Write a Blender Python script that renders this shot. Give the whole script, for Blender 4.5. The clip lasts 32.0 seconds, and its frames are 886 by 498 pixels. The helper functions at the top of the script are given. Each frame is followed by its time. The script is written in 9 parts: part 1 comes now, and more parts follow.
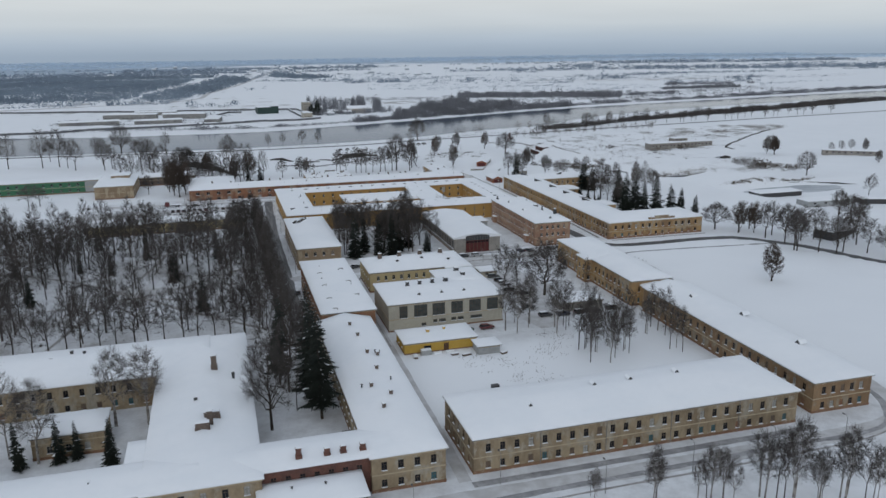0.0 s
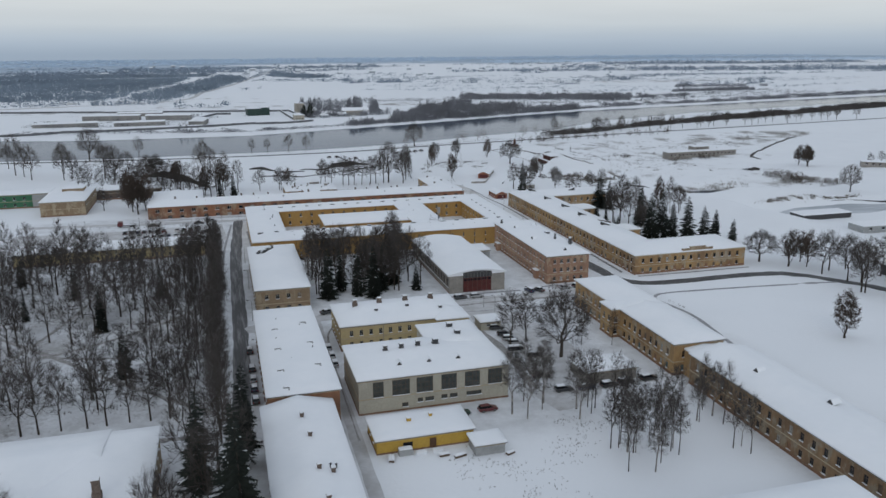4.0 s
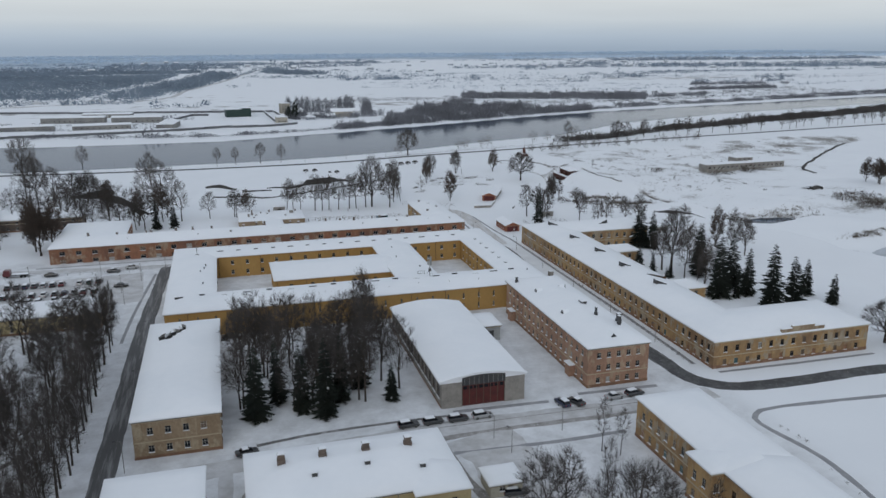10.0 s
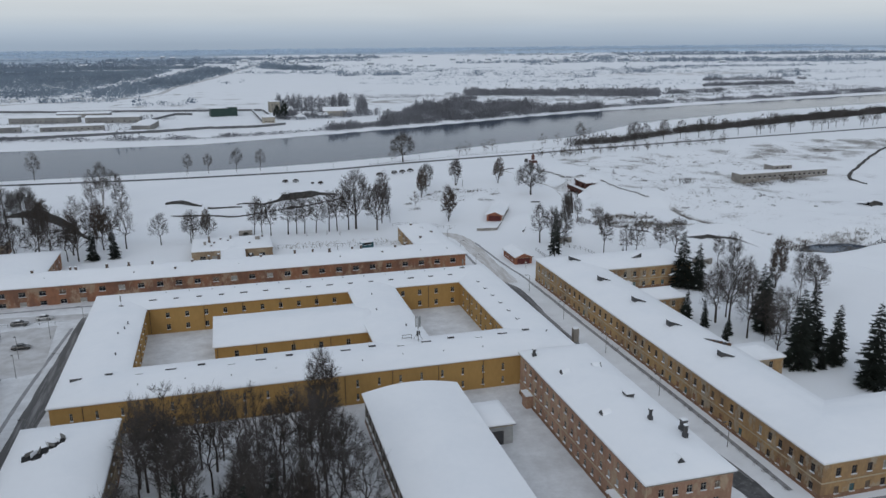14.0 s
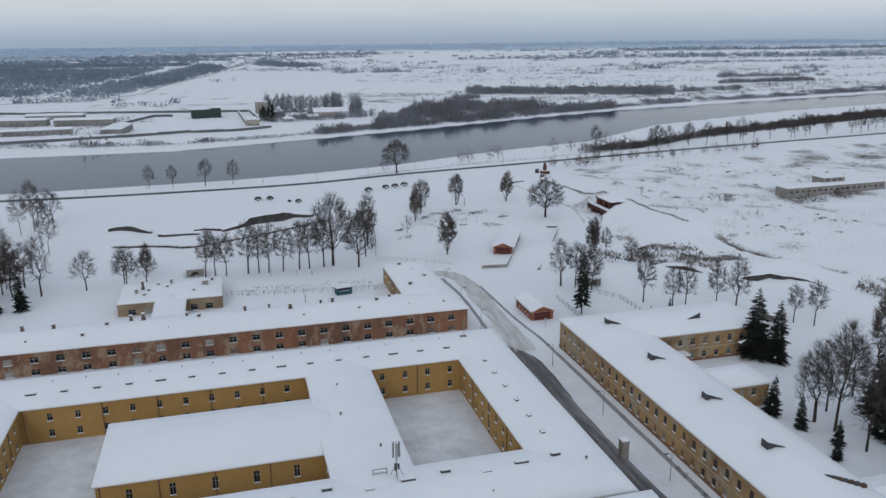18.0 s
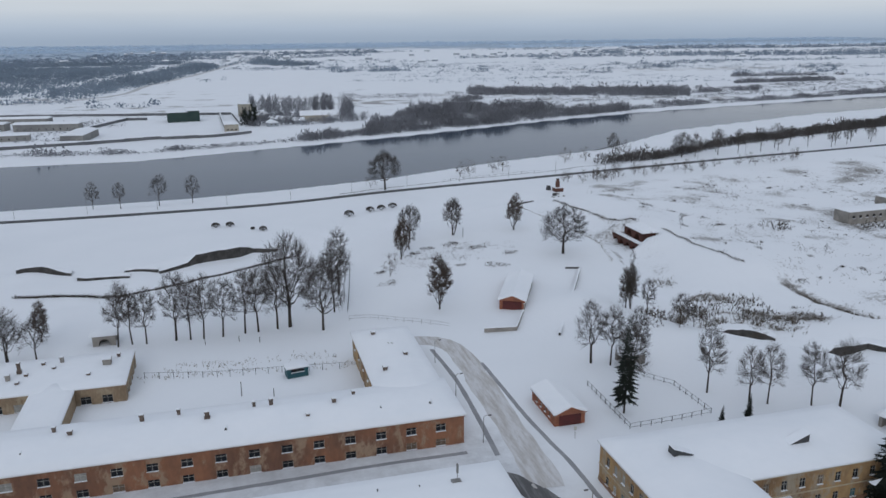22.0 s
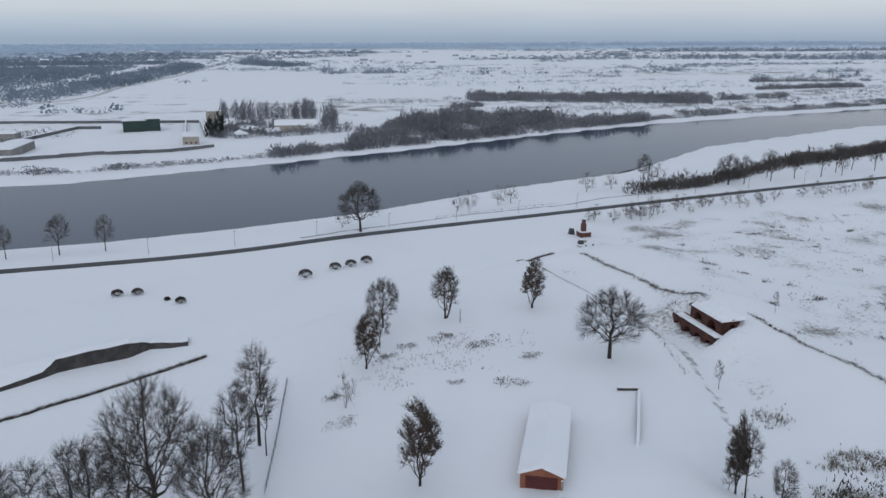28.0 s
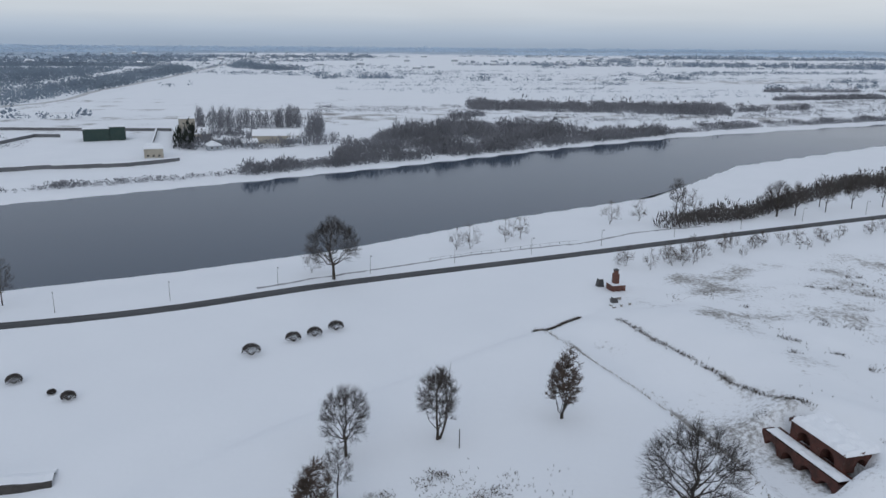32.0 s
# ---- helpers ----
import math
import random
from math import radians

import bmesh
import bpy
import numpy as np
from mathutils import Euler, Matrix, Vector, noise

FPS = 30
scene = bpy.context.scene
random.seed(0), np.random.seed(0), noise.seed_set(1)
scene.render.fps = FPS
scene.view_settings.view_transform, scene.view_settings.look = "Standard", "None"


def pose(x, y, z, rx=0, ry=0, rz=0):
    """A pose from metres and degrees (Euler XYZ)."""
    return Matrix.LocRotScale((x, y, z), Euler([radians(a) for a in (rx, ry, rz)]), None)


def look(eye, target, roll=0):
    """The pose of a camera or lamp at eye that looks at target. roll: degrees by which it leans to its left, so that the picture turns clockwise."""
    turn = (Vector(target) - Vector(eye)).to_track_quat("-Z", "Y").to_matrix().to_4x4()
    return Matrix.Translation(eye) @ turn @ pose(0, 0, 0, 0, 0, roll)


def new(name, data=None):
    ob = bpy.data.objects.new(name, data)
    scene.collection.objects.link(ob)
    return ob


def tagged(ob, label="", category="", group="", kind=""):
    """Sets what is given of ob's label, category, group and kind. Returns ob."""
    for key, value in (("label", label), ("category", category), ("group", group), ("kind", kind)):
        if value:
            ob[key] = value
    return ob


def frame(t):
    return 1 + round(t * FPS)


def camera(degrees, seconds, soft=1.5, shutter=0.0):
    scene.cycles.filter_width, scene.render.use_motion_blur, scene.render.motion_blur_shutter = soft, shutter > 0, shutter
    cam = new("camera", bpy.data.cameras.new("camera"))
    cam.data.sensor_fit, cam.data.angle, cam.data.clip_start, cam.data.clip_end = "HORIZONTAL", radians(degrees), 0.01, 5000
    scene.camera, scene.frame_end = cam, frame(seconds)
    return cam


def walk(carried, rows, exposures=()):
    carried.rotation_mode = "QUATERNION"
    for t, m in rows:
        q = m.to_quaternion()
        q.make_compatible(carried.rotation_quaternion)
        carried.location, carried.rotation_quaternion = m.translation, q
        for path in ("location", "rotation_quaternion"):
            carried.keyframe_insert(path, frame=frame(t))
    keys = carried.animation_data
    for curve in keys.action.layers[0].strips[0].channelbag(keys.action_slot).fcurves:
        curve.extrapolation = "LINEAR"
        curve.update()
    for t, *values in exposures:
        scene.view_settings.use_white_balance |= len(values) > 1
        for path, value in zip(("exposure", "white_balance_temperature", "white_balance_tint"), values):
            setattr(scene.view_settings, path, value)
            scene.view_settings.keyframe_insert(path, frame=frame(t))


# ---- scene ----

from functools import lru_cache

# ---- camera ----
cam = camera(59.00, 32.0)
PATH = [
    (0, (0.00, 0.00, 81.95), (26.72, 92.93, 56.44), -0.51),
    (2, (9.43, 26.11, 81.25), (35.98, 119.09, 55.74), -0.31),
    (4, (18.68, 53.10, 80.46), (45.11, 146.10, 54.95), -0.18),
    (6, (27.68, 81.50, 79.58), (54.08, 174.51, 54.02), -0.12),
    (8, (36.80, 110.62, 78.77), (63.13, 203.60, 53.07), -0.12),
    (10, (46.32, 139.56, 78.17), (72.47, 232.52, 52.20), -0.16),
    (12, (55.80, 168.15, 77.60), (81.72, 261.08, 51.30), -0.19),
    (14, (64.82, 196.51, 76.86), (90.57, 289.41, 50.28), -0.20),
    (16, (73.81, 225.43, 76.03), (99.38, 318.32, 49.21), -0.24),
    (18, (83.25, 255.50, 75.20), (108.61, 348.38, 48.16), -0.37),
    (20, (92.98, 285.81, 74.18), (118.14, 378.69, 46.99), -0.46),
    (22, (102.61, 315.27, 72.85), (127.72, 408.16, 45.64), -0.37),
    (24, (111.64, 343.60, 71.75), (136.79, 436.49, 44.57), -0.20),
    (26, (119.75, 370.97, 71.31), (144.99, 463.83, 44.13), -0.08),
    (28, (127.57, 398.65, 70.91), (152.95, 491.50, 43.81), 0.08),
    (30, (135.80, 427.75, 69.90), (161.37, 520.63, 43.06), 0.38),
    (32, (144.34, 457.78, 68.48), (170.12, 550.70, 42.00), 0.76),
]
TINT = [(0, -0.53, 6480, 8), (10, -0.52, 6480, 8), (16, -0.52, 6440, 9), (22, -0.51, 6340, 10), (32, -0.51, 6370, 10)]
walk(cam, [(t, look(eye, target, roll)) for t, eye, target, roll in PATH], TINT)

# ---- sky and sun: an even winter overcast ----
SUN_EL, SUN_AZ = radians(28), radians(205)
world = bpy.data.worlds.new("overcast_sky")
scene.world = world
world.use_nodes = True
nt = world.node_tree
nt.nodes.clear()
n_out = nt.nodes.new("ShaderNodeOutputWorld")
n_bg = nt.nodes.new("ShaderNodeBackground")
n_sky = nt.nodes.new("ShaderNodeTexSky")
n_sky.sky_type = "NISHITA"
n_sky.sun_disc = False
n_sky.sun_elevation, n_sky.sun_rotation = SUN_EL, SUN_AZ
n_sky.air_density, n_sky.dust_density, n_sky.ozone_density = 1.0, 6.0, 1.0
n_co = nt.nodes.new("ShaderNodeTexCoord")
n_sep = nt.nodes.new("ShaderNodeSeparateXYZ")
n_ramp = nt.nodes.new("ShaderNodeValToRGB")
n_map = nt.nodes.new("ShaderNodeMapRange")
n_map.inputs["From Min"].default_value = -0.03
n_map.inputs["From Max"].default_value = 0.12
els = n_ramp.color_ramp.elements
els[0].position, els[0].color = 0.0, (0.46, 0.56, 0.70, 1)
els[1].position, els[1].color = 1.0, (0.76, 0.84, 0.97, 1)
for p, c in ((0.12, (0.50, 0.61, 0.76, 1)), (0.20, (0.62, 0.73, 0.875, 1)), (0.26, (0.71, 0.81, 0.93, 1)), (0.34, (0.85, 0.925, 1.0, 1)), (0.50, (0.97, 1.02, 1.06, 1)), (0.7, (0.94, 1.0, 1.06, 1))):
    e = els.new(p)
    e.color = c
n_noise = nt.nodes.new("ShaderNodeTexNoise")
n_noise.inputs["Scale"].default_value = 6.0
n_noise.inputs["Detail"].default_value = 3.0
n_stretch = nt.nodes.new("ShaderNodeVectorMath")
n_stretch.operation = "MULTIPLY"
n_stretch.inputs[1].default_value = (1.0, 1.0, 9.0)
n_soft = nt.nodes.new("ShaderNodeMapRange")
n_soft.inputs["To Min"].default_value = 0.94
n_soft.inputs["To Max"].default_value = 1.06
n_mul = nt.nodes.new("ShaderNodeVectorMath")
n_mul.operation = "MULTIPLY"
n_hue = nt.nodes.new("ShaderNodeHueSaturation")
n_hue.inputs["Saturation"].default_value = 0.25
n_hue.inputs["Value"].default_value = 0.10
n_mix = nt.nodes.new("ShaderNodeMixRGB")
n_mix.inputs[0].default_value = 0.94
ln = nt.links.new
ln(n_co.outputs["Generated"], n_sep.inputs[0])
ln(n_sep.outputs["Z"], n_map.inputs["Value"])
ln(n_map.outputs[0], n_ramp.inputs[0])
ln(n_co.outputs["Generated"], n_stretch.inputs[0])
ln(n_stretch.outputs[0], n_noise.inputs["Vector"])
ln(n_noise.outputs["Fac"], n_soft.inputs["Value"])
ln(n_ramp.outputs[0], n_mul.inputs[0])
ln(n_soft.outputs[0], n_mul.inputs[1])
ln(n_sky.outputs[0], n_hue.inputs["Color"])
ln(n_hue.outputs[0], n_mix.inputs[1])
ln(n_mul.outputs[0], n_mix.inputs[2])
ln(n_mix.outputs[0], n_bg.inputs["Color"])
n_bg.inputs["Strength"].default_value = 1.0
ln(n_bg.outputs[0], n_out.inputs[0])

sun = new("sun", bpy.data.lights.new("sun", "SUN"))
sun.data.energy = 0.6
sun.data.angle = radians(25)
sun.data.color = (1.0, 0.97, 0.93)
sun.matrix_world = look((0, 0, 300), (300 * math.sin(SUN_AZ + math.pi), 300 * math.cos(SUN_AZ + math.pi), 300 - 300 * math.tan(SUN_EL)))

# ---- materials ----
def mat_of(name, base, rough=0.8, metal=0.0, spec=0.3):
    m = bpy.data.materials.new(name)
    m.use_nodes = True
    b = m.node_tree.nodes["Principled BSDF"]
    b.inputs["Base Color"].default_value = (*base, 1)
    b.inputs["Roughness"].default_value = rough
    b.inputs["Metallic"].default_value = metal
    b.inputs["Specular IOR Level"].default_value = spec
    return m


def worn(name, base, other, rough=0.85, big=0.15, fine=3.0, amount=0.5, bump=0.15, third=None, tsize=4.3, tcut=(0.56, 0.66), vary=0.0, spec=0.25, stretch=(1, 1, 1), cut=(0.42, 0.62), bumpdist=0.05, grain=(0.82, 1.16)):
    """A surface with wear at two scales: patches of the other colour at a large scale, grain at a fine one."""
    m = mat_of(name, base, rough, 0.0, spec)
    t = m.node_tree
    b = t.nodes["Principled BSDF"]
    co = t.nodes.new("ShaderNodeTexCoord")
    geo = t.nodes.new("ShaderNodeNewGeometry")
    sc = t.nodes.new("ShaderNodeVectorMath")
    sc.operation = "MULTIPLY"
    sc.inputs[1].default_value = stretch
    t.links.new(geo.outputs["Position"], sc.inputs[0])
    n1 = t.nodes.new("ShaderNodeTexNoise")
    n1.inputs["Scale"].default_value = big
    n1.inputs["Detail"].default_value = 5
    n1.inputs["Roughness"].default_value = 0.65
    n2 = t.nodes.new("ShaderNodeTexNoise")
    n2.inputs["Scale"].default_value = fine
    n2.inputs["Detail"].default_value = 3
    for n in (n1, n2):
        t.links.new(sc.outputs[0], n.inputs["Vector"])
    r1 = t.nodes.new("ShaderNodeMapRange")
    r1.inputs["From Min"].default_value, r1.inputs["From Max"].default_value = cut
    r1.inputs["To Max"].default_value = amount
    t.links.new(n1.outputs["Fac"], r1.inputs["Value"])
    mx = t.nodes.new("ShaderNodeMixRGB")
    mx.inputs[1].default_value, mx.inputs[2].default_value = (*base, 1), (*other, 1)
    t.links.new(r1.outputs[0], mx.inputs[0])
    last = mx.outputs[0]
    if third:
        n3 = t.nodes.new("ShaderNodeTexNoise")
        n3.inputs["Scale"].default_value = big * tsize
        n3.inputs["Detail"].default_value = 6
        n3.inputs["Roughness"].default_value = 0.7
        t.links.new(sc.outputs[0], n3.inputs["Vector"])
        r3 = t.nodes.new("ShaderNodeMapRange")
        r3.inputs["From Min"].default_value, r3.inputs["From Max"].default_value = tcut
        t.links.new(n3.outputs["Fac"], r3.inputs["Value"])
        m3 = t.nodes.new("ShaderNodeMixRGB")
        m3.inputs[2].default_value = (*third, 1)
        t.links.new(last, m3.inputs[1])
        t.links.new(r3.outputs[0], m3.inputs[0])
        last = m3.outputs[0]
    r2 = t.nodes.new("ShaderNodeMapRange")
    r2.inputs["To Min"].default_value, r2.inputs["To Max"].default_value = grain
    t.links.new(n2.outputs["Fac"], r2.inputs["Value"])
    hv = t.nodes.new("ShaderNodeHueSaturation")
    t.links.new(last, hv.inputs["Color"])
    if vary:
        oi = t.nodes.new("ShaderNodeObjectInfo")
        rv = t.nodes.new("ShaderNodeMapRange")
        rv.inputs["To Min"].default_value, rv.inputs["To Max"].default_value = 1 - vary, 1 + vary
        t.links.new(oi.outputs["Random"], rv.inputs["Value"])
        mm = t.nodes.new("ShaderNodeMath")
        mm.operation = "MULTIPLY"
        t.links.new(r2.outputs[0], mm.inputs[0])
        t.links.new(rv.outputs[0], mm.inputs[1])
        t.links.new(mm.outputs[0], hv.inputs["Value"])
    else:
        t.links.new(r2.outputs[0], hv.inputs["Value"])
    t.links.new(hv.outputs[0], b.inputs["Base Color"])
    if bump:
        bp = t.nodes.new("ShaderNodeBump")
        bp.inputs["Strength"].default_value = bump
        bp.inputs["Distance"].default_value = bumpdist
        t.links.new(n2.outputs["Fac"], bp.inputs["Height"])
        t.links.new(bp.outputs[0], b.inputs["Normal"])
    return m


SNOW = (0.80, 0.82, 0.85)
M_SNOW = worn("roof_snow", SNOW, (0.74, 0.77, 0.81), 0.7, 0.08, 0.7, 0.5, 0.12, spec=0.2, bumpdist=0.1, grain=(0.985, 1.015))
M_OCHRE = worn("ochre_plaster", (0.385, 0.252, 0.122), (0.215, 0.135, 0.078), 0.9, 0.13, 1.4, 0.95, 0.2, third=(0.335, 0.285, 0.215), stretch=(1, 1, 0.55), tsize=2.6, tcut=(0.51, 0.60), grain=(0.72, 1.25))
M_BROWN = worn("brown_plaster", (0.27, 0.18, 0.105), (0.18, 0.115, 0.07), 0.9, 0.13, 1.4, 0.95, 0.2, third=(0.27, 0.225, 0.165), stretch=(1, 1, 0.55), tsize=2.6, tcut=(0.51, 0.60), grain=(0.72, 1.25))
M_BEIGE = worn("beige_plaster", (0.32, 0.255, 0.17), (0.20, 0.15, 0.098), 0.9, 0.13, 1.4, 0.95, 0.2, third=(0.335, 0.30, 0.24), stretch=(1, 1, 0.55), tsize=2.6, tcut=(0.51, 0.60), grain=(0.72, 1.25))
M_TAN = worn("tan_brick", (0.30, 0.225, 0.15), (0.215, 0.155, 0.102), 0.9, 0.15, 3.0, 0.8, 0.2, third=(0.37, 0.305, 0.215), stretch=(1, 1, 0.55), tsize=2.6, tcut=(0.51, 0.60), grain=(0.72, 1.25))
M_MUSTARD = worn("mustard_plaster", (0.40, 0.245, 0.088), (0.35, 0.21, 0.075), 0.85, 0.1, 1.5, 0.6, 0.08, stretch=(1, 1, 0.5), grain=(0.85, 1.12))
M_BRICKRED = worn("worn_red_plaster", (0.285, 0.138, 0.082), (0.165, 0.092, 0.066), 0.9, 0.12, 1.3, 0.95, 0.2, third=(0.33, 0.235, 0.165), stretch=(1, 1, 0.55), tsize=2.6, tcut=(0.51, 0.60), grain=(0.72, 1.25))
M_PINK = worn("pink_ochre_plaster", (0.35, 0.215, 0.15), (0.26, 0.155, 0.108), 0.9, 0.13, 2.0, 0.8, 0.2, third=(0.38, 0.285, 0.20), stretch=(1, 1, 0.55), tsize=2.6, tcut=(0.51, 0.60), grain=(0.72, 1.25))
M_CREAM = worn("cream_yellow_plaster", (0.46, 0.375, 0.21), (0.40, 0.32, 0.18), 0.85, 0.2, 2.0, 0.6, 0.1)
M_GREYPL = worn("grey_cream_plaster", (0.44, 0.42, 0.35), (0.36, 0.34, 0.29), 0.85, 0.2, 2.0, 0.7, 0.1)
M_YELLOW = worn("yellow_plaster", (0.52, 0.34, 0.07), (0.44, 0.28, 0.07), 0.85, 0.3, 2.0, 0.6, 0.1)
M_REDBRICK = worn("red_brick", (0.15, 0.072, 0.056), (0.085, 0.048, 0.042), 0.9, 0.6, 6.0, 0.8, 0.3, third=(0.17, 0.10, 0.08))
M_SHEDBRICK = worn("shed_brick", (0.29, 0.118, 0.072), (0.19, 0.08, 0.052), 0.9, 0.4, 5.0, 0.8, 0.3)
M_ORANGEBRICK = worn("orange_brick", (0.28, 0.15, 0.09), (0.20, 0.105, 0.065), 0.9, 0.4, 5.0, 0.8, 0.3)
M_GREEN = worn("green_panel", (0.055, 0.16, 0.09), (0.04, 0.12, 0.07), 0.7, 0.3, 2.0, 0.6, 0.05)
M_GREYWALL = worn("grey_render", (0.36, 0.37, 0.37), (0.28, 0.29, 0.29), 0.9, 0.3, 2.0, 0.7, 0.15)
M_CONCRETE = worn("weathered_concrete", (0.30, 0.28, 0.255), (0.20, 0.19, 0.175), 0.9, 0.3, 2.5, 0.8, 0.25)
M_FRAME = worn("window_frame_paint", (0.40, 0.39, 0.36), (0.26, 0.25, 0.22), 0.6, 1.5, 8.0, 0.5, 0.0, vary=0.25)
M_DARKFRAME = worn("brown_frame_paint", (0.12, 0.085, 0.06), (0.08, 0.06, 0.045), 0.6, 1.5, 8.0, 0.5, 0.0)
M_GLASS = mat_of("window_glass", (0.012, 0.014, 0.018), 0.08, 0.0, 0.3)
M_BOARDS = worn("weathered_boards", (0.16, 0.12, 0.09), (0.09, 0.07, 0.055), 0.9, 1.5, 9.0, 0.8, 0.2)
M_CURTAIN = worn("pale_curtain", (0.34, 0.34, 0.32), (0.22, 0.22, 0.21), 0.8, 1.2, 6.0, 0.7, 0.0)
M_TEAL = worn("teal_shutter", (0.05, 0.12, 0.14), (0.035, 0.09, 0.10), 0.7, 1.2, 6.0, 0.7, 0.0)
M_GLASSBLOCK = worn("dull_glass_blocks", (0.075, 0.082, 0.078), (0.045, 0.05, 0.05), 0.35, 0.8, 5.0, 0.8, 0.1)
DERELICT = ("", "", "", "", "boards", "bricks", "bricks", "curtain", "teal")
SHABBY = ("", "", "", "", "", "", "boards", "curtain")
M_PLINTH = worn("brick_plinth", (0.235, 0.135, 0.085), (0.17, 0.10, 0.065), 0.9, 0.3, 3.0, 0.8, 0.2, third=(0.30, 0.25, 0.19))
M_TRIM = worn("pale_trim", (0.45, 0.38, 0.27), (0.33, 0.27, 0.19), 0.85, 0.5, 4.0, 0.6, 0.1)
M_METAL = worn("dark_sheet_metal", (0.055, 0.058, 0.062), (0.09, 0.08, 0.075), 0.5, 0.8, 5.0, 0.6, 0.05)
M_PIPE = worn("galvanised_pipe", (0.22, 0.22, 0.215), (0.14, 0.13, 0.12), 0.45, 1.0, 6.0, 0.6, 0.05)
M_DOOR = worn("brown_door_paint", (0.11, 0.06, 0.035), (0.07, 0.045, 0.03), 0.7, 1.0, 5.0, 0.6, 0.1)
M_REDGATE = worn("faded_red_gate", (0.115, 0.032, 0.030), (0.07, 0.026, 0.025), 0.7, 0.6, 4.0, 0.7, 0.1)
M_BARK = worn("grey_brown_bark", (0.062, 0.051, 0.043), (0.036, 0.030, 0.026), 0.95, 0.6, 5.0, 0.7, 0.3, vary=0.2)
M_TWIG = worn("winter_twigs", (0.086, 0.077, 0.072), (0.057, 0.051, 0.048), 0.95, 0.4, 3.0, 0.6, 0.0, vary=0.3)
M_BIRCH = worn("birch_bark", (0.34, 0.32, 0.30), (0.07, 0.06, 0.055), 0.9, 1.2, 6.0, 0.9, 0.2)
M_SEED = worn("brown_seed_twigs", (0.088, 0.068, 0.056), (0.060, 0.047, 0.040), 0.95, 0.5, 3.0, 0.6, 0.0, vary=0.25)
M_SPRUCE = worn("spruce_needles", (0.016, 0.021, 0.017), (0.026, 0.031, 0.024), 0.85, 0.4, 4.0, 0.7, 0.0, vary=0.25)
M_REED = worn("pale_reeds", (0.20, 0.175, 0.145), (0.13, 0.112, 0.095), 0.95, 0.3, 3.0, 0.7, 0.0)
M_BUSH = worn("dry_brush", (0.085, 0.067, 0.052), (0.06, 0.048, 0.038), 0.95, 0.3, 3.0, 0.7, 0.0, vary=0.2)
# bare twig grey, paled and blued for the haze across the river
M_WOODS = worn("hazed_leafless_woods", (0.215, 0.222, 0.245), (0.145, 0.150, 0.168), 0.95, 0.02, 0.3, 0.8, 0.0)
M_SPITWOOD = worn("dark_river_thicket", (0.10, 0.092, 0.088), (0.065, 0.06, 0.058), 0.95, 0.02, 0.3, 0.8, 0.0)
# blue-grey of the distance haze is mixed into the base colour
M_FARWOODS = worn("hazed_far_woods", (0.22, 0.27, 0.33), (0.16, 0.20, 0.25), 0.95, 0.004, 0.05, 0.8, 0.0)
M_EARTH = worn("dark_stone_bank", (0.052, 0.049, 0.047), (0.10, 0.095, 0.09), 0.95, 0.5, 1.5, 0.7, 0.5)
M_BLACK = mat_of("tyre_and_hole_black", (0.02, 0.02, 0.021), 0.85)
# base colour carries the blue haze lying over the western woods
M_WESTWOODS = worn("hazed_west_woods", (0.21, 0.26, 0.315), (0.155, 0.195, 0.24), 0.95, 0.004, 0.05, 0.8, 0.0)
# nearly sky-coloured: horizon haze painted into the trees
M_HORIZON = worn("hazed_horizon_forest", (0.54, 0.65, 0.77), (0.46, 0.57, 0.69), 0.95, 0.003, 0.05, 0.8, 0.0)
M_CHIM = worn("sooty_chimney_brick", (0.15, 0.115, 0.095), (0.10, 0.08, 0.07), 0.9, 0.8, 5.0, 0.8, 0.2, third=(0.24, 0.22, 0.2))
M_GRASS = worn("dry_grass", (0.20, 0.165, 0.115), (0.13, 0.105, 0.075), 0.95, 0.3, 3.0, 0.7, 0.0)


def water_material():
    m = mat_of("river_water", (0.028, 0.050, 0.082), 0.06, 0.0, 0.3)
    m.node_tree.nodes["Principled BSDF"].inputs["IOR"].default_value = 1.33
    t = m.node_tree
    b = t.nodes["Principled BSDF"]
    geo = t.nodes.new("ShaderNodeNewGeometry")
    n = t.nodes.new("ShaderNodeTexNoise")
    n.inputs["Scale"].default_value = 0.35
    n.inputs["Detail"].default_value = 3
    t.links.new(geo.outputs["Position"], n.inputs["Vector"])
    bp = t.nodes.new("ShaderNodeBump")
    bp.inputs["Strength"].default_value = 0.015
    bp.inputs["Distance"].default_value = 0.1
    t.links.new(n.outputs["Fac"], bp.inputs["Height"])
    t.links.new(bp.outputs[0], b.inputs["Normal"])
    n2 = t.nodes.new("ShaderNodeTexNoise")
    n2.inputs["Scale"].default_value = 0.012
    t.links.new(geo.outputs["Position"], n2.inputs["Vector"])
    r = t.nodes.new("ShaderNodeMapRange")
    r.inputs["To Min"].default_value, r.inputs["To Max"].default_value = 0.04, 0.16
    t.links.new(n2.outputs["Fac"], r.inputs["Value"])
    t.links.new(r.outputs[0], b.inputs["Roughness"])
    return m


M_WATER = water_material()


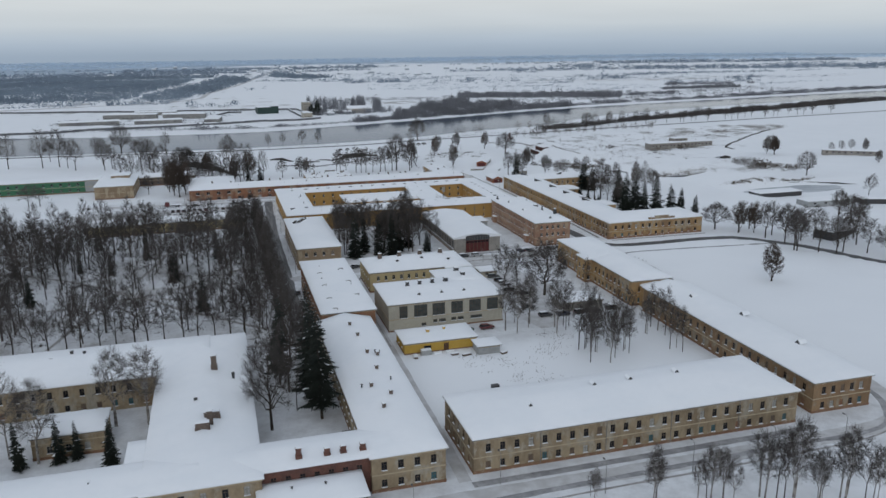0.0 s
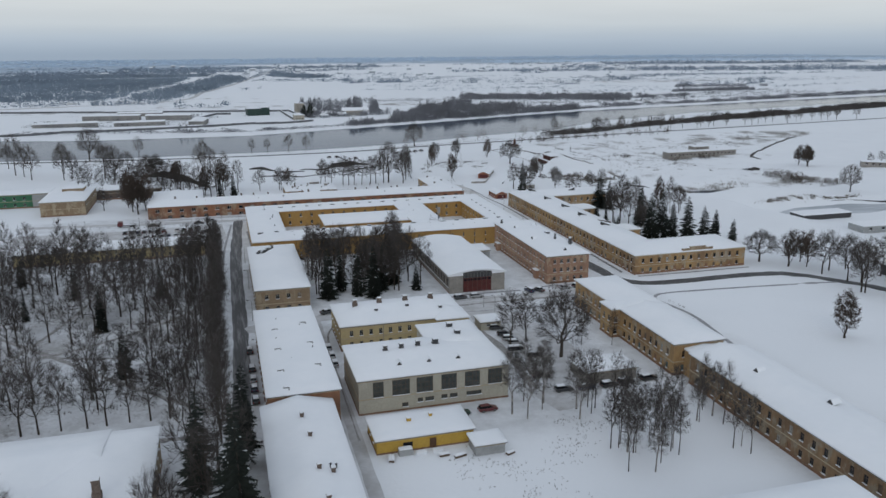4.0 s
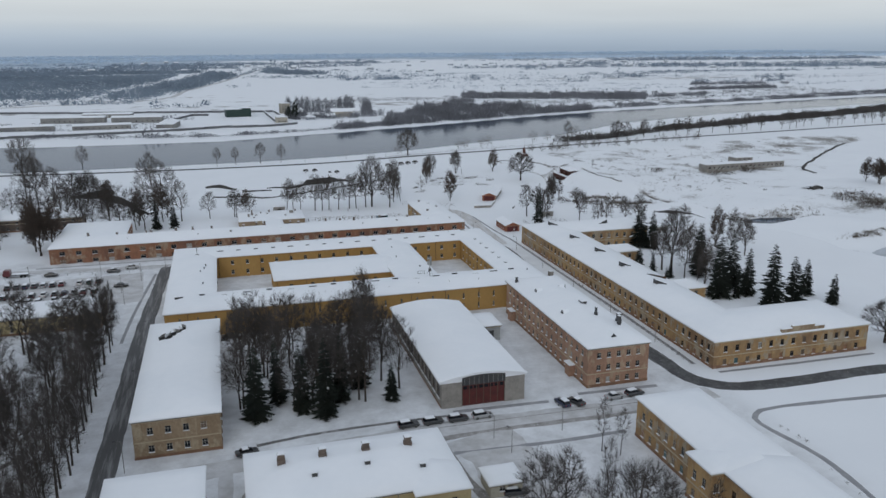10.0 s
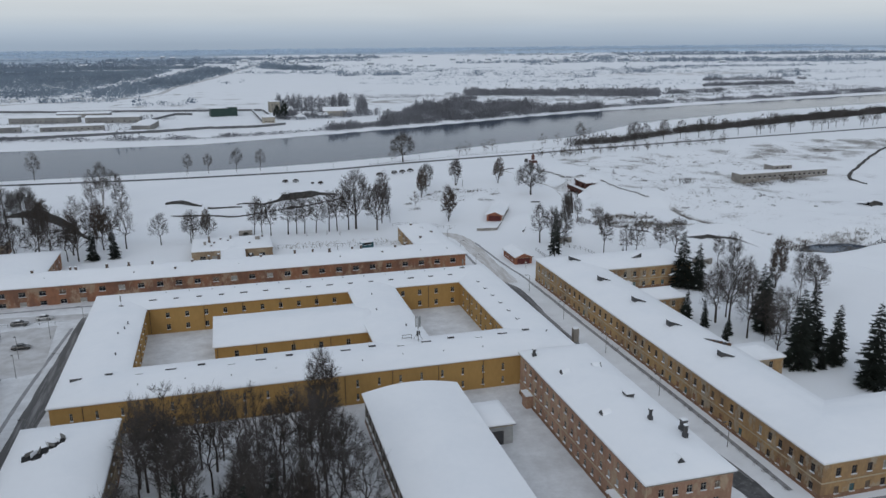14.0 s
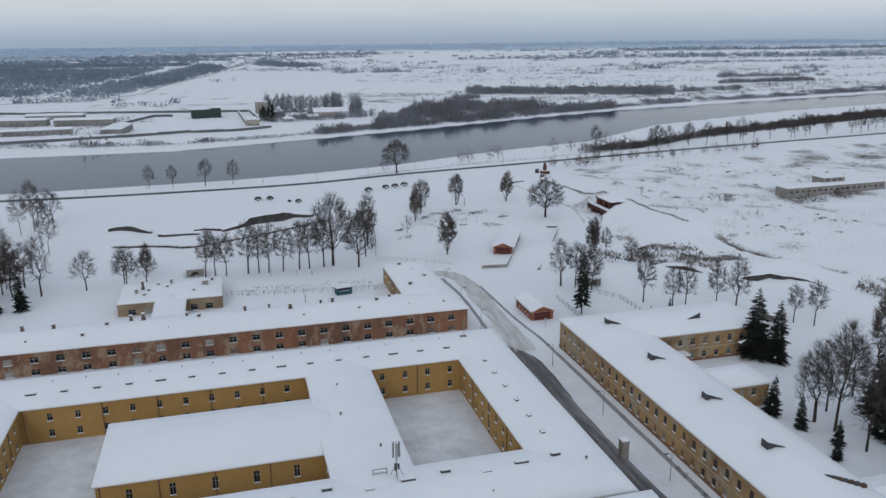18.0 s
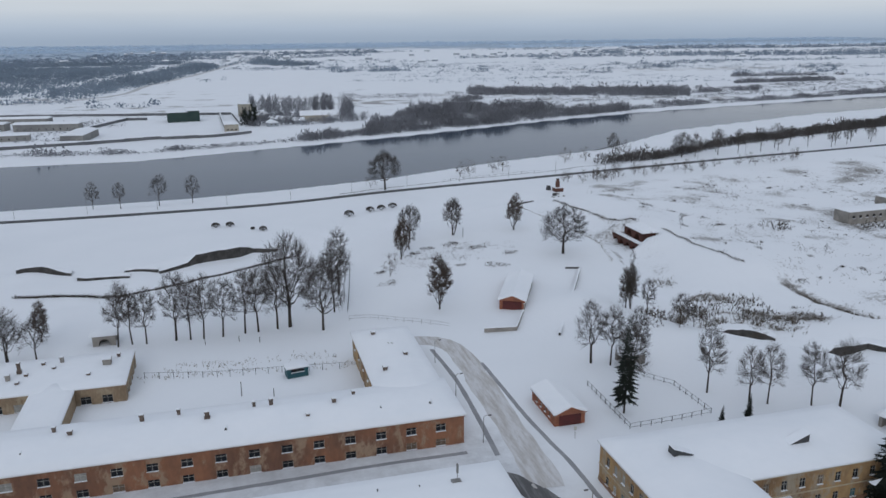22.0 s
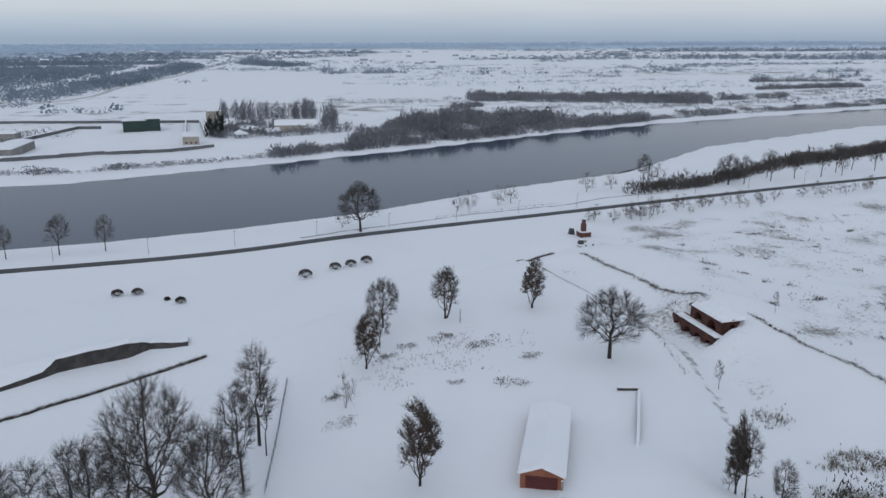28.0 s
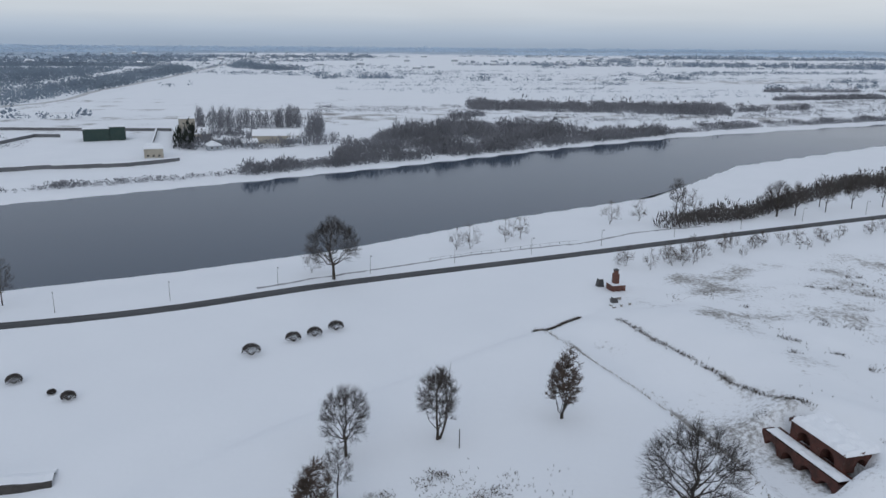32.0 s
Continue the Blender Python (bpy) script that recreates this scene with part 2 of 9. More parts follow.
def ground_material():
    """Snow cover with thin places where dry grass shows, more of it on the open ground and far fields."""
    m = mat_of("snow_cover", SNOW, 0.75, 0.0, 0.2)
    t = m.node_tree
    b = t.nodes["Principled BSDF"]
    at = t.nodes.new("ShaderNodeAttribute")
    at.attribute_name = "brush"
    geo = t.nodes.new("ShaderNodeNewGeometry")
    nf = t.nodes.new("ShaderNodeTexNoise")
    nf.inputs["Scale"].default_value = 0.8
    nf.inputs["Detail"].default_value = 8
    nf.inputs["Roughness"].default_value = 0.82
    nl = t.nodes.new("ShaderNodeTexNoise")
    nl.inputs["Scale"].default_value = 0.045
    nl.inputs["Detail"].default_value = 5
    nd = t.nodes.new("ShaderNodeTexNoise")
    nd.inputs["Scale"].default_value = 0.9
    nd.inputs["Detail"].default_value = 4
    for n in (nf, nl, nd):
        t.links.new(geo.outputs["Position"], n.inputs["Vector"])
    add = t.nodes.new("ShaderNodeMath")
    add.operation = "ADD"
    t.links.new(nf.outputs["Fac"], add.inputs[0])
    t.links.new(nl.outputs["Fac"], add.inputs[1])
    add2 = t.nodes.new("ShaderNodeMath")
    add2.operation = "ADD"
    t.links.new(add.outputs[0], add2.inputs[0])
    t.links.new(at.outputs["Fac"], add2.inputs[1])
    cut = t.nodes.new("ShaderNodeMapRange")
    cut.inputs["From Min"].default_value, cut.inputs["From Max"].default_value = 1.24, 1.40
    cut.inputs["To Max"].default_value = 0.85
    t.links.new(add2.outputs[0], cut.inputs["Value"])
    tint = t.nodes.new("ShaderNodeMixRGB")
    tint.inputs[1].default_value, tint.inputs[2].default_value = (*SNOW, 1), (0.74, 0.765, 0.80, 1)
    t.links.new(nl.outputs["Fac"], tint.inputs[0])
    mx = t.nodes.new("ShaderNodeMixRGB")
    mx.inputs[2].default_value = (0.15, 0.135, 0.115, 1)
    t.links.new(tint.outputs[0], mx.inputs[1])
    t.links.new(cut.outputs[0], mx.inputs[0])
    # yards and lanes: trampled, greyer snow in uneven patches
    aw = t.nodes.new("ShaderNodeAttribute")
    aw.attribute_name = "trodden"
    nw = t.nodes.new("ShaderNodeTexNoise")
    nw.inputs["Scale"].default_value = 0.16
    nw.inputs["Detail"].default_value = 7
    nw.inputs["Roughness"].default_value = 0.7
    t.links.new(geo.outputs["Position"], nw.inputs["Vector"])
    rw = t.nodes.new("ShaderNodeMapRange")
    rw.inputs["From Min"].default_value, rw.inputs["From Max"].default_value = 0.36, 0.64
    rw.inputs["To Min"].default_value, rw.inputs["To Max"].default_value = 0.15, 1.0
    t.links.new(nw.outputs["Fac"], rw.inputs["Value"])
    fw = t.nodes.new("ShaderNodeMath")
    fw.operation = "MULTIPLY"
    t.links.new(rw.outputs[0], fw.inputs[0])
    t.links.new(aw.outputs["Fac"], fw.inputs[1])
    mw = t.nodes.new("ShaderNodeMixRGB")
    mw.inputs[2].default_value = (0.54, 0.55, 0.57, 1)
    t.links.new(fw.outputs[0], mw.inputs[0])
    t.links.new(mx.outputs[0], mw.inputs[1])
    # far land: blue-grey haze put into the colour, in broken strips
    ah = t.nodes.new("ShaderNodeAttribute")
    ah.attribute_name = "far_haze"
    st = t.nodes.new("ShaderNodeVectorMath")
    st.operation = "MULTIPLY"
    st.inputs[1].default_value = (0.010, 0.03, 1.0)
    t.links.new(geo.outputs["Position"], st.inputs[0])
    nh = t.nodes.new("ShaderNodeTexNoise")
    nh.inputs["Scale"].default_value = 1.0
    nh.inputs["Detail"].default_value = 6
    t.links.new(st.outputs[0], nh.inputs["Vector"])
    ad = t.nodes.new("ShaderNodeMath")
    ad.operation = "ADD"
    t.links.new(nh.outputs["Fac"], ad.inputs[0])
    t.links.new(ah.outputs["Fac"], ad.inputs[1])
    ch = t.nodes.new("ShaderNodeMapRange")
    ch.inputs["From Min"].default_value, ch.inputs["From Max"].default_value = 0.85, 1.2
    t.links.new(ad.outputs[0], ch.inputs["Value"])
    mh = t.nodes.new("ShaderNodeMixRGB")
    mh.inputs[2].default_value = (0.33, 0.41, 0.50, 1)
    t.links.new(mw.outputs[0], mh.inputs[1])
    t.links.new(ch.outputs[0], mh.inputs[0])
    t.links.new(mh.outputs[0], b.inputs["Base Color"])
    bp = t.nodes.new("ShaderNodeBump")
    bp.inputs["Strength"].default_value = 0.35
    bp.inputs["Distance"].default_value = 0.2
    t.links.new(nd.outputs["Fac"], bp.inputs["Height"])
    t.links.new(bp.outputs[0], b.inputs["Normal"])
    return m


M_GROUND = ground_material()
M_ROAD = worn("wet_asphalt_with_slush", (0.060, 0.061, 0.064), (0.22, 0.22, 0.225), 0.55, 0.25, 2.5, 0.5, 0.15, third=(0.16, 0.16, 0.165), cut=(0.45, 0.7))
M_WETROAD = worn("wet_asphalt", (0.038, 0.040, 0.044), (0.085, 0.087, 0.092), 0.6, 0.25, 2.5, 0.6, 0.15, third=(0.085, 0.087, 0.092), stretch=(0.3, 2.0, 1))
M_SLUSH = worn("slushy_street", (0.23, 0.23, 0.24), (0.46, 0.46, 0.47), 0.7, 0.2, 2.0, 0.6, 0.2, third=(0.15, 0.15, 0.155), cut=(0.45, 0.65))
M_TRACK = worn("packed_snow_track", (0.55, 0.555, 0.57), (0.41, 0.405, 0.405), 0.8, 0.25, 2.0, 0.8, 0.3, cut=(0.4, 0.6))
M_DIRT = worn("rutted_dirty_snow", (0.60, 0.60, 0.61), (0.40, 0.375, 0.35), 0.8, 0.5, 3.0, 0.8, 0.3, third=(0.50, 0.48, 0.46), stretch=(1.6, 0.22, 1))
M_STREET = worn("wet_street_with_slush_ridges", (0.095, 0.094, 0.096), (0.30, 0.30, 0.305), 0.6, 0.5, 3.0, 0.85, 0.2, third=(0.20, 0.20, 0.205), stretch=(1.6, 0.10, 1), cut=(0.48, 0.66), tsize=2.0)
M_PARKPATH = worn("trodden_leafy_snow", (0.34, 0.33, 0.325), (0.20, 0.19, 0.18), 0.85, 0.4, 3.0, 0.8, 0.2, third=(0.50, 0.50, 0.51))
M_ICE = worn("dusted_ice", (0.44, 0.47, 0.51), (0.30, 0.33, 0.36), 0.45, 0.06, 0.6, 0.9, 0.1, third=(0.60, 0.62, 0.66), stretch=(0.5, 1.6, 1))
M_CASEMATE = worn("weathered_casemate_brick", (0.105, 0.044, 0.035), (0.055, 0.030, 0.026), 0.9, 0.5, 5.0, 0.9, 0.35, third=(0.105, 0.066, 0.054), grain=(0.6, 1.3))
M_RUT = worn("wet_wheel_ruts", (0.105, 0.103, 0.102), (0.24, 0.235, 0.23), 0.6, 0.35, 3.0, 0.8, 0.2, third=(0.34, 0.34, 0.345), stretch=(0.5, 0.5, 1), tsize=3.0, tcut=(0.55, 0.62))
M_PAVING = worn("damp_paving", (0.26, 0.265, 0.28), (0.36, 0.36, 0.37), 0.8, 0.3, 4.0, 0.6, 0.2)

# ---- building blocks ----
def mesh_from(name, bm):
    me = bpy.data.meshes.new(name)
    bm.to_mesh(me)
    bm.free()
    return me


def link_mesh(name, me, material, parent=None, label="", loc=(0, 0, 0), rz=0.0):
    ob = new(name, me)
    if material is not None and not me.materials:
        me.materials.append(material)
    ob.location = loc
    ob.rotation_euler = (0, 0, rz)
    ob.parent = parent
    if label:
        ob["label"] = label
    return ob


def part(name, bm, material, parent=None, label="", loc=(0, 0, 0), rz=0.0):
    return link_mesh(name, mesh_from(name, bm), material, parent, label, loc, rz)


def thing(name, loc, label, category, group="", kind="", rz=0.0):
    ob = new(name)
    ob.empty_display_size = 0.5
    ob.location = loc
    ob.rotation_euler = (0, 0, rz)
    return tagged(ob, label, category, group, kind)


def box(bm, x0, y0, z0, x1, y1, z1):
    v = [bm.verts.new(p) for p in ((x0, y0, z0), (x1, y0, z0), (x1, y1, z0), (x0, y1, z0), (x0, y0, z1), (x1, y0, z1), (x1, y1, z1), (x0, y1, z1))]
    for f in ((3, 2, 1, 0), (4, 5, 6, 7), (0, 1, 5, 4), (1, 2, 6, 5), (2, 3, 7, 6), (3, 0, 4, 7)):
        bm.faces.new([v[i] for i in f])
    return v


def boxes(*rows):
    bm = bmesh.new()
    for r in rows:
        box(bm, *r)
    return bm


def tube(bm, a, b, ra, rb, sides=6, cap=True):
    """A tapered tube from a to b."""
    a, b = Vector(a), Vector(b)
    d = b - a
    if d.length < 1e-6:
        return
    d.normalize()
    u = d.orthogonal().normalized()
    w = d.cross(u)
    ring = []
    for p, r in ((a, ra), (b, rb)):
        ring.append([bm.verts.new(p + (u * math.cos(k * math.tau / sides) + w * math.sin(k * math.tau / sides)) * r) for k in range(sides)])
    for k in range(sides):
        bm.faces.new((ring[0][k], ring[0][(k + 1) % sides], ring[1][(k + 1) % sides], ring[1][k]))
    if cap:
        bm.faces.new(ring[1])
        bm.faces.new(ring[0][::-1])


SIDES = {"s": ((0, 0), (1, 0), 0.0), "e": ((1, 0), (0, 1), math.pi / 2), "n": ((1, 1), (-1, 0), math.pi), "w": ((0, 1), (0, -1), -math.pi / 2)}


def facade(bm, p0, u, length, z0, z1, holes, depth=0.3):
    """A wall face from p0 along u, with each hole (a, b, lo, hi) set back by depth."""
    n = (u[1], -u[0])
    xs = sorted({0.0, length, *(round(h[0], 4) for h in holes), *(round(h[1], 4) for h in holes)})
    zs = sorted({z0, z1, *(round(h[2], 4) for h in holes), *(round(h[3], 4) for h in holes)})

    def at(s, z, d=0.0):
        return bm.verts.new((p0[0] + u[0] * s - n[0] * d, p0[1] + u[1] * s - n[1] * d, z))

    # each column is cut only where it has holes
    cols = {}
    for h in holes:
        cols.setdefault((round(h[0], 4), round(h[1], 4)), []).append((round(h[2], 4), round(h[3], 4)))
    s = 0.0
    for (a, b), hs in sorted(cols.items()):
        if a > s:
            bm.faces.new((at(s, z0), at(a, z0), at(a, z1), at(s, z1)))
        z = z0
        for lo, hi in sorted(hs):
            bm.faces.new((at(a, z), at(b, z), at(b, lo), at(a, lo)))
            bm.faces.new((at(a, lo), at(b, lo), at(b, lo, depth), at(a, lo, depth)))
            bm.faces.new((at(a, hi, depth), at(b, hi, depth), at(b, hi), at(a, hi)))
            bm.faces.new((at(a, lo, depth), at(a, hi, depth), at(a, hi), at(a, lo)))
            bm.faces.new((at(b, lo), at(b, hi), at(b, hi, depth), at(b, lo, depth)))
            bm.faces.new((at(a, lo, depth), at(b, lo, depth), at(b, hi, depth), at(a, hi, depth)))
            z = hi
        bm.faces.new((at(a, z), at(b, z), at(b, z1), at(a, z1)))
        s = b
    if s < length:
        bm.faces.new((at(s, z0), at(length, z0), at(length, z1), at(s, z1)))


@lru_cache(None)
def window_meshes(w, h, mull, trans, dark, fill):
    """A window frame as one piece of joinery, and its pane."""
    f, t = 0.055, 0.04
    xs, zs = [-w / 2, -w / 2 + f], [0.0, f]
    for k in range(mull):
        x = -w / 2 + w * (k + 1) / (mull + 1)
        xs += [x - f / 2, x + f / 2]
    for k in range(trans):
        z = h * (0.66 if trans == 1 else (k + 1) / (trans + 1))
        zs += [z - f / 2, z + f / 2]
    xs += [w / 2 - f, w / 2]
    zs += [h - f, h]
    bm = bmesh.new()
    fr = [[bm.verts.new((x, -t, z)) for z in zs] for x in xs]
    bk = [[bm.verts.new((x, t, z)) for z in zs] for x in xs]
    nx_, nz_ = len(xs) - 1, len(zs) - 1

    def bar(i, j):
        return 0 <= i < nx_ and 0 <= j < nz_ and (i % 2 == 0 or j % 2 == 0)

    for i in range(nx_):
        for j in range(nz_):
            if not bar(i, j):
                continue
            bm.faces.new((fr[i][j], fr[i + 1][j], fr[i + 1][j + 1], fr[i][j + 1]))
            bm.faces.new((bk[i][j], bk[i][j + 1], bk[i + 1][j + 1], bk[i + 1][j]))
            if not bar(i - 1, j):
                bm.faces.new((fr[i][j], fr[i][j + 1], bk[i][j + 1], bk[i][j]))
            if not bar(i + 1, j):
                bm.faces.new((fr[i + 1][j], bk[i + 1][j], bk[i + 1][j + 1], fr[i + 1][j + 1]))
            if not bar(i, j - 1):
                bm.faces.new((fr[i][j], bk[i][j], bk[i + 1][j], fr[i + 1][j]))
            if not bar(i, j + 1):
                bm.faces.new((fr[i][j + 1], fr[i + 1][j + 1], bk[i + 1][j + 1], bk[i][j + 1]))
    n_frame = len(bm.faces)
    box(bm, -w / 2 - 0.04, -0.30, 0.003, w / 2 + 0.04, -t - 0.003, 0.09)
    bm.faces.ensure_lookup_table()
    for fc in bm.faces[n_frame:]:
        fc.material_index = 1
    frame_me = mesh_from("window", bm)
    frame_me.materials.append(M_DARKFRAME if dark else M_FRAME)
    frame_me.materials.append(M_SNOW)
    pane = mesh_from("pane", boxes((-w / 2 + 0.01, -0.012, 0.01, w / 2 - 0.01, 0.012, h - 0.01)))
    pane.materials.append({"": M_GLASS, "boards": M_BOARDS, "bricks": M_ORANGEBRICK, "curtain": M_CURTAIN, "teal": M_TEAL, "blocks": M_GLASSBLOCK}[fill])
    return frame_me, pane


fill_rng = random.Random(77)


def window_at(parent, x, y, z, rz, w, h, mull=1, trans=1, dark=False, fills=()):
    fill = fill_rng.choice(fills) if fills else ""
    fm, pm = window_meshes(round(w, 2), round(h, 2), mull, trans, dark, fill)
    o = link_mesh("window", fm, None, parent, "", (x, y, z), rz)
    link_mesh("pane", pm, None, o)
    return o


def rows_of(length, n, w, rows, end=1.6, skip=()):
    """Evenly spread holes: n columns of width w, each row (lo, hi)."""
    out = []
    for k in range(n):
        s = end + (length - 2 * end) * (k + 0.5) / n
        for j, (lo, hi) in enumerate(rows):
            if (k, j) not in skip:
                out.append((s - w / 2, s + w / 2, lo, hi))
    return out


def wing(parent, x0, y0, x1, y1, eave, material, sides, base=0.0, band=None, plinth=True, dark=False, mull=1, trans=1, pipes=(), band_mat=None, z_drop=1.5, pipe_mat=None):
    """One range of a building: a wall with its windows. sides: letter -> list of holes along that side."""
    sides = {k: v for k, v in sides.items() if k != "n"}
    bm = bmesh.new()
    for k, ((fx, fy), u, rz) in SIDES.items():
        p0 = (x0 + (x1 - x0) * fx, y0 + (y1 - y0) * fy)
        length = (x1 - x0) if u[0] else (y1 - y0)
        facade(bm, p0, u, length, base - z_drop, eave, [(a, b, base + lo, base + hi) for a, b, lo, hi in sides.get(k, ())])
    v = [bm.verts.new(p) for p in ((x0, y0, eave), (x1, y0, eave), (x1, y1, eave), (x0, y1, eave))]
    bm.faces.new(v)
    wall = part("wall", bm, material, parent)
    for k, ((fx, fy), u, rz) in SIDES.items():
        p0 = (x0 + (x1 - x0) * fx, y0 + (y1 - y0) * fy)
        n = (u[1], -u[0])
        for a, b, lo, hi in sides.get(k, ()):
            s = (a + b) / 2
            window_at(wall, p0[0] + u[0] * s - n[0] * 0.14, p0[1] + u[1] * s - n[1] * 0.14, base + lo, rz, b - a, hi - lo, mull, trans, dark, DERELICT if material in (M_BEIGE, M_BROWN, M_OCHRE) and lo < 2 else (SHABBY if material in (M_BRICKRED, M_PINK, M_TAN, M_BEIGE, M_BROWN, M_OCHRE) else ()))
        length = (x1 - x0) if u[0] else (y1 - y0)
        for s in (pipes.get(k, ()) if pipes else ()):
            bm = bmesh.new()
            c = (p0[0] + u[0] * s + n[0] * 0.12, p0[1] + u[1] * s + n[1] * 0.12)
            tube(bm, (*c, base + 0.2), (*c, eave - 0.1), 0.07, 0.07, 6)
            tube(bm, (*c, eave - 0.1), (c[0] + n[0] * 0.25, c[1] + n[1] * 0.25, eave + 0.15), 0.09, 0.12, 6)
            part("drainpipe", bm, pipe_mat or M_PIPE, wall)
    if band is not None:
        d = 0.09
        for z, h in band:
            bm = boxes((x0 - d, y0 - d, base + z, x1 + d, y0, base + z + h), (x0 - d, y1, base + z, x1 + d, y1 + d, base + z + h), (x0 - d, y0, base + z, x0, y1, base + z + h), (x1, y0, base + z, x1 + d, y1, base + z + h))
            part("cornice" if z > 0 else "plinth", bm, (band_mat or M_TRIM) if z > 0 else M_PLINTH, wall)
    return wall


def hip_roof(parent, x0, y0, x1, y1, eave, rise, over=0.45, thick=0.38, hips=(True, True), dz=0.0, along=None, material=None, lumps=True, name="roof"):
    """A snow-laden low roof: a closed shell with thick rounded eaves. hips: whether the two short ends slope."""
    x0, y0, x1, y1, eave = x0 - over, y0 - over, x1 + over, y1 + over, eave + dz
    along = along or ("x" if x1 - x0 > y1 - y0 else "y")
    L, W = (x1 - x0, y1 - y0) if along == "x" else (y1 - y0, x1 - x0)
    half = W / 2
    nu = max(4, int(L / 3.0))
    us = sorted({0.0, 0.18, L - 0.18, L, half, L - half, *(L * k / nu for k in range(nu + 1))})
    vs = [0.0, 0.18, half * 0.33, half * 0.66, half, half * 1.34, half * 1.66, W - 0.18, W]

    def height(u, v):
        d = min(v, W - v)
        if hips[0]:
            d = min(d, u)
        if hips[1]:
            d = min(d, L - u)
        edge = min(u, L - u, v, W - v)
        z = eave + thick + rise * d / half
        if edge < 0.01:
            z -= 0.16
        if lumps and edge > 0.3:
            q = (x0 + u, y0 + v) if along == "x" else (x0 + v, y0 + u)
            z += 0.07 * noise.noise((q[0] * 0.35, q[1] * 0.35, eave))
        return z

    bm = bmesh.new()
    grid = []
    for u in us:
        row = []
        for v in vs:
            ww = 0.05 * noise.noise((u * 0.8, v, x0))
            e_u = ww if v in (0.0, W) else 0.0
            q = (x0 + u, y0 + v + e_u) if along == "x" else (x0 + v + e_u, y0 + u)
            row.append(bm.verts.new((*q, height(u, v))))
        grid.append(row)
    flip = along == "y"

    def face(*vv):
        bm.faces.new(vv[::-1] if flip else vv)

    for i in range(len(us) - 1):
        for j in range(len(vs) - 1):
            face(grid[i][j], grid[i + 1][j], grid[i + 1][j + 1], grid[i][j + 1])
    rim = [grid[i][0] for i in range(len(us))] + [grid[-1][j] for j in range(1, len(vs))] + [grid[i][-1] for i in range(len(us) - 2, -1, -1)] + [grid[0][j] for j in range(len(vs) - 2, 0, -1)]
    low = [bm.verts.new((v.co.x, v.co.y, eave)) for v in rim]
    for k in range(len(rim)):
        m = (k + 1) % len(rim)
        face(rim[m], rim[k], low[k], low[m])
    bm.faces.new(low if flip else low[::-1])
    o = part(name, bm, material or M_SNOW, parent)
    for p in o.data.polygons:
        p.use_smooth = rise < 0.28 * half
    return o


def eave_board(parent, x0, y0, x1, y1, z, over=0.38, material=None):
    """The dark gutter line under the snow of an eave."""
    o, d = over, 0.1
    bm = boxes((x0 - o, y0 - o, z - 0.16, x1 + o, y0 - o + d, z - 0.004), (x0 - o, y1 + o - d, z - 0.16, x1 + o, y1 + o, z - 0.004),
               (x0 - o, y0 - o + d, z - 0.16, x0 - o + d, y1 + o - d, z - 0.004), (x1 + o - d, y0 - o + d, z - 0.16, x1 + o, y1 + o - d, z - 0.004))
    part("gutter", bm, material or M_METAL, parent)


def roof_z(x0, y0, x1, y1, eave, rise, x, y, over=0.45, thick=0.38):
    d = min(x - x0 + over, x1 + over - x, y - y0 + over, y1 + over - y)
    half = (min(x1 - x0, y1 - y0) + 2 * over) / 2
    return eave + thick + rise * min(d, half) / half


def chimney(parent, x, y, z, w=0.9, d=0.7, h=1.6, material=None, cap=True):
    bm = boxes((x - w / 2, y - d / 2, z - 0.8, x + w / 2, y + d / 2, z + h), (x - w / 2 - 0.08, y - d / 2 - 0.08, z + h - 0.25, x + w / 2 + 0.08, y + d / 2 + 0.08, z + h - 0.02))
    if h > 1.2:
        box(bm, x - w / 2 - 0.14, y - d / 2 - 0.14, z - 0.8, x + w / 2 + 0.14, y + d / 2 + 0.14, z + 0.35 * h)
    c = part("chimney", bm, material or M_ORANGEBRICK, parent)
    if cap:
        part("snow_cap", boxes((x - w / 2 - 0.05, y - d / 2 - 0.05, z + h + 0.003, x + w / 2 + 0.05, y + d / 2 + 0.05, z + h + 0.2)), M_SNOW, c)
    return c


def vent(parent, x, y, z, r=0.16, h=0.7):
    bm = bmesh.new()
    tube(bm, (x, y, z - 0.3), (x, y, z + h), r, r, 8)
    tube(bm, (x, y, z + h + 0.003), (x, y, z + h + 0.14), r * 1.7, r * 0.5, 8)
    return part("vent_pipe", bm, M_METAL, parent)


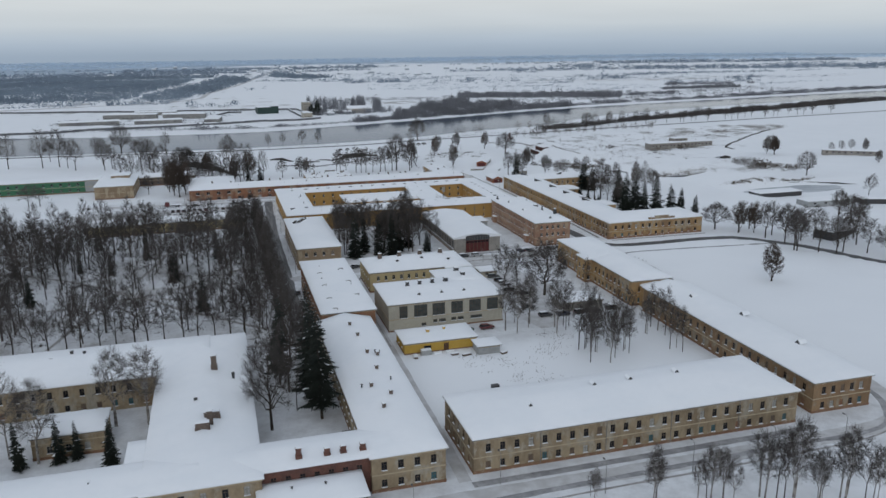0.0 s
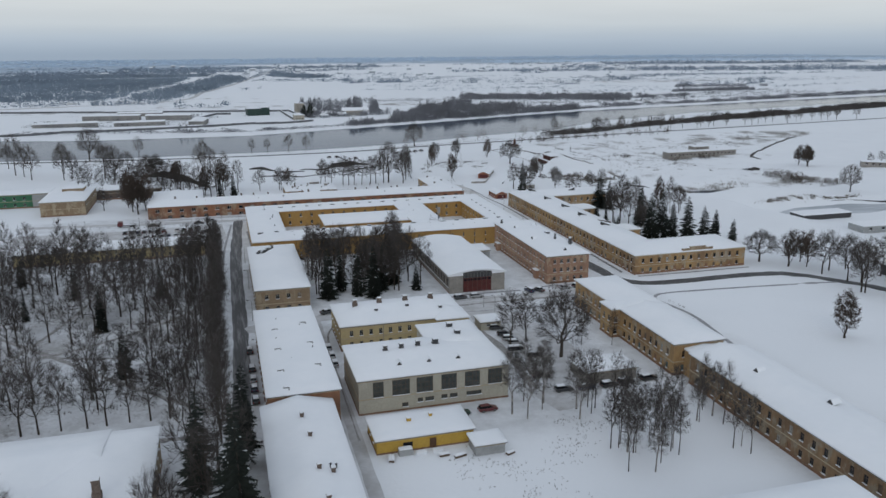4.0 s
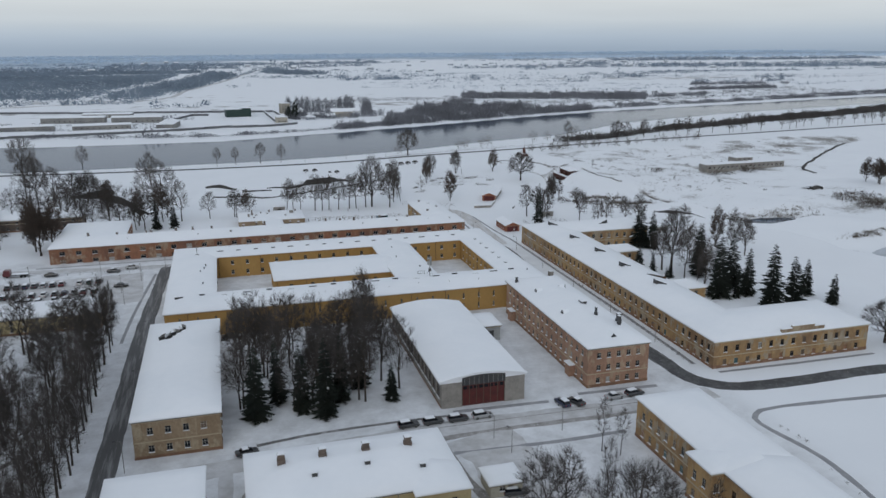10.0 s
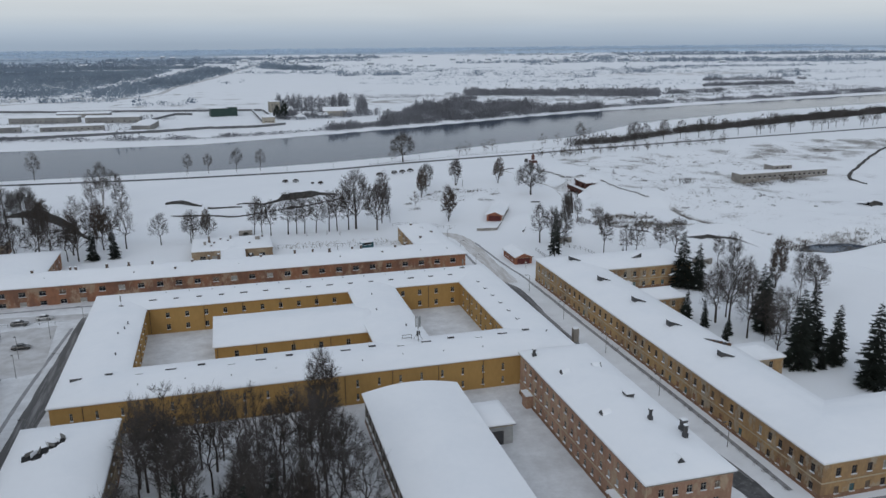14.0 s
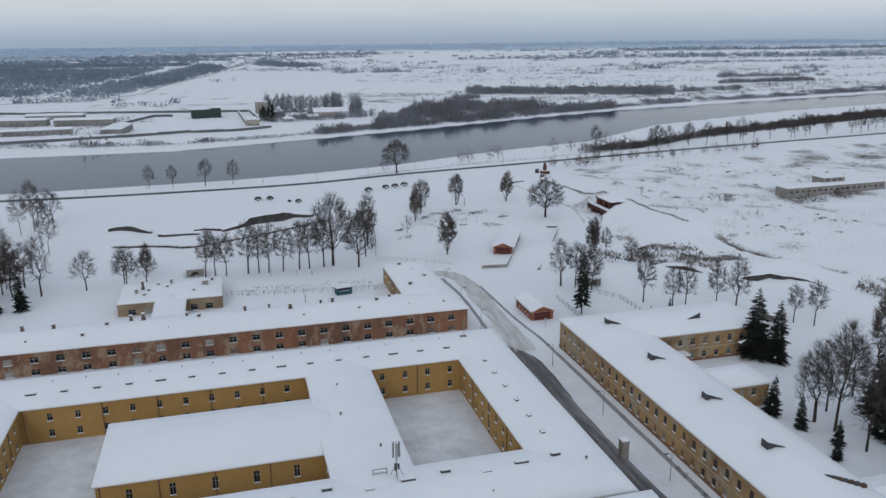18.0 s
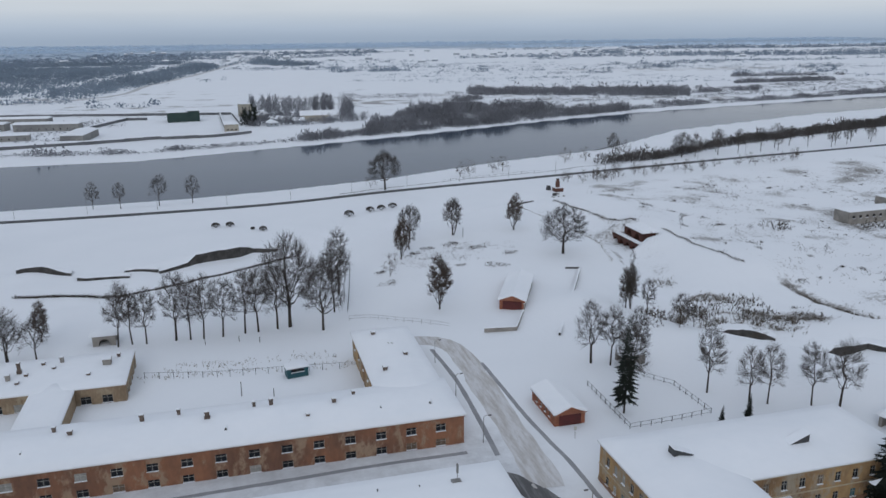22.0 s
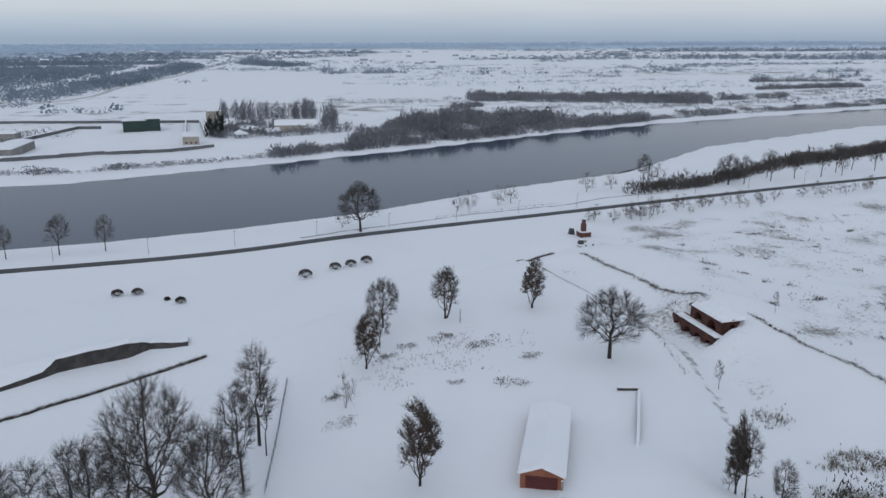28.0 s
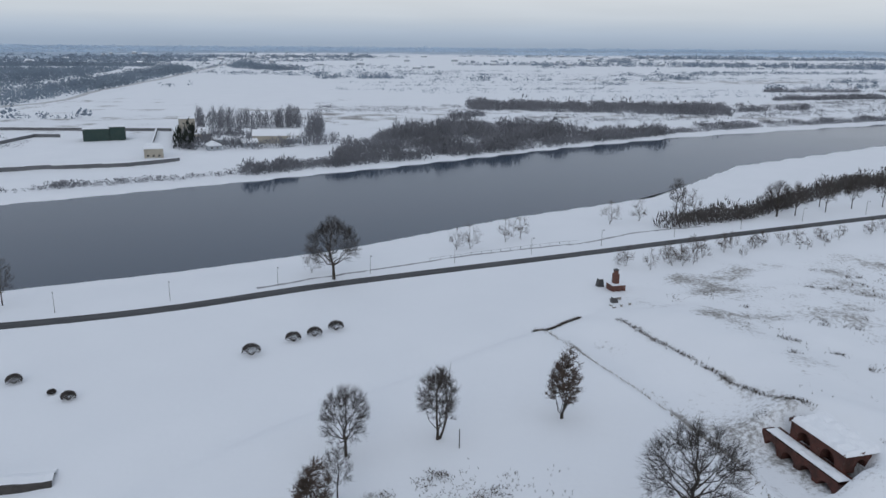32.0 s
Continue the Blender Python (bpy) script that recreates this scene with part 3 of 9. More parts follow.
def dormer(parent, x, y, z, rz, w=1.5, h=0.9, depth=2.2, material=None):
    """A small dark gabled roof hatch with snow on its back."""
    bm = bmesh.new()
    a = [bm.verts.new(p) for p in ((-w / 2, 0, 0), (w / 2, 0, 0), (0, 0, h))]
    b = [bm.verts.new(p) for p in ((-w / 2, depth, 0.35), (w / 2, depth, 0.35), (0, depth, h * 0.95))]
    bm.faces.new(a)
    bm.faces.new((a[1], b[1], b[2], a[2]))
    bm.faces.new((a[0], a[2], b[2], b[0]))
    bm.faces.new(b[::-1])
    bm.faces.new((a[0], b[0], b[1], a[1]))
    o = part("dormer", bm, material or M_METAL, parent, "", (x, y, z - 0.1), rz)
    bm = bmesh.new()
    k = 0.12
    v = [bm.verts.new(p) for p in ((-w / 2 - k, 0.25, 0.1), (0, 0.25, h + k), (w / 2 + k, 0.25, 0.1), (-w / 2 - k, depth + 0.2, 0.45), (0, depth + 0.2, h + k), (w / 2 + k, depth + 0.2, 0.45))]
    lo = [bm.verts.new(q.co - Vector((0, 0, 0.1))) for q in v]
    for s in ((0, 1, 4, 3), (1, 2, 5, 4)):
        bm.faces.new([v[i] for i in s])
        bm.faces.new([lo[i] for i in s[::-1]])
    for s in ((0, 1), (1, 2), (2, 5), (5, 4), (4, 3), (3, 0)):
        bm.faces.new((v[s[1]], v[s[0]], lo[s[0]], lo[s[1]]))
    part("snow_cap", bm, M_SNOW, o)
    return o


def hatch(parent, x, y, z, w=1.3, d=0.8, h=0.35, rz=0.0):
    """A low skylight box with a snow cap."""
    o = part("roof_hatch", boxes((-w / 2, -d / 2, -0.4, w / 2, d / 2, h)), M_METAL, parent, "", (x, y, z), rz)
    part("snow_cap", boxes((-w / 2 - 0.03, -d / 2 + 0.12, h + 0.003, w / 2 + 0.03, d / 2 + 0.05, h + 0.12)), M_SNOW, o)
    return o


def shed_dormer(parent, x, y, z, rz, length=3.4, h=1.5, w=1.7):
    """A dark boarded shed dormer: upright front, wedge-shaped cheeks, a snowy roof falling to the back."""
    bm = bmesh.new()
    a = [bm.verts.new(p) for p in ((0, -w / 2, -0.4), (0, w / 2, -0.4), (0, w / 2, h), (0, -w / 2, h))]
    b = [bm.verts.new(p) for p in ((length, -w / 2, -0.4), (length, w / 2, -0.4), (length, w / 2, 0.08), (length, -w / 2, 0.08))]
    bm.faces.new(a[::-1])
    bm.faces.new(b)
    for i in range(4):
        j = (i + 1) % 4
        bm.faces.new((a[i], a[j], b[j], b[i]))
    o = part("dormer", bm, M_METAL, parent, "dark boarded shed dormer", (x, y, z), rz)
    bm = bmesh.new()
    k = 0.1
    v = [bm.verts.new(p) for p in ((-0.15, -w / 2 - k, h + 0.08), (-0.15, w / 2 + k, h + 0.08), (length + 0.2, w / 2 + k, 0.12), (length + 0.2, -w / 2 - k, 0.12))]
    u = [bm.verts.new(q.co + Vector((0, 0, -0.07))) for q in v]
    bm.faces.new(v)
    bm.faces.new(u[::-1])
    for i in range(4):
        j = (i + 1) % 4
        bm.faces.new((v[j], v[i], u[i], u[j]))
    part("snow_cap", bm, M_SNOW, o)
    return o

def lumpy_cap(x0, y0, x1, y1, z, thick, seed, step=1.2, rough=0.25):
    """A heap of snow over a flat top."""
    bm = bmesh.new()
    nx_, ny_ = max(2, int((x1 - x0) / step)), max(2, int((y1 - y0) / step))
    g = []
    for i in range(nx_ + 1):
        row = []
        for j in range(ny_ + 1):
            x, y = x0 + (x1 - x0) * i / nx_, y0 + (y1 - y0) * j / ny_
            e = i in (0, nx_) or j in (0, ny_)
            row.append(bm.verts.new((x, y, z + (0.06 if e else thick + rough * noise.noise((x * 0.7, y * 0.7, seed))))))
        g.append(row)
    for i in range(nx_):
        for j in range(ny_):
            bm.faces.new((g[i][j], g[i + 1][j], g[i + 1][j + 1], g[i][j + 1]))
    rim = [g[i][0] for i in range(nx_ + 1)] + [g[-1][j] for j in range(1, ny_ + 1)] + [g[i][-1] for i in range(nx_ - 1, -1, -1)] + [g[0][j] for j in range(ny_ - 1, 0, -1)]
    bm.faces.new([bm.verts.new((v.co.x, v.co.y, z + 0.004)) for v in rim][::-1])
    return bm


# ---- the lie of the land ----
ROAD_X = (-2500, -600, -162, -62, 18, 88, 127, 173, 250, 324, 406, 500, 1200, 3000)
ROAD_Y = (800, 715, 675, 664, 659, 660, 664, 675, 688, 701, 714, 727, 830, 1100)
NEAR_X = (-3000, -600, -170, -69, 20, 79, 125, 180, 255, 338, 386, 433, 602, 1200, 3000)
NEAR_Y = (900, 760, 698, 692, 695, 698, 706, 721, 755, 782, 818, 855, 917, 1050, 1400)
FAR_X = (-3000, -600, -202, -100, 48, 143, 236, 365, 476, 735, 1200, 3000)
FAR_Y = (1100, 930, 856, 828, 827, 859, 893, 947, 985, 1040, 1130, 1600)
WATER_Z = -5.0


def sstep(a, b, x):
    t = np.clip((x - a) / (b - a), 0, 1)
    return t * t * (3 - 2 * t)


def seg_dist(x, y, pts):
    d = np.full(np.shape(x), 1e9)
    for (ax, ay), (bx, by) in zip(pts, pts[1:]):
        vx, vy = bx - ax, by - ay
        t = np.clip(((x - ax) * vx + (y - ay) * vy) / (vx * vx + vy * vy), 0, 1)
        d = np.minimum(d, np.hypot(x - ax - t * vx, y - ay - t * vy))
    return d


def soft_noise(x, y, seed):
    rng = np.random.RandomState(seed)
    z = np.zeros(np.shape(x))
    for k in range(9):
        f = 0.6 * 1.55 ** k
        a = rng.uniform(0, math.tau)
        z = z + np.sin((x * math.cos(a) + y * math.sin(a)) * f + rng.uniform(0, 6.3) + 1.3 * np.sin((x * math.sin(a) - y * math.cos(a)) * f * 0.7 + k)) / (1.0 + 0.45 * k)
    return z / 3.0


CREST_N = ((40, 532), (82, 551), (119, 570), (151, 590), (214, 624), (238, 636))
CREST_E = ((236.0, 624), (237.4, 599), (239.0, 581), (241.2, 568.5), (243, 563))
CREST_S = ((244.6, 549), (245.6, 537), (246.3, 527), (247.8, 518.6), (249.4, 510))
BRUSHLINE = ((40, 549), (59, 545.5), (71, 544), (80, 547.5), (89, 552.5), (105, 562.3), (119, 570.8))
DITCH = ((226, 612), (228, 585), (229.5, 555), (228, 525), (221, 500))
CURTAIN = ((190, 496), (195, 484), (199, 474), (207, 465), (218, 452), (227, 441), (242, 421), (252, 405), (259, 394), (263, 372), (264, 345), (264, 320), (265, 280), (262, 250))
MOAT = ((204, 494), (211, 481), (219, 472), (229, 460), (239, 447), (251, 432), (262, 413), (271, 400), (278, 380))
TRENCH = ((256, 499), (257.5, 487), (259.5, 478), (262.5, 468), (270, 452))
POOLS = ((286, 433, 25, 11), (318, 373, 44, 14))
RIDGE = ((213, 622), (219, 577), (221, 545), (214, 520), (206, 500))


def height_at(x, y):
    x, y = np.asarray(x, float), np.asarray(y, float)
    yr, yn, yf = np.interp(x, ROAD_X, ROAD_Y), np.interp(x, NEAR_X, NEAR_Y), np.interp(x, FAR_X, FAR_Y)
    z = -2.0 * sstep(yr - 75, yr - 9, y)
    # bastion platform and its outer fall
    edge = np.interp(y, (495, 520, 545, 577, 622), (205, 214, 221, 219, 213))
    inside = sstep(edge + 3.5, edge - 0.3, x) * sstep(128, 152, x) * sstep(500, 545, y) * sstep(-4, 6, 572 + 0.53 * (x - 119) - y)
    z = z + 2.0 * inside
    z = z + 3.4 * sstep(232, 246, x) * (1 - sstep(250, 276, x)) * sstep(495, 520, y) * (1 - sstep(618, 634, y))
    z = z + 2.4 * sstep(233, 243, x) * (1 - sstep(245, 259, x)) * np.exp(-((y - 554) / 14) ** 2)
    z = z - 1.7 * np.exp(-(seg_dist(x, y, DITCH) / 5.5) ** 2)
    z = z - 0.8 * np.exp(-(seg_dist(x, y, CREST_N) / 3.0) ** 2)
    z = z + 2.3 * np.exp(-((x - 235.5) / 4.5) ** 2) * (np.exp(-((y - 566.8) / 3.6) ** 2) + np.exp(-((y - 543.2) / 3.6) ** 2))
    # the casemate's forecourt, dug into the slope
    pit = sstep(545.05, 546.9, y) * sstep(564.95, 563.1, y) * sstep(243, 238, x) * sstep(224, 229, x)
    z = z + pit * (np.minimum(z, -2.1) - z)
    # open ground and old earthworks to the east
    east = sstep(206, 250, x) * sstep(380, 450, y + 0.5 * (x - 230)) * (1 - sstep(yr - 60, yr - 12, y))
    z = z + east * (1.5 * soft_noise(x / 24, y / 24, 3) + 0.6 * soft_noise(x / 7, y / 7, 4))
    z = z - 4.0 * sstep(290, 345, x) * sstep(470, 540, y) * (1 - sstep(yr - 70, yr - 18, y))
    # curtain rampart behind the long range, its ditch and the mounds beyond it
    z = z + 3.3 * np.exp(-(seg_dist(x, y, CURTAIN) / 12.0) ** 2)
    z = z - 2.8 * np.exp(-(seg_dist(x, y, MOAT) / 5.5) ** 2)
    for cx, cy, a, l, w, h in ((252, 462, -25, 16, 7, 1.8), (304, 408, -50, 24, 13, 3.2), (330, 462, 10, 34, 16, 2.6), (300, 500, 20, 30, 16, 2.2), (262, 520, 60, 26, 10, 2.0)):
        c, s = math.cos(radians(a)), math.sin(radians(a))
        u, v = (x - cx) * c + (y - cy) * s, -(x - cx) * s + (y - cy) * c
        z = z + h * np.exp(-(u / l) ** 4 - (v / w) ** 2)
    z = z - 1.6 * np.exp(-(seg_dist(x, y, TRENCH) / 2.2) ** 2)
    # reed pool and frozen moat
    for cx, cy, rx, ry in POOLS:
        q = ((x - cx) / rx) ** 2 + ((y - cy) / ry) ** 2
        k = np.exp(-q ** 2)
        z = z * (1 - k) - 3.2 * k
    # far bank of the earthwork west of the bastion
    for cx, cy, l, w, h in ((92, 574, 20, 5, 2.2), (40, 569, 13, 4, 1.4)):
        z = z + h * np.exp(-((x - cx) / l) ** 4 - ((y - cy - 0.35 * (x - cx)) / w) ** 2)
    # river
    bank = sstep(yr + 9, yn - 4, y)
    z = z - 2.4 * bank * (y > yr)
    z = z - 3.5 * sstep(yn - 1.5, yn + 9, y)
    z = z + 3.9 * sstep(yf - 10, yf + 2.0, y)
    z = z + 1.6 * sstep(yf + 28, yf + 40, y)
    far = sstep(yf + 60, yf + 400, y)
    z = z - far * (2.0 + 3.0 * sstep(1400, 2600, y))
    z = z + far * 1.2 * soft_noise(x / 160, y / 160, 8)
    # levees along the far bank
    for off, hh in ((75, 2.0),):
        z = z + hh * np.exp(-((y - yf - off) / 9.0) ** 2) * (x < 330)
    flat = sstep(3, 9, np.abs(y - yr))
    built = (x > -130) & (x < 206) & (y < 500) & (y > 100)
    open_amp = np.where(built, 0.05, 0.30) * flat * (np.abs(y - yn) > 14)
    z = z + open_amp * soft_noise(x / 5.0, y / 5.0, 11)
    return z


def z_at(x, y):
    return float(height_at(np.array([x]), np.array([y]))[0])


def brush_at(x, y):
    """How much dry growth shows through the snow; in the park also its shaded, dirty floor."""
    yr, yf = np.interp(x, ROAD_X, ROAD_Y), np.interp(x, FAR_X, FAR_Y)
    b = np.full(np.shape(x), -0.22)
    east = sstep(225, 262, x) * sstep(455, 490, y + 0.45 * (x - 230)) * (1 - sstep(yr - 40, yr - 15, y)) * (1 - sstep(-8, 8, x - np.interp(y, (400, 530, 590, 650, 700), (360, 402, 455, 535, 590))))
    b = b + 0.34 * east + 0.12 * east * soft_noise(x / 30, y / 18, 17) + 0.10 * east * sstep(560, 640, y)
    b = b + 0.30 * np.exp(-(((x - 168) / 22) ** 2 + ((y - 551) / 11) ** 2)) + 0.27 * sstep(221, 226, x) * (1 - sstep(238, 246, x)) * sstep(505, 530, y) * (1 - sstep(610, 632, y))
    b = b + 0.20 * np.exp(-(((x - 82) / 20) ** 2 + ((y - 186) / 20) ** 2))
    b = b + 0.7 * np.exp(-(seg_dist(x, y, BRUSHLINE) / 0.9) ** 2) + 0.22 * np.exp(-(np.minimum(seg_dist(x, y, CREST_E), seg_dist(x, y, CREST_S)) / 0.9) ** 2)
    b = b + 0.55 * np.exp(-(((x - 286) / 27) ** 2 + ((y - 433) / 12) ** 2)) + 0.5 * np.exp(-((seg_dist(x, y, ((206, 488), (224, 484), (244, 472))) / 6) ** 2)) + 0.3 * np.exp(-(((x - 355) / 24) ** 2 + ((y - 440) / 16) ** 2)) + 0.35 * np.exp(-(seg_dist(x, y, TRENCH) / 2.5) ** 2)
    b = b + 0.55 * np.exp(-(seg_dist(x, y, [(px + 3.0, py) for px, py in RIDGE]) / 1.6) ** 2) + 0.10 * np.exp(-(seg_dist(x, y, DITCH) / 7.0) ** 2)
    # park floor: undergrowth plus dirty, tree-shaded snow, all darkened as brush
    park = sstep(20, 12, x) * sstep(212, 225, y) * sstep(345, 330, y) * sstep(-140, -125, x)
    b = b + 0.50 * park + 0.34 * np.exp(-(((x - 13) / 11) ** 4 + ((y - 172) / 26) ** 4)) + 0.2 * np.exp(-(((x - 62) / 24) ** 4 + ((y - 318) / 26) ** 4))
    far = sstep(yf + 18, yf + 30, y)
    strip = soft_noise(x / 420 + 3, y / 95, 21)
    b = b + far * (0.13 + 0.46 * strip)
    # broad clean fields beyond the river
    for cx, cy, rx, ry in ((330, 1650, 330, 330), (1150, 2300, 800, 300), (120, 2050, 380, 360)):
        b = b - 0.40 * far * np.exp(-(((x - cx) / rx) ** 2 + ((y - cy) / ry) ** 2) ** 2)
    return b


def spaced(lo, mid0, mid1, hi, step, grow):
    c = list(np.arange(mid0, mid1 + 0.01, step))
    s, v = step, mid0
    left = []
    while v > lo:
        s *= grow
        v -= s
        left.append(max(v, lo))
    s, v = step, mid1
    right = []
    while v < hi:
        s *= grow
        v += s
        right.append(min(v, hi))
    return np.array(left[::-1] + c + right)


GX, GY = spaced(-3600, -60, 330, 4600, 2.3, 1.06), spaced(-700, 110, 690, 4750, 2.3, 1.035)
XX, YY = np.meshgrid(GX, GY, indexing="ij")
ZZ = height_at(XX, YY)
me = bpy.data.meshes.new("ground")
nx, ny = XX.shape
idx = np.arange(nx * ny).reshape(nx, ny)
quads = np.stack([idx[:-1, :-1], idx[1:, :-1], idx[1:, 1:], idx[:-1, 1:]], -1).reshape(-1, 4)
me.vertices.add(nx * ny)
me.vertices.foreach_set("co", np.stack([XX, YY, ZZ], -1).astype(np.float32).ravel())
me.loops.add(quads.size)
me.loops.foreach_set("vertex_index", quads.astype(np.int32).ravel())
me.polygons.add(len(quads))
me.polygons.foreach_set("loop_start", np.arange(0, quads.size, 4, dtype=np.int32))
me.polygons.foreach_set("loop_total", np.full(len(quads), 4, dtype=np.int32))
me.polygons.foreach_set("use_smooth", np.ones(len(quads), dtype=bool))
att = me.attributes.new("brush", "FLOAT", "POINT")
att.data.foreach_set("value", brush_at(XX, YY).astype(np.float32).ravel())
att = me.attributes.new("trodden", "FLOAT", "POINT")
att.data.foreach_set("value", (sstep(-75, -55, XX) * (1 - sstep(145, 158, XX)) * sstep(100, 112, YY) * (1 - sstep(438, 446, YY)) * (1 - sstep(36, 44, XX) * (1 - sstep(120, 124, XX)) * sstep(150, 156, YY) * (1 - sstep(186, 204, YY)))).astype(np.float32).ravel())
# how much haze blue the ground takes on, growing with distance
att = me.attributes.new("far_haze", "FLOAT", "POINT")
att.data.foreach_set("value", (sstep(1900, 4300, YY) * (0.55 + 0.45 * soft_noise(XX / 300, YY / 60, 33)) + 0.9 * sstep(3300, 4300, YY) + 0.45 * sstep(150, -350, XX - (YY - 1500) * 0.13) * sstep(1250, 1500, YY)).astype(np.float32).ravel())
me.update()
me.validate()
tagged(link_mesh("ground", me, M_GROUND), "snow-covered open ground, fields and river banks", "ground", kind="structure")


def strip(name, pts, width, material, label, category="road", lift=0.07, step=3.0, across=4, wander=0.0):
    """A road laid on the ground along a line of points."""
    line = [Vector((*p, 0)) for p in pts]
    smooth = []
    for k in range(len(line) - 1):
        a, b = line[max(k - 1, 0)], line[k]
        c, d = line[k + 1], line[min(k + 2, len(line) - 1)]
        n = max(2, int((c - b).length / step))
        for i in range(n):
            t = i / n
            smooth.append(0.5 * ((2 * b) + (c - a) * t + (2 * a - 5 * b + 4 * c - d) * t * t + (3 * b - a - 3 * c + d) * t ** 3))
    smooth.append(line[-1])
    bm = bmesh.new()
    rows = []
    for k, p in enumerate(smooth):
        d = (smooth[min(k + 1, len(smooth) - 1)] - smooth[max(k - 1, 0)]).normalized()
        s = Vector((-d.y, d.x, 0))
        w = width * (1 + wander * noise.noise((p.x * 0.15, p.y * 0.15, 2)))
        rows.append([bm.verts.new(p + s * w * (j / across - 0.5)) for j in range(across + 1)])
    flat = [v for r in rows for v in r]
    for k, (v, z) in enumerate(zip(flat, height_at([v.co.x for v in flat], [v.co.y for v in flat]))):
        v.co.z = z + (-0.05 if k % (across + 1) in (0, across) else lift)
    for r, q in zip(rows, rows[1:]):
        for j in range(across):
            bm.faces.new((r[j], r[j + 1], q[j + 1], q[j])[::-1])
    o = part(name, bm, material)
    for p in o.data.polygons:
        p.use_smooth = True
    return tagged(o, label, category, kind="structure")


bm = bmesh.new()
xs = np.arange(-3000, 3001, 100)
lo = [bm.verts.new((x, np.interp(x, NEAR_X, NEAR_Y) - 6, WATER_Z)) for x in xs]
hi = [bm.verts.new((x, np.interp(x, FAR_X, FAR_Y) + 6, WATER_Z)) for x in xs]
for k in range(len(xs) - 1):
    bm.faces.new((lo[k], lo[k + 1], hi[k + 1], hi[k]))
tagged(part("river", bm, M_WATER), "dark calm river between snowy banks", "water", kind="structure")
for (px, py, rx, ry), mt, z, sc, lab in zip(POOLS, (M_WATER, M_ICE), (-2.7, -2.2), (0.95, 1.0), ("dark open moat water among brown reeds", "frozen moat with grey snow-dusted ice")):
    bm = bmesh.new()
    bm.faces.new([bm.verts.new((px + rx * sc * math.cos(k * math.tau / 40), py + ry * sc * math.sin(k * math.tau / 40), z)) for k in range(40)])
    tagged(part("moat_pool", bm, mt), lab, "water", kind="structure")

river_road = [(x, float(np.interp(x, ROAD_X, ROAD_Y))) for x in (-900, -600, -300, -162, -62, 18, 88, 127, 173, 250, 324, 406, 500, 750, 1200)]
strip("road", river_road, 6.4, M_WETROAD, "wet grey riverside road cleared of snow", lift=0.08, step=5)
strip("road", [(20.5, 90), (20.0, 110), (20.3, 126)], 6, M_TRACK, "packed snow side road")
strip("road", [(18.5, 208), (20.0, 250), (20.6, 285), (21.3, 350), (23.4, 405), (24.5, 425)], 5.0, M_STREET, "narrow street with wet asphalt between snowy verges", wander=0.2, across=6)
strip("road", [(148.5, 300), (147.0, 340), (146.2, 380), (147.6, 408), (147.2, 416), (143.5, 423.5), (136, 427.5), (124, 428)], 5.4, M_STREET, "wet asphalt street between long barracks ranges", wander=0.15, across=6)
strip("road", [(147.5, 318), (148.5, 300), (149.5, 289), (156, 282.5), (170, 280.8), (200, 280.6), (214, 275), (226, 260), (236, 236), (252, 205)], 5.6, M_ROAD, "curving wet asphalt street past a snowy field", wander=0.15, lift=0.10)
strip("pavement", [(143.9, 431.8), (145.0, 450.7), (145.4, 465.2), (144.4, 481)], 1.5, M_PAVING, "cleared grey pavement beside a yard track", "pavement", wander=0.1, lift=0.10, across=2)
strip("pavement", [(155.4, 405), (155.4, 415), (155.3, 427), (154.8, 432), (153.9, 444), (153.7, 456), (153.4, 470.5)], 1.4, M_PAVING, "cleared grey pavement beside a yard track", "pavement", wander=0.1, lift=0.10, across=2)
strip("road", [(148.6, 420), (149.2, 428), (149.7, 443), (150.1, 459), (150.4, 472), (149.5, 481), (146, 486), (139, 488)], 6.4, M_DIRT, "rutted dirty snow yard track", wander=0.25, across=8)
strip("road", [(-70, 434), (-20, 429), (24, 424.5), (60, 427), (100, 427.5), (143, 428)], 6.0, M_TRACK, "packed snow street along a red barracks range", wander=0.15)
strip("pavement", [(-20, 433.2), (30, 433.3), (80, 433.2), (101, 433.7), (124, 434.4), (139, 434.2)], 1.5, M_PAVING, "cleared grey pavement along a red barracks wall", "pavement", wander=0.1, lift=0.10, across=2)
strip("road", [(22, 274), (44, 278), (90, 281), (130, 280), (150, 281)], 7.5, M_TRACK, "packed snow street with tyre ruts", wander=0.15)
strip("road", [(41, 128), (41.5, 170), (41.8, 205), (41.9, 240), (42.5, 276)], 3.4, M_TRACK, "narrow packed snow lane between buildings", wander=0.15)
strip("road", [(20, 121.5), (42, 122.5), (80, 122.2), (118, 122.4), (140, 124.5), (147, 133), (150, 146)], 6.2, M_TRACK, "packed snow street with tyre ruts", wander=0.1)
strip("road_ruts", [(22, 119.6), (47.6, 120.6), (61.7, 121.0), (81.5, 121.2), (112.9, 121.8), (124.7, 121.5), (136.8, 123.7), (144.8, 132.9), (147, 142)], 2.2, M_SLUSH, "dark wet wheel ruts along a snowy street", wander=0.4, lift=0.12)
strip("pavement", [(42, 126.6), (80, 126.7), (121, 127.0)], 2.4, M_SLUSH, "cleared grey pavement beside a barracks wall", "pavement", wander=0.1)
strip("road", [(86, 208), (97, 214), (100, 240), (96, 262), (92, 277)], 19, M_TRACK, "parking yard of packed snow", wander=0.2)
strip("road", [(-70, 402), (-40, 400), (-10, 400), (18, 402)], 36, M_TRACK, "car park on packed snow", "car park", wander=0.05, across=10)

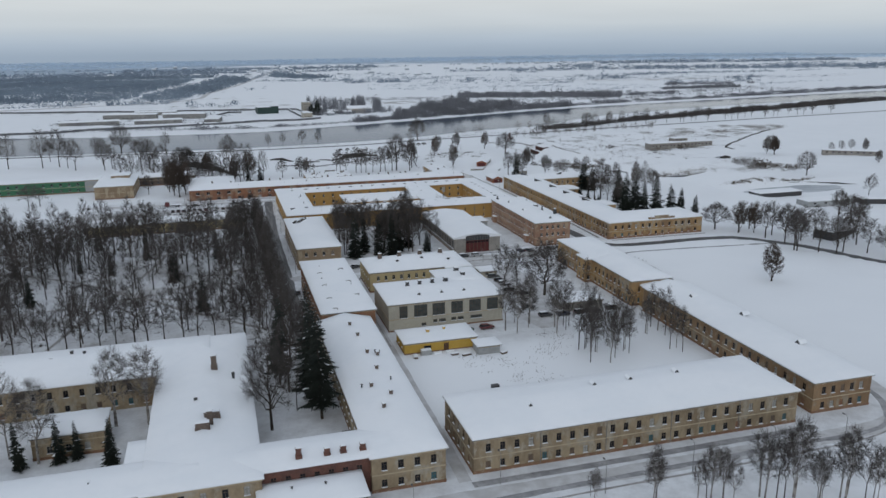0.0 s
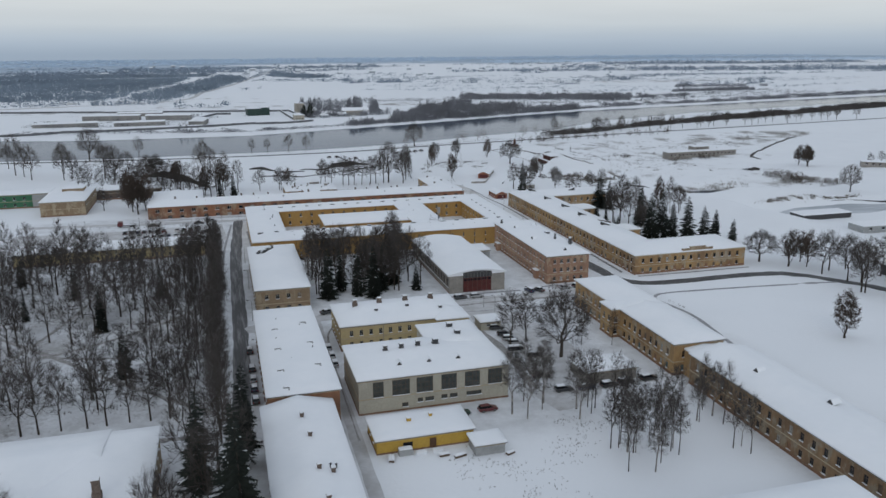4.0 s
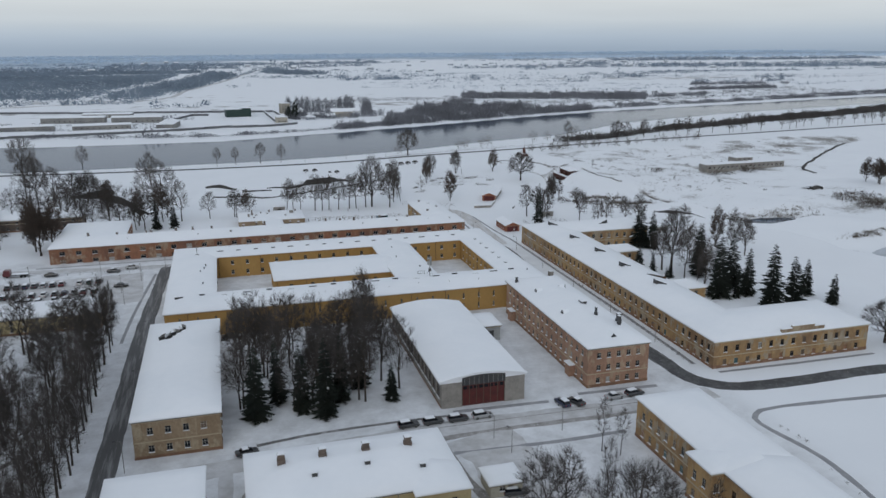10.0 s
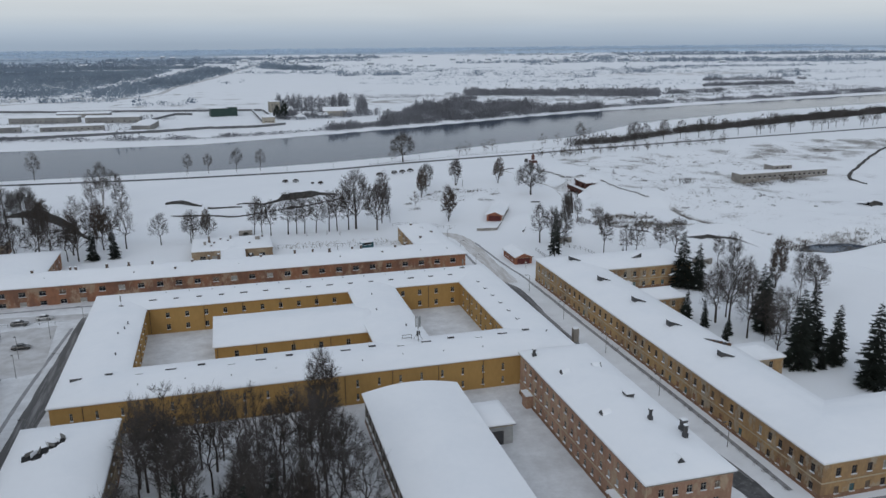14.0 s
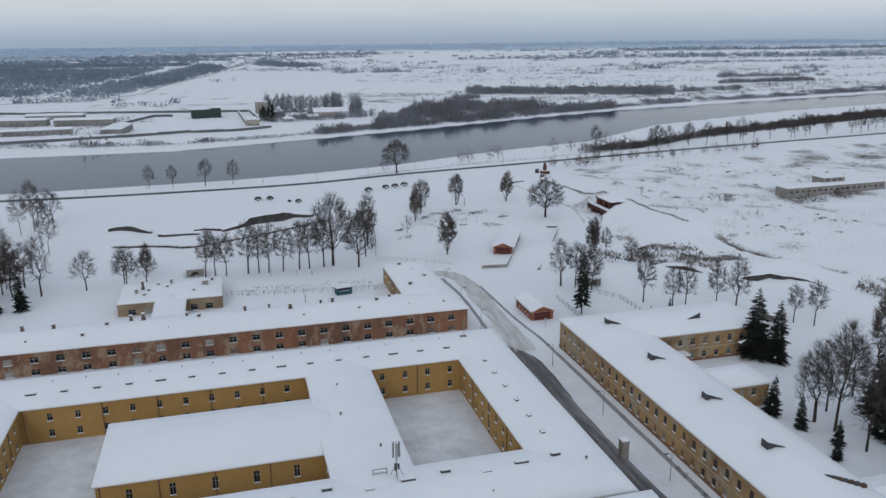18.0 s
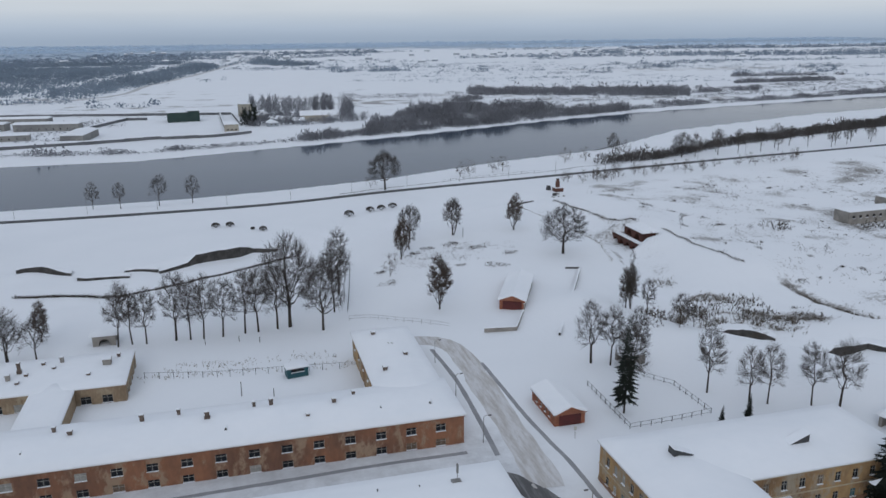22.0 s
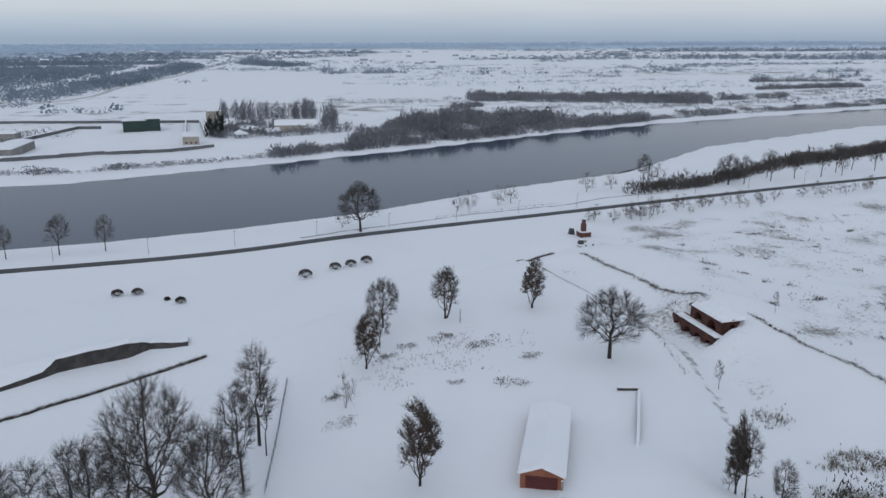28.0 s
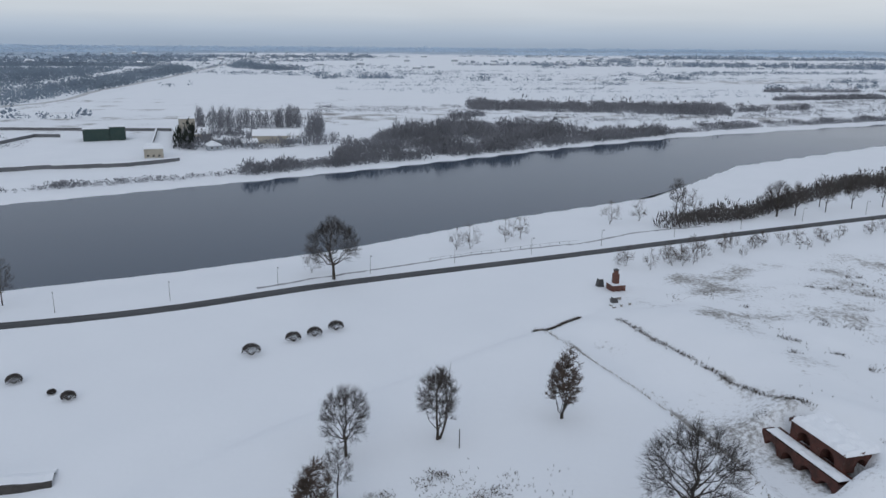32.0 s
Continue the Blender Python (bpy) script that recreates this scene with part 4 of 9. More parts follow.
strip("field_ditch", [(400, 541), (404, 556), (420, 574), (450, 598), (490, 630), (532, 661)], 2.2, M_EARTH, "dark drainage ditch curving round a snowy field", "ditch", lift=0.5, across=4, step=2.0)
for pts, w in (([(-118, 219.5), (-70, 217), (-20, 214), (13, 211)], 2.6), ([(13, 222), (-10, 246), (-32, 272), (-60, 300), (-92, 318)], 2.2), ([(-118, 272), (-70, 262), (-30, 268), (0, 288), (14, 308)], 2.2), ([(-50, 226), (-40, 262), (-28, 300), (-20, 340)], 1.8), ([(14, 262), (-12, 262), (-30, 268)], 1.8)):
    strip("park_path", pts, w, M_PARKPATH, "dark trodden park path in thin snow", "path", wander=0.35, lift=0.10, across=2)
# cleared strips, ruts and windrows along the streets
for pts, w, lab in (([(48.5, 284.6), (57.1, 286), (67.7, 286.7), (78.6, 286.8), (88.7, 286.4)], 1.3, "dark bare kerb line beside parked cars"),
                    ([(60, 275.5), (87.2, 277.3), (98.5, 277.7), (109.9, 277.5), (129.2, 277.1), (143, 279)], 2.2, "dark wet wheel ruts along a snowy street"),
                    ([(46, 280), (70, 281.6), (100, 281.6), (128, 281), (146, 280.5)], 0.9, "dark wet wheel ruts along a snowy street"),
                    ([(42.2, 200), (42.6, 228), (43.4, 252), (46, 268), (58, 275.5)], 1.0, "thin dark wheel ruts in a snowy lane"),
                    ([(19.0, 112), (30, 116.4), (60, 118.0), (100, 118.4), (128, 119.6), (142, 124)], 0.8, "dark wet wheel ruts along a snowy street"),
                    ([(84, 276), (85, 262), (88, 248), (88.5, 232), (87, 215)], 2.6, "grey trampled car tracks in a snowy yard")):
    strip("road_ruts", pts, w, M_PARKPATH if "snowy" in lab else M_RUT, lab, wander=0.6, lift=0.14, across=2)
for pts, w in (([(85.4, 271), (95.8, 270.5), (106.5, 269.8), (122, 270)], 1.8), ([(90.2, 287.8), (101.8, 287.4), (112.1, 287)], 1.8), ([(120, 288.6), (130, 288.2), (139.5, 287.6)], 1.8), ([(155.0, 296), (155.6, 330), (155.4, 370), (155.5, 405)], 1.5), ([(158, 290.2), (180, 289.6), (203, 289.4)], 1.5), ([(28.5, 345), (28.2, 372), (27.5, 400)], 1.2), ([(16.5, 350), (17.5, 372), (19.5, 398), (21, 415)], 1.3)):
    strip("pavement", pts, w, M_PAVING, "cleared grey pavement between snow banks", "pavement", wander=0.15, lift=0.12, across=2)

# ---- the barracks quarter ----
TWO = ((0.9, 2.5), (4.4, 6.2))


def simple_range(label, x0, y0, x1, y1, eave, material, counts, rows, w=1.0, rise=1.7, hips=(True, True), base=0.0, band=((-0.2, 0.8), (3.35, 0.2)), dark=False, pipes=None, name="barracks", mull=1, trans=1, group="barracks ranges", end=1.5, dz=0.0, band_mat=None):
    b = thing(name, (0, 0, 0), label, "building", group)
    sides = {}
    for k, n in counts.items():
        length = (x1 - x0) if k in "sn" else (y1 - y0)
        sides[k] = rows_of(length, n, w, rows, end)
    bands = list(band) + [(eave - base - 0.45, 0.4)]
    wing(b, x0, y0, x1, y1, eave, material, sides, base, bands, dark=dark, pipes=pipes, mull=mull, trans=trans, band_mat=band_mat)
    hip_roof(b, x0, y0, x1, y1, eave, rise, hips=hips, dz=dz)
    eave_board(b, x0, y0, x1, y1, eave)
    return b


# south range
A = simple_range("long beige two-storey barracks with snowy hipped roof", 43.3, 130.2, 118.2, 150.2, 7.5, M_BEIGE, {"s": 24, "w": 5}, TWO, 1.05, 2.0, dark=True, pipes={"s": (14, 28.5, 43.5, 60)})
for x, y in ((58, 137), (75, 142), (84, 142.5), (96, 143)):
    dormer(A, x, y, roof_z(43.3, 130.2, 118.2, 150.2, 7.5, 2.0, x, y), 0, 1.0, 0.6, 1.6)

# east ranges
R1 = simple_range("long ochre two-storey barracks range with snowy roof", 124.4, 132.4, 140.2, 206.3, 7.5, M_BROWN, {"s": 5, "w": 22}, TWO, 1.05, 1.7, dark=True, hips=(True, False))
for x, y in ((134, 150), (134, 172), (130, 190)):
    dormer(R1, x, y, roof_z(124.4, 132.4, 140.2, 206.3, 7.5, 1.7, x, y), -math.pi / 2, 1.6, 0.9, 2.2)
R2 = simple_range("ochre two-storey barracks with stepped front and snowy roof", 123.0, 211.4, 137.0, 239.0, 8.2, M_OCHRE, {"s": 4, "w": 9}, TWO, 1.05, 1.6, dark=True, hips=(True, False))
wing(R2, 120.6, 239.0, 137.0, 245.8, 8.2, M_OCHRE, {"s": ((0.6, 1.7, 0.9, 2.5), (0.6, 1.7, 4.4, 6.2)), "w": rows_of(6.8, 2, 1.05, TWO, 0.6)}, 0, ((-0.2, 0.8), (3.35, 0.2), (7.75, 0.4)))
wing(R2, 123.0, 245.8, 136.8, 267.8, 8.2, M_OCHRE, {"w": rows_of(22, 7, 1.05, TWO, 1.2), "n": rows_of(13.8, 4, 1.05, TWO, 1.2)}, 0, ((-0.2, 0.8), (3.35, 0.2), (7.75, 0.4)))
hip_roof(R2, 123.0, 238.4, 136.8, 267.8, 8.2, 1.6, hips=(False, True), dz=0.006)
hip_roof(R2, 120.6, 239.0, 130.0, 245.8, 8.2, 0.9, hips=(True, False), dz=0.012, along="x")
wing(R2, 126.0, 206.3, 136.4, 211.4, 6.6, M_OCHRE, {}, 0)
hip_roof(R2, 126.0, 206.0, 136.4, 211.8, 6.6, 0.6, over=0.2, hips=(False, False), along="y", dz=0.018)

# western block round two courts
Q = thing("barracks", (0, 0, 0), "sprawling ochre two-storey barracks round snowy courts", "building", "barracks ranges")
Q_E = 7.3
wing(Q, 23.0, 129.4, 37.4, 205.8, Q_E, M_BEIGE, {"s": rows_of(14.4, 4, 1.1, TWO, 0.8), "w": rows_of(65, 18, 1.05, TWO)}, 0, ((-0.2, 0.8), (3.5, 0.25), (6.85, 0.4)), dark=True)
wing(Q, 3.0, 130.2, 23.0, 140.3, Q_E, M_REDBRICK, {"s": rows_of(20, 7, 1.0, ((4.3, 5.9),), 0.8), "n": rows_of(20, 6, 1.0, TWO, 0.8)}, 0, dark=True)
wing(Q, -17.2, 128.4, 3.0, 203.0, Q_E, M_BEIGE, {"s": rows_of(20.2, 5, 1.1, TWO, 0.8), "e": [h for h in rows_of(74.6, 20, 1.05, TWO) if h[0] > 13], "w": [h for h in rows_of(74.6, 20, 1.05, TWO) if 23 < h[0] < 50]}, 0, ((-0.2, 0.8), (6.85, 0.4)), dark=True)
wing(Q, -95.0, 128.9, -17.2, 139.8, Q_E, M_BEIGE, {"s": rows_of(78, 20, 1.05, TWO), "n": rows_of(78, 20, 1.05, TWO)}, 0, dark=True)
wing(Q, -78.0, 181.3, -17.2, 204.0, Q_E, M_BEIGE, {"s": rows_of(60.8, 17, 1.05, TWO), "n": rows_of(60.8, 17, 1.05, TWO), "w": rows_of(22, 5, 1.05, TWO)}, 0, dark=True)
wing(Q, -21.0, 140.3, -17.2, 150.0, 6.6, M_BEIGE, {}, 0, dark=True)
hip_roof(Q, 23.0, 129.4, 37.4, 205.8, Q_E, 1.7, hips=(True, False))
hip_roof(Q, -17.0, 130.2, 30.0, 140.3, Q_E, 1.2, hips=(False, False), dz=0.006, along="x")
hip_roof(Q, -17.2, 128.4, 3.0, 203.0, Q_E, 2.0, dz=0.012)
hip_roof(Q, -95.0, 128.9, -8.0, 139.8, Q_E, 1.2, hips=(True, False), dz=0.018, along="x")
hip_roof(Q, -78.0, 181.3, -6.0, 204.0, Q_E, 2.2, hips=(True, False), dz=0.024, along="x")
hip_roof(Q, -21.0, 140.3, -15.0, 150.0, 6.6, 0.6, hips=(True, True), dz=0.0, along="y", over=0.3)
for x, y, h in ((10.0, 132.2, 2.2), (15.2, 132.0, 1.5), (18.2, 132.0, 1.5), (21.9, 132.0, 1.4)):
    chimney(Q, x, y, 8.0, 0.95, 0.75, h, M_REDBRICK)
for x, y, h, w in ((-4.6, 176.7, 3.6, 1.2), (-7.0, 146.5, 1.9, 2.6), (-5.2, 151.5, 1.6, 3.0), (-5.6, 148.6, 3.2, 1.0)):
    chimney(Q, x, y, 9.0, w, 1.0, h, M_CHIM)
for x, y in ((-8.5, 160.5), (-0.5, 172), (-42, 193), (-35, 196), (-38, 197), (-28, 191)):
    chimney(Q, x, y, 8.8, 0.6, 0.6, 1.0, M_METAL, False)
for x, y in ((30.3, 196), (31.0, 188), (31.2, 176), (33.5, 175), (31.5, 166), (28.5, 157), (31.8, 152), (29.0, 146)):
    chimney(Q, x, y, roof_z(23.0, 129.4, 37.4, 205.8, Q_E, 1.7, x, y), 0.7, 0.6, 0.9, M_CHIM)
for x, y in ((33.2, 176.5), (34.2, 176.5), (26.5, 158), (33.5, 160)):
    vent(Q, x, y, roof_z(23.0, 129.4, 37.4, 205.8, Q_E, 1.7, x, y))
for x, y in ((-10, 134), (-26, 133)):
    dormer(Q, x, y, 8.4, 0, 1.0, 0.5, 1.4)
F1 = simple_range("low front annex with snowy roof and brick walls", 2.2, 121.8, 20.8, 130.0, 4.6, M_REDBRICK, {"s": 5}, ((0.9, 2.5),), 1.0, 0.8, name="annex", group="annexes")
for x in (8, 14):
    vent(F1, x, 126, 5.4)
S1 = simple_range("small ochre court building with snowy roof", -41.0, 161.2, -27.2, 171.0, 5.0, M_BEIGE, {"s": 3, "e": 4, "w": 4}, ((1.2, 2.8),), 1.1, 1.0, name="outbuilding", group="outbuildings")

# west row
W2 = simple_range("plain tan two-storey block with flat snowy roof", 24.4, 206.8, 39.4, 262.2, 9.3, M_ORANGEBRICK, {"s": 4, "w": 14}, ((1.2, 2.9), (5.3, 7.0)), 1.1, 0.9, name="warehouse")
for x, y in ((28.5, 238), (31, 224), (35, 246), (36.5, 230), (29.5, 252)):
    vent(W2, x, y, 9.9, 0.1, 0.5)
for x, y in ((28.0, 218), (28.3, 231), (28.6, 244.5), (36.4, 219.5), (36.2, 233.5), (36.0, 248), (28.4, 208.8)):
    part("roof_seam", boxes((-0.7, -0.1, -0.3, 0.7, 0.1, 0.16), (0.5, -0.9, -0.3, 0.7, -0.103, 0.14)), M_PIPE, W2, "dark bare roof seam where snow has slid", (x, y, roof_z(24.4, 206.8, 39.4, 262.2, 9.3, 0.9, x, y)), 0.1 * math.sin(x + y))
Wb = simple_range("tan two-storey block with damaged snowy roof", 25.8, 285.4, 42.0, 339.0, 8.0, M_TAN, {"s": 4, "e": 14, "w": 14}, ((1.2, 2.7), (4.9, 6.4)), 1.1, 1.1, name="warehouse")
hole_rng = random.Random(2)
# no openings: black blocks on the roof, the holes' darkness in their colour
for k in range(9):
    hx, hy = 29.6 + 0.55 * k + hole_rng.uniform(-0.2, 0.2), 326.6 + 0.5 * k + hole_rng.uniform(-0.6, 0.6)
    hs = 1.5 - 0.1 * k
    part("roof_hole", boxes((-hs, -hs * 0.6, -0.5, hs, hs * 0.6, 0.06)), M_BLACK, Wb, "black block in place of a torn roof hole", (hx, hy, roof_z(25.8, 285.4, 42.0, 339.0, 8.0, 1.1, hx, hy)), hole_rng.uniform(0, 3))
for k in range(7):
    part("torn_sheet", boxes((-0.7, -0.06, -0.2, 0.7, 0.06, 0.6)), M_SNOW if k % 2 else M_PIPE, Wb, "", (29.4 + 0.75 * k, 327.6 + 0.6 * k + hole_rng.uniform(-0.8, 0.8), 9.1 + 0.08 * k), hole_rng.uniform(0, 3))

# offices
K = simple_range("cream yellow two-storey office with snowy hipped roof", 46.2, 250.0, 81.2, 268.6, 6.9, M_CREAM, {"s": 12, "w": 5}, ((0.9, 2.4), (4.0, 5.6)), 0.95, 2.1, name="office_building", group="offices", pipes={"s": (11.5, 23.5)})
wing(K, 72.5, 248.2, 81.6, 250.0, 6.9, M_CREAM, {"s": rows_of(9.1, 2, 0.95, ((0.9, 2.4), (4.0, 5.6)), 1.0)}, 0)
hip_roof(K, 72.5, 248.2, 81.4, 256, 6.9, 1.2, hips=(True, False), dz=0.006, along="y")
for x in (52, 59, 66.5, 74):
    chimney(K, x, 261.5, 9.0, 1.1, 0.9, 1.4, M_CHIM)
for x, y in ((57, 256), (66, 257), (75, 254.5), (59, 263)):
    hatch(K, x, y, roof_z(46.2, 250.0, 81.2, 268.6, 6.9, 2.1, x, y), 0.9, 0.7, 0.5)
G = simple_range("grey two-storey hall with large windows and snowy roof", 44.2, 211.4, 79.4, 232.5, 8.3, M_GREYPL, {}, (), 3.0, 1.3, name="office_building", group="offices", band=((-0.2, 0.6), (3.6, 0.2)))
for a, b in ((3.2, 5.6), (7.6, 11.6), (13.2, 17.0), (19.0, 22.6), (24.6, 28.2), (30.2, 33.6)):
    window_at(G, 44.2 + (a + b) / 2, 211.36, 3.9, 0, b - a, 3.7, 3, 2, True, ("blocks",))
for a, b, lo in ((9.8, 11.2, 0.9), (13.4, 14.6, 1.6), (15.2, 17.2, 1.6), (19.0, 20.4, 1.7), (21.0, 22.8, 1.7), (25.0, 28.6, 1.7)):
    window_at(G, 44.2 + (a + b) / 2, 211.36, lo, 0, b - a, 1.0, 2, 0, True, ("blocks",))
wing(G, 65.0, 232.5, 79.2, 241.5, 8.3, M_GREYPL, {"w": rows_of(9, 2, 1.1, TWO, 0.8), "n": rows_of(14.2, 4, 1.1, TWO, 0.8)}, 0)
hip_roof(G, 65.0, 226, 79.2, 241.5, 8.3, 1.3, hips=(False, True), dz=0.006, along="y")
for x, y, s in ((53.0, 224.5, 0.9), (57.0, 224.8, 0.9), (61.2, 225.4, 0.9), (65.6, 225.6, 1.2), (72.5, 229.8, 1.3), (72.0, 235.2, 1.3)):
    chimney(G, x, y, 9.2, s, s, 1.6, M_METAL)
for x in (54.5, 61.5, 68.5):
    dormer(G, x, 215.6, 8.9, 0, 1.9, 1.1, 2.0)

# low yellow workshop
Y = simple_range("low yellow workshop with flat snowy roof", 44.6, 193.4, 65.0, 203.6, 3.1, M_YELLOW, {"w": 2}, ((1.0, 2.2),), 1.0, 0.35, name="workshop", group="outbuildings", band=((-0.2, 0.5),))
part("door", boxes((55.6, 193.30, 0.0, 57.0, 193.38, 2.2)), M_DOOR, Y)
part("window", boxes((50.0, 193.30, 1.0, 52.0, 193.38, 2.0)), M_GLASS, Y)
for x in (53.5, 57.0):
    part("snow_heap", boxes((x - 1.2, 191.2, -0.3, x + 1.0, 192.2, 0.5)), M_SNOW, Y)
bw = thing("skip_container", (50.2, 192.2, 0), "grey steel skip beside a yellow workshop wall", "container", "containers")
part("bin", boxes((-1.4, -0.7, 0, 1.4, 0.7, 1.3)), M_GREYWALL, bw)
part("snow_cap", boxes((-1.35, -0.65, 1.303, 1.35, 0.65, 1.5)), M_SNOW, bw)
for x, y, l, rz in ((57.6, 189.6, 2.0, 0.1), (60.6, 188.4, 2.6, 0.25), (70.6, 186.6, 1.8, 0.4), (47.0, 190.8, 2.2, 1.4)):
    pl = thing("timber_stack", (x, y, 0), "dark timber stack under fresh snow", "timber", "yard stacks", rz=rz)
    part("timbers", boxes((-l / 2, -0.5, 0, l / 2, -0.03, 0.5), (-l / 2 + 0.1, 0.03, 0, l / 2, 0.5, 0.45)), M_BOARDS, pl)
    part("snow_cap", lumpy_cap(-l / 2 - 0.1, -0.6, l / 2 + 0.1, 0.6, 0.52, 0.25, x, 0.5, 0.1), M_SNOW, pl)
chimney(Y, 52.5, 199, 3.6, 0.8, 0.8, 0.9, M_YELLOW)
chimney(Y, 57.5, 200, 3.6, 0.6, 0.6, 0.8, M_YELLOW)
Y2 = simple_range("small grey shed with snowy flat roof", 63.6, 187.4, 69.8, 192.2, 2.4, M_GREYWALL, {}, (), 1.0, 0.2, name="shed", group="outbuildings", band=())
KI = simple_range("pale yellow kiosk with snow on its roof", 87.2, 254.4, 93.2, 260.0, 2.5, M_GREYPL, {"s": 2}, ((1.0, 2.0),), 1.1, 0.15, name="kiosk", group="outbuildings", band=())
CS = simple_range("low grey concrete shed with snowy flat roof", 99.8, 212.5, 113.5, 221.0, 3.0, M_CONCRETE, {}, (), 1.0, 0.25, name="shed", group="outbuildings", band=())

# hangar with a shallow vault
H = thing("hangar", (0, 0, 0), "grey hangar with red gates and vaulted snowy roof", "building", "workshops")
hx0, hx1, hy0, hy1, he = 88.2, 107.4, 290.2, 341.0, 5.9
wing(H, hx0, hy0, hx1, hy1, he, M_CONCRETE, {"w": rows_of(50.8, 14, 2.6, ((1.6, 4.8),), 0.8)}, 0, ((-0.1, 0.4),), mull=3, trans=3, dark=True)
bm = bmesh.new()
prof = [(-0.5, 0.0)] + [(-0.5 + (hx1 - hx0 + 1.0) * k / 12, 0.35 + 1.35 * math.sin(math.pi * k / 12)) for k in range(13)] + [(hx1 - hx0 + 0.5, 0.0)]
ra = [bm.verts.new((hx0 + a, hy0 - 0.5, he + b)) for a, b in prof]
rb = [bm.verts.new((hx0 + a, hy1 + 0.4, he + b)) for a, b in prof]
for k in range(len(prof) - 1):
    bm.faces.new((ra[k], rb[k], rb[k + 1], ra[k + 1]))
bm.faces.new(ra)
bm.faces.new(rb[::-1])
bm.faces.new((ra[0], ra[-1], rb[-1], rb[0]))
part("roof", bm, M_SNOW, H)
for x0, x1 in ((hx0, hx0 + 4.6), (hx1 - 4.6, hx1)):
    part("front_pier", boxes((x0 - 0.05, hy0 - 0.45, -0.5, x1, hy0 - 0.003, 6.05)), M_CONCRETE, H, "stained concrete pier beside the gates")
bm = bmesh.new()
arc = [(hx0 + 4.6 + 10.0 * k / 10, 5.9 + 1.35 * math.sin(math.pi * (4.6 + 10.0 * k / 10) / (hx1 - hx0))) for k in range(11)]
fr = [bm.verts.new((x, hy0 - 0.56, z)) for x, z in [(arc[0][0], 5.0)] + arc + [(arc[-1][0], 5.0)]]
bk = [bm.verts.new((v.co.x, hy0 - 0.46, v.co.z)) for v in fr]
bm.faces.new(fr[::-1])
bm.faces.new(bk)
for k in range(len(fr)):
    j = (k + 1) % len(fr)
    bm.faces.new((fr[k], fr[j], bk[j], bk[k]))
part("gable", bm, M_METAL, H, "dark grey sheet gable with a curved top")
for k in range(9):
    x = hx0 + 5.1 + k * 1.1
    part("glazing_bar", boxes((x, hy0 - 0.62, 5.1, x + 0.1, hy0 - 0.563, 6.5 + 0.5 * math.sin(math.pi * (k + 1) / 10))), M_PIPE, H)
bm = bmesh.new()
for (xa, za), (xb, zb) in zip(prof[1:-1], prof[2:-1]):
    v = [bm.verts.new(p) for p in ((hx0 + xa, hy0 - 0.8, he + za - 0.05), (hx0 + xb, hy0 - 0.8, he + zb - 0.05), (hx0 + xb, hy0 - 0.8, he + zb + 0.3), (hx0 + xa, hy0 - 0.8, he + za + 0.3))]
    w = [bm.verts.new(q.co + Vector((0, 0.9, 0))) for q in v]
    bm.faces.new(v)
    bm.faces.new((v[3], v[2], w[2], w[3]))
    bm.faces.new((v[1], v[0], w[0], w[1]))
part("roof_lip", bm, M_SNOW, H, "overhanging lip of roof snow")
gate = part("gate", boxes((hx0 + 4.62, hy0 - 0.16, 0.0, hx1 - 4.62, hy0 - 0.02, 4.98)), M_REDGATE, H, "faded red hangar gate")
for k in range(7):
    x = hx0 + 4.7 + k * 1.63
    part("batten", boxes((x, hy0 - 0.24, 0.05, x + 0.12, hy0 - 0.163, 4.8)), M_DARKFRAME, gate)
for k in range(8):
    x = hx0 + 5.0 + k * 1.2
    part("pane", boxes((x, hy0 - 0.2, 3.9, x + 0.9, hy0 - 0.164, 4.6)), M_GLASS, gate)
HA = simple_range("small grey lean-to garage with snowy roof", 108.0, 324.8, 114.3, 334.0, 4.2, M_GREYWALL, {}, (), 1.0, 0.2, name="garage", group="outbuildings", band=())
part("door", boxes((109.0, 324.66, 0.0, 112.4, 324.78, 2.9)), M_METAL, HA)

# pink three-storey house
THREE = ((0.9, 2.3), (4.0, 5.4), (7.0, 8.4))
P = simple_range("pink-ochre three-storey house with snowy hipped roof", 123.3, 290.8, 138.8, 344.5, 9.7, M_PINK, {"s": 5, "w": 17}, THREE, 1.0, 1.9, band=((-0.2, 0.9), (3.2, 0.18)), name="barracks")
for x, y, w, h in ((136.0, 300.5, 0.5, 2.2), (132.8, 306.5, 0.45, 2.0), (137.2, 303.0, 0.9, 2.1), (124.8, 340.5, 0.5, 1.5), (134.0, 316.5, 1.5, 0.6)):
    chimney(P, x, y, roof_z(123.3, 290.8, 138.8, 344.5, 9.7, 1.9, x, y), w, w, h, M_METAL)
for x, y, rz in ((126.0, 312, math.pi / 2), (126.2, 330, math.pi / 2), (131, 293.4, 0), (135.5, 331, -math.pi / 2)):
    dormer(P, x, y, roof_z(123.3, 290.8, 138.8, 344.5, 9.7, 1.9, x, y), -rz, 1.5, 0.9, 1.8)
for y in (299.0, 338.5):
    po = part("porch", boxes((122.0, y - 1.2, 0, 123.3, y + 1.2, 2.9)), M_PINK, P)
    part("snow_cap", boxes((121.8, y - 1.5, 2.903, 123.3, y + 1.5, 3.2)), M_SNOW, po)

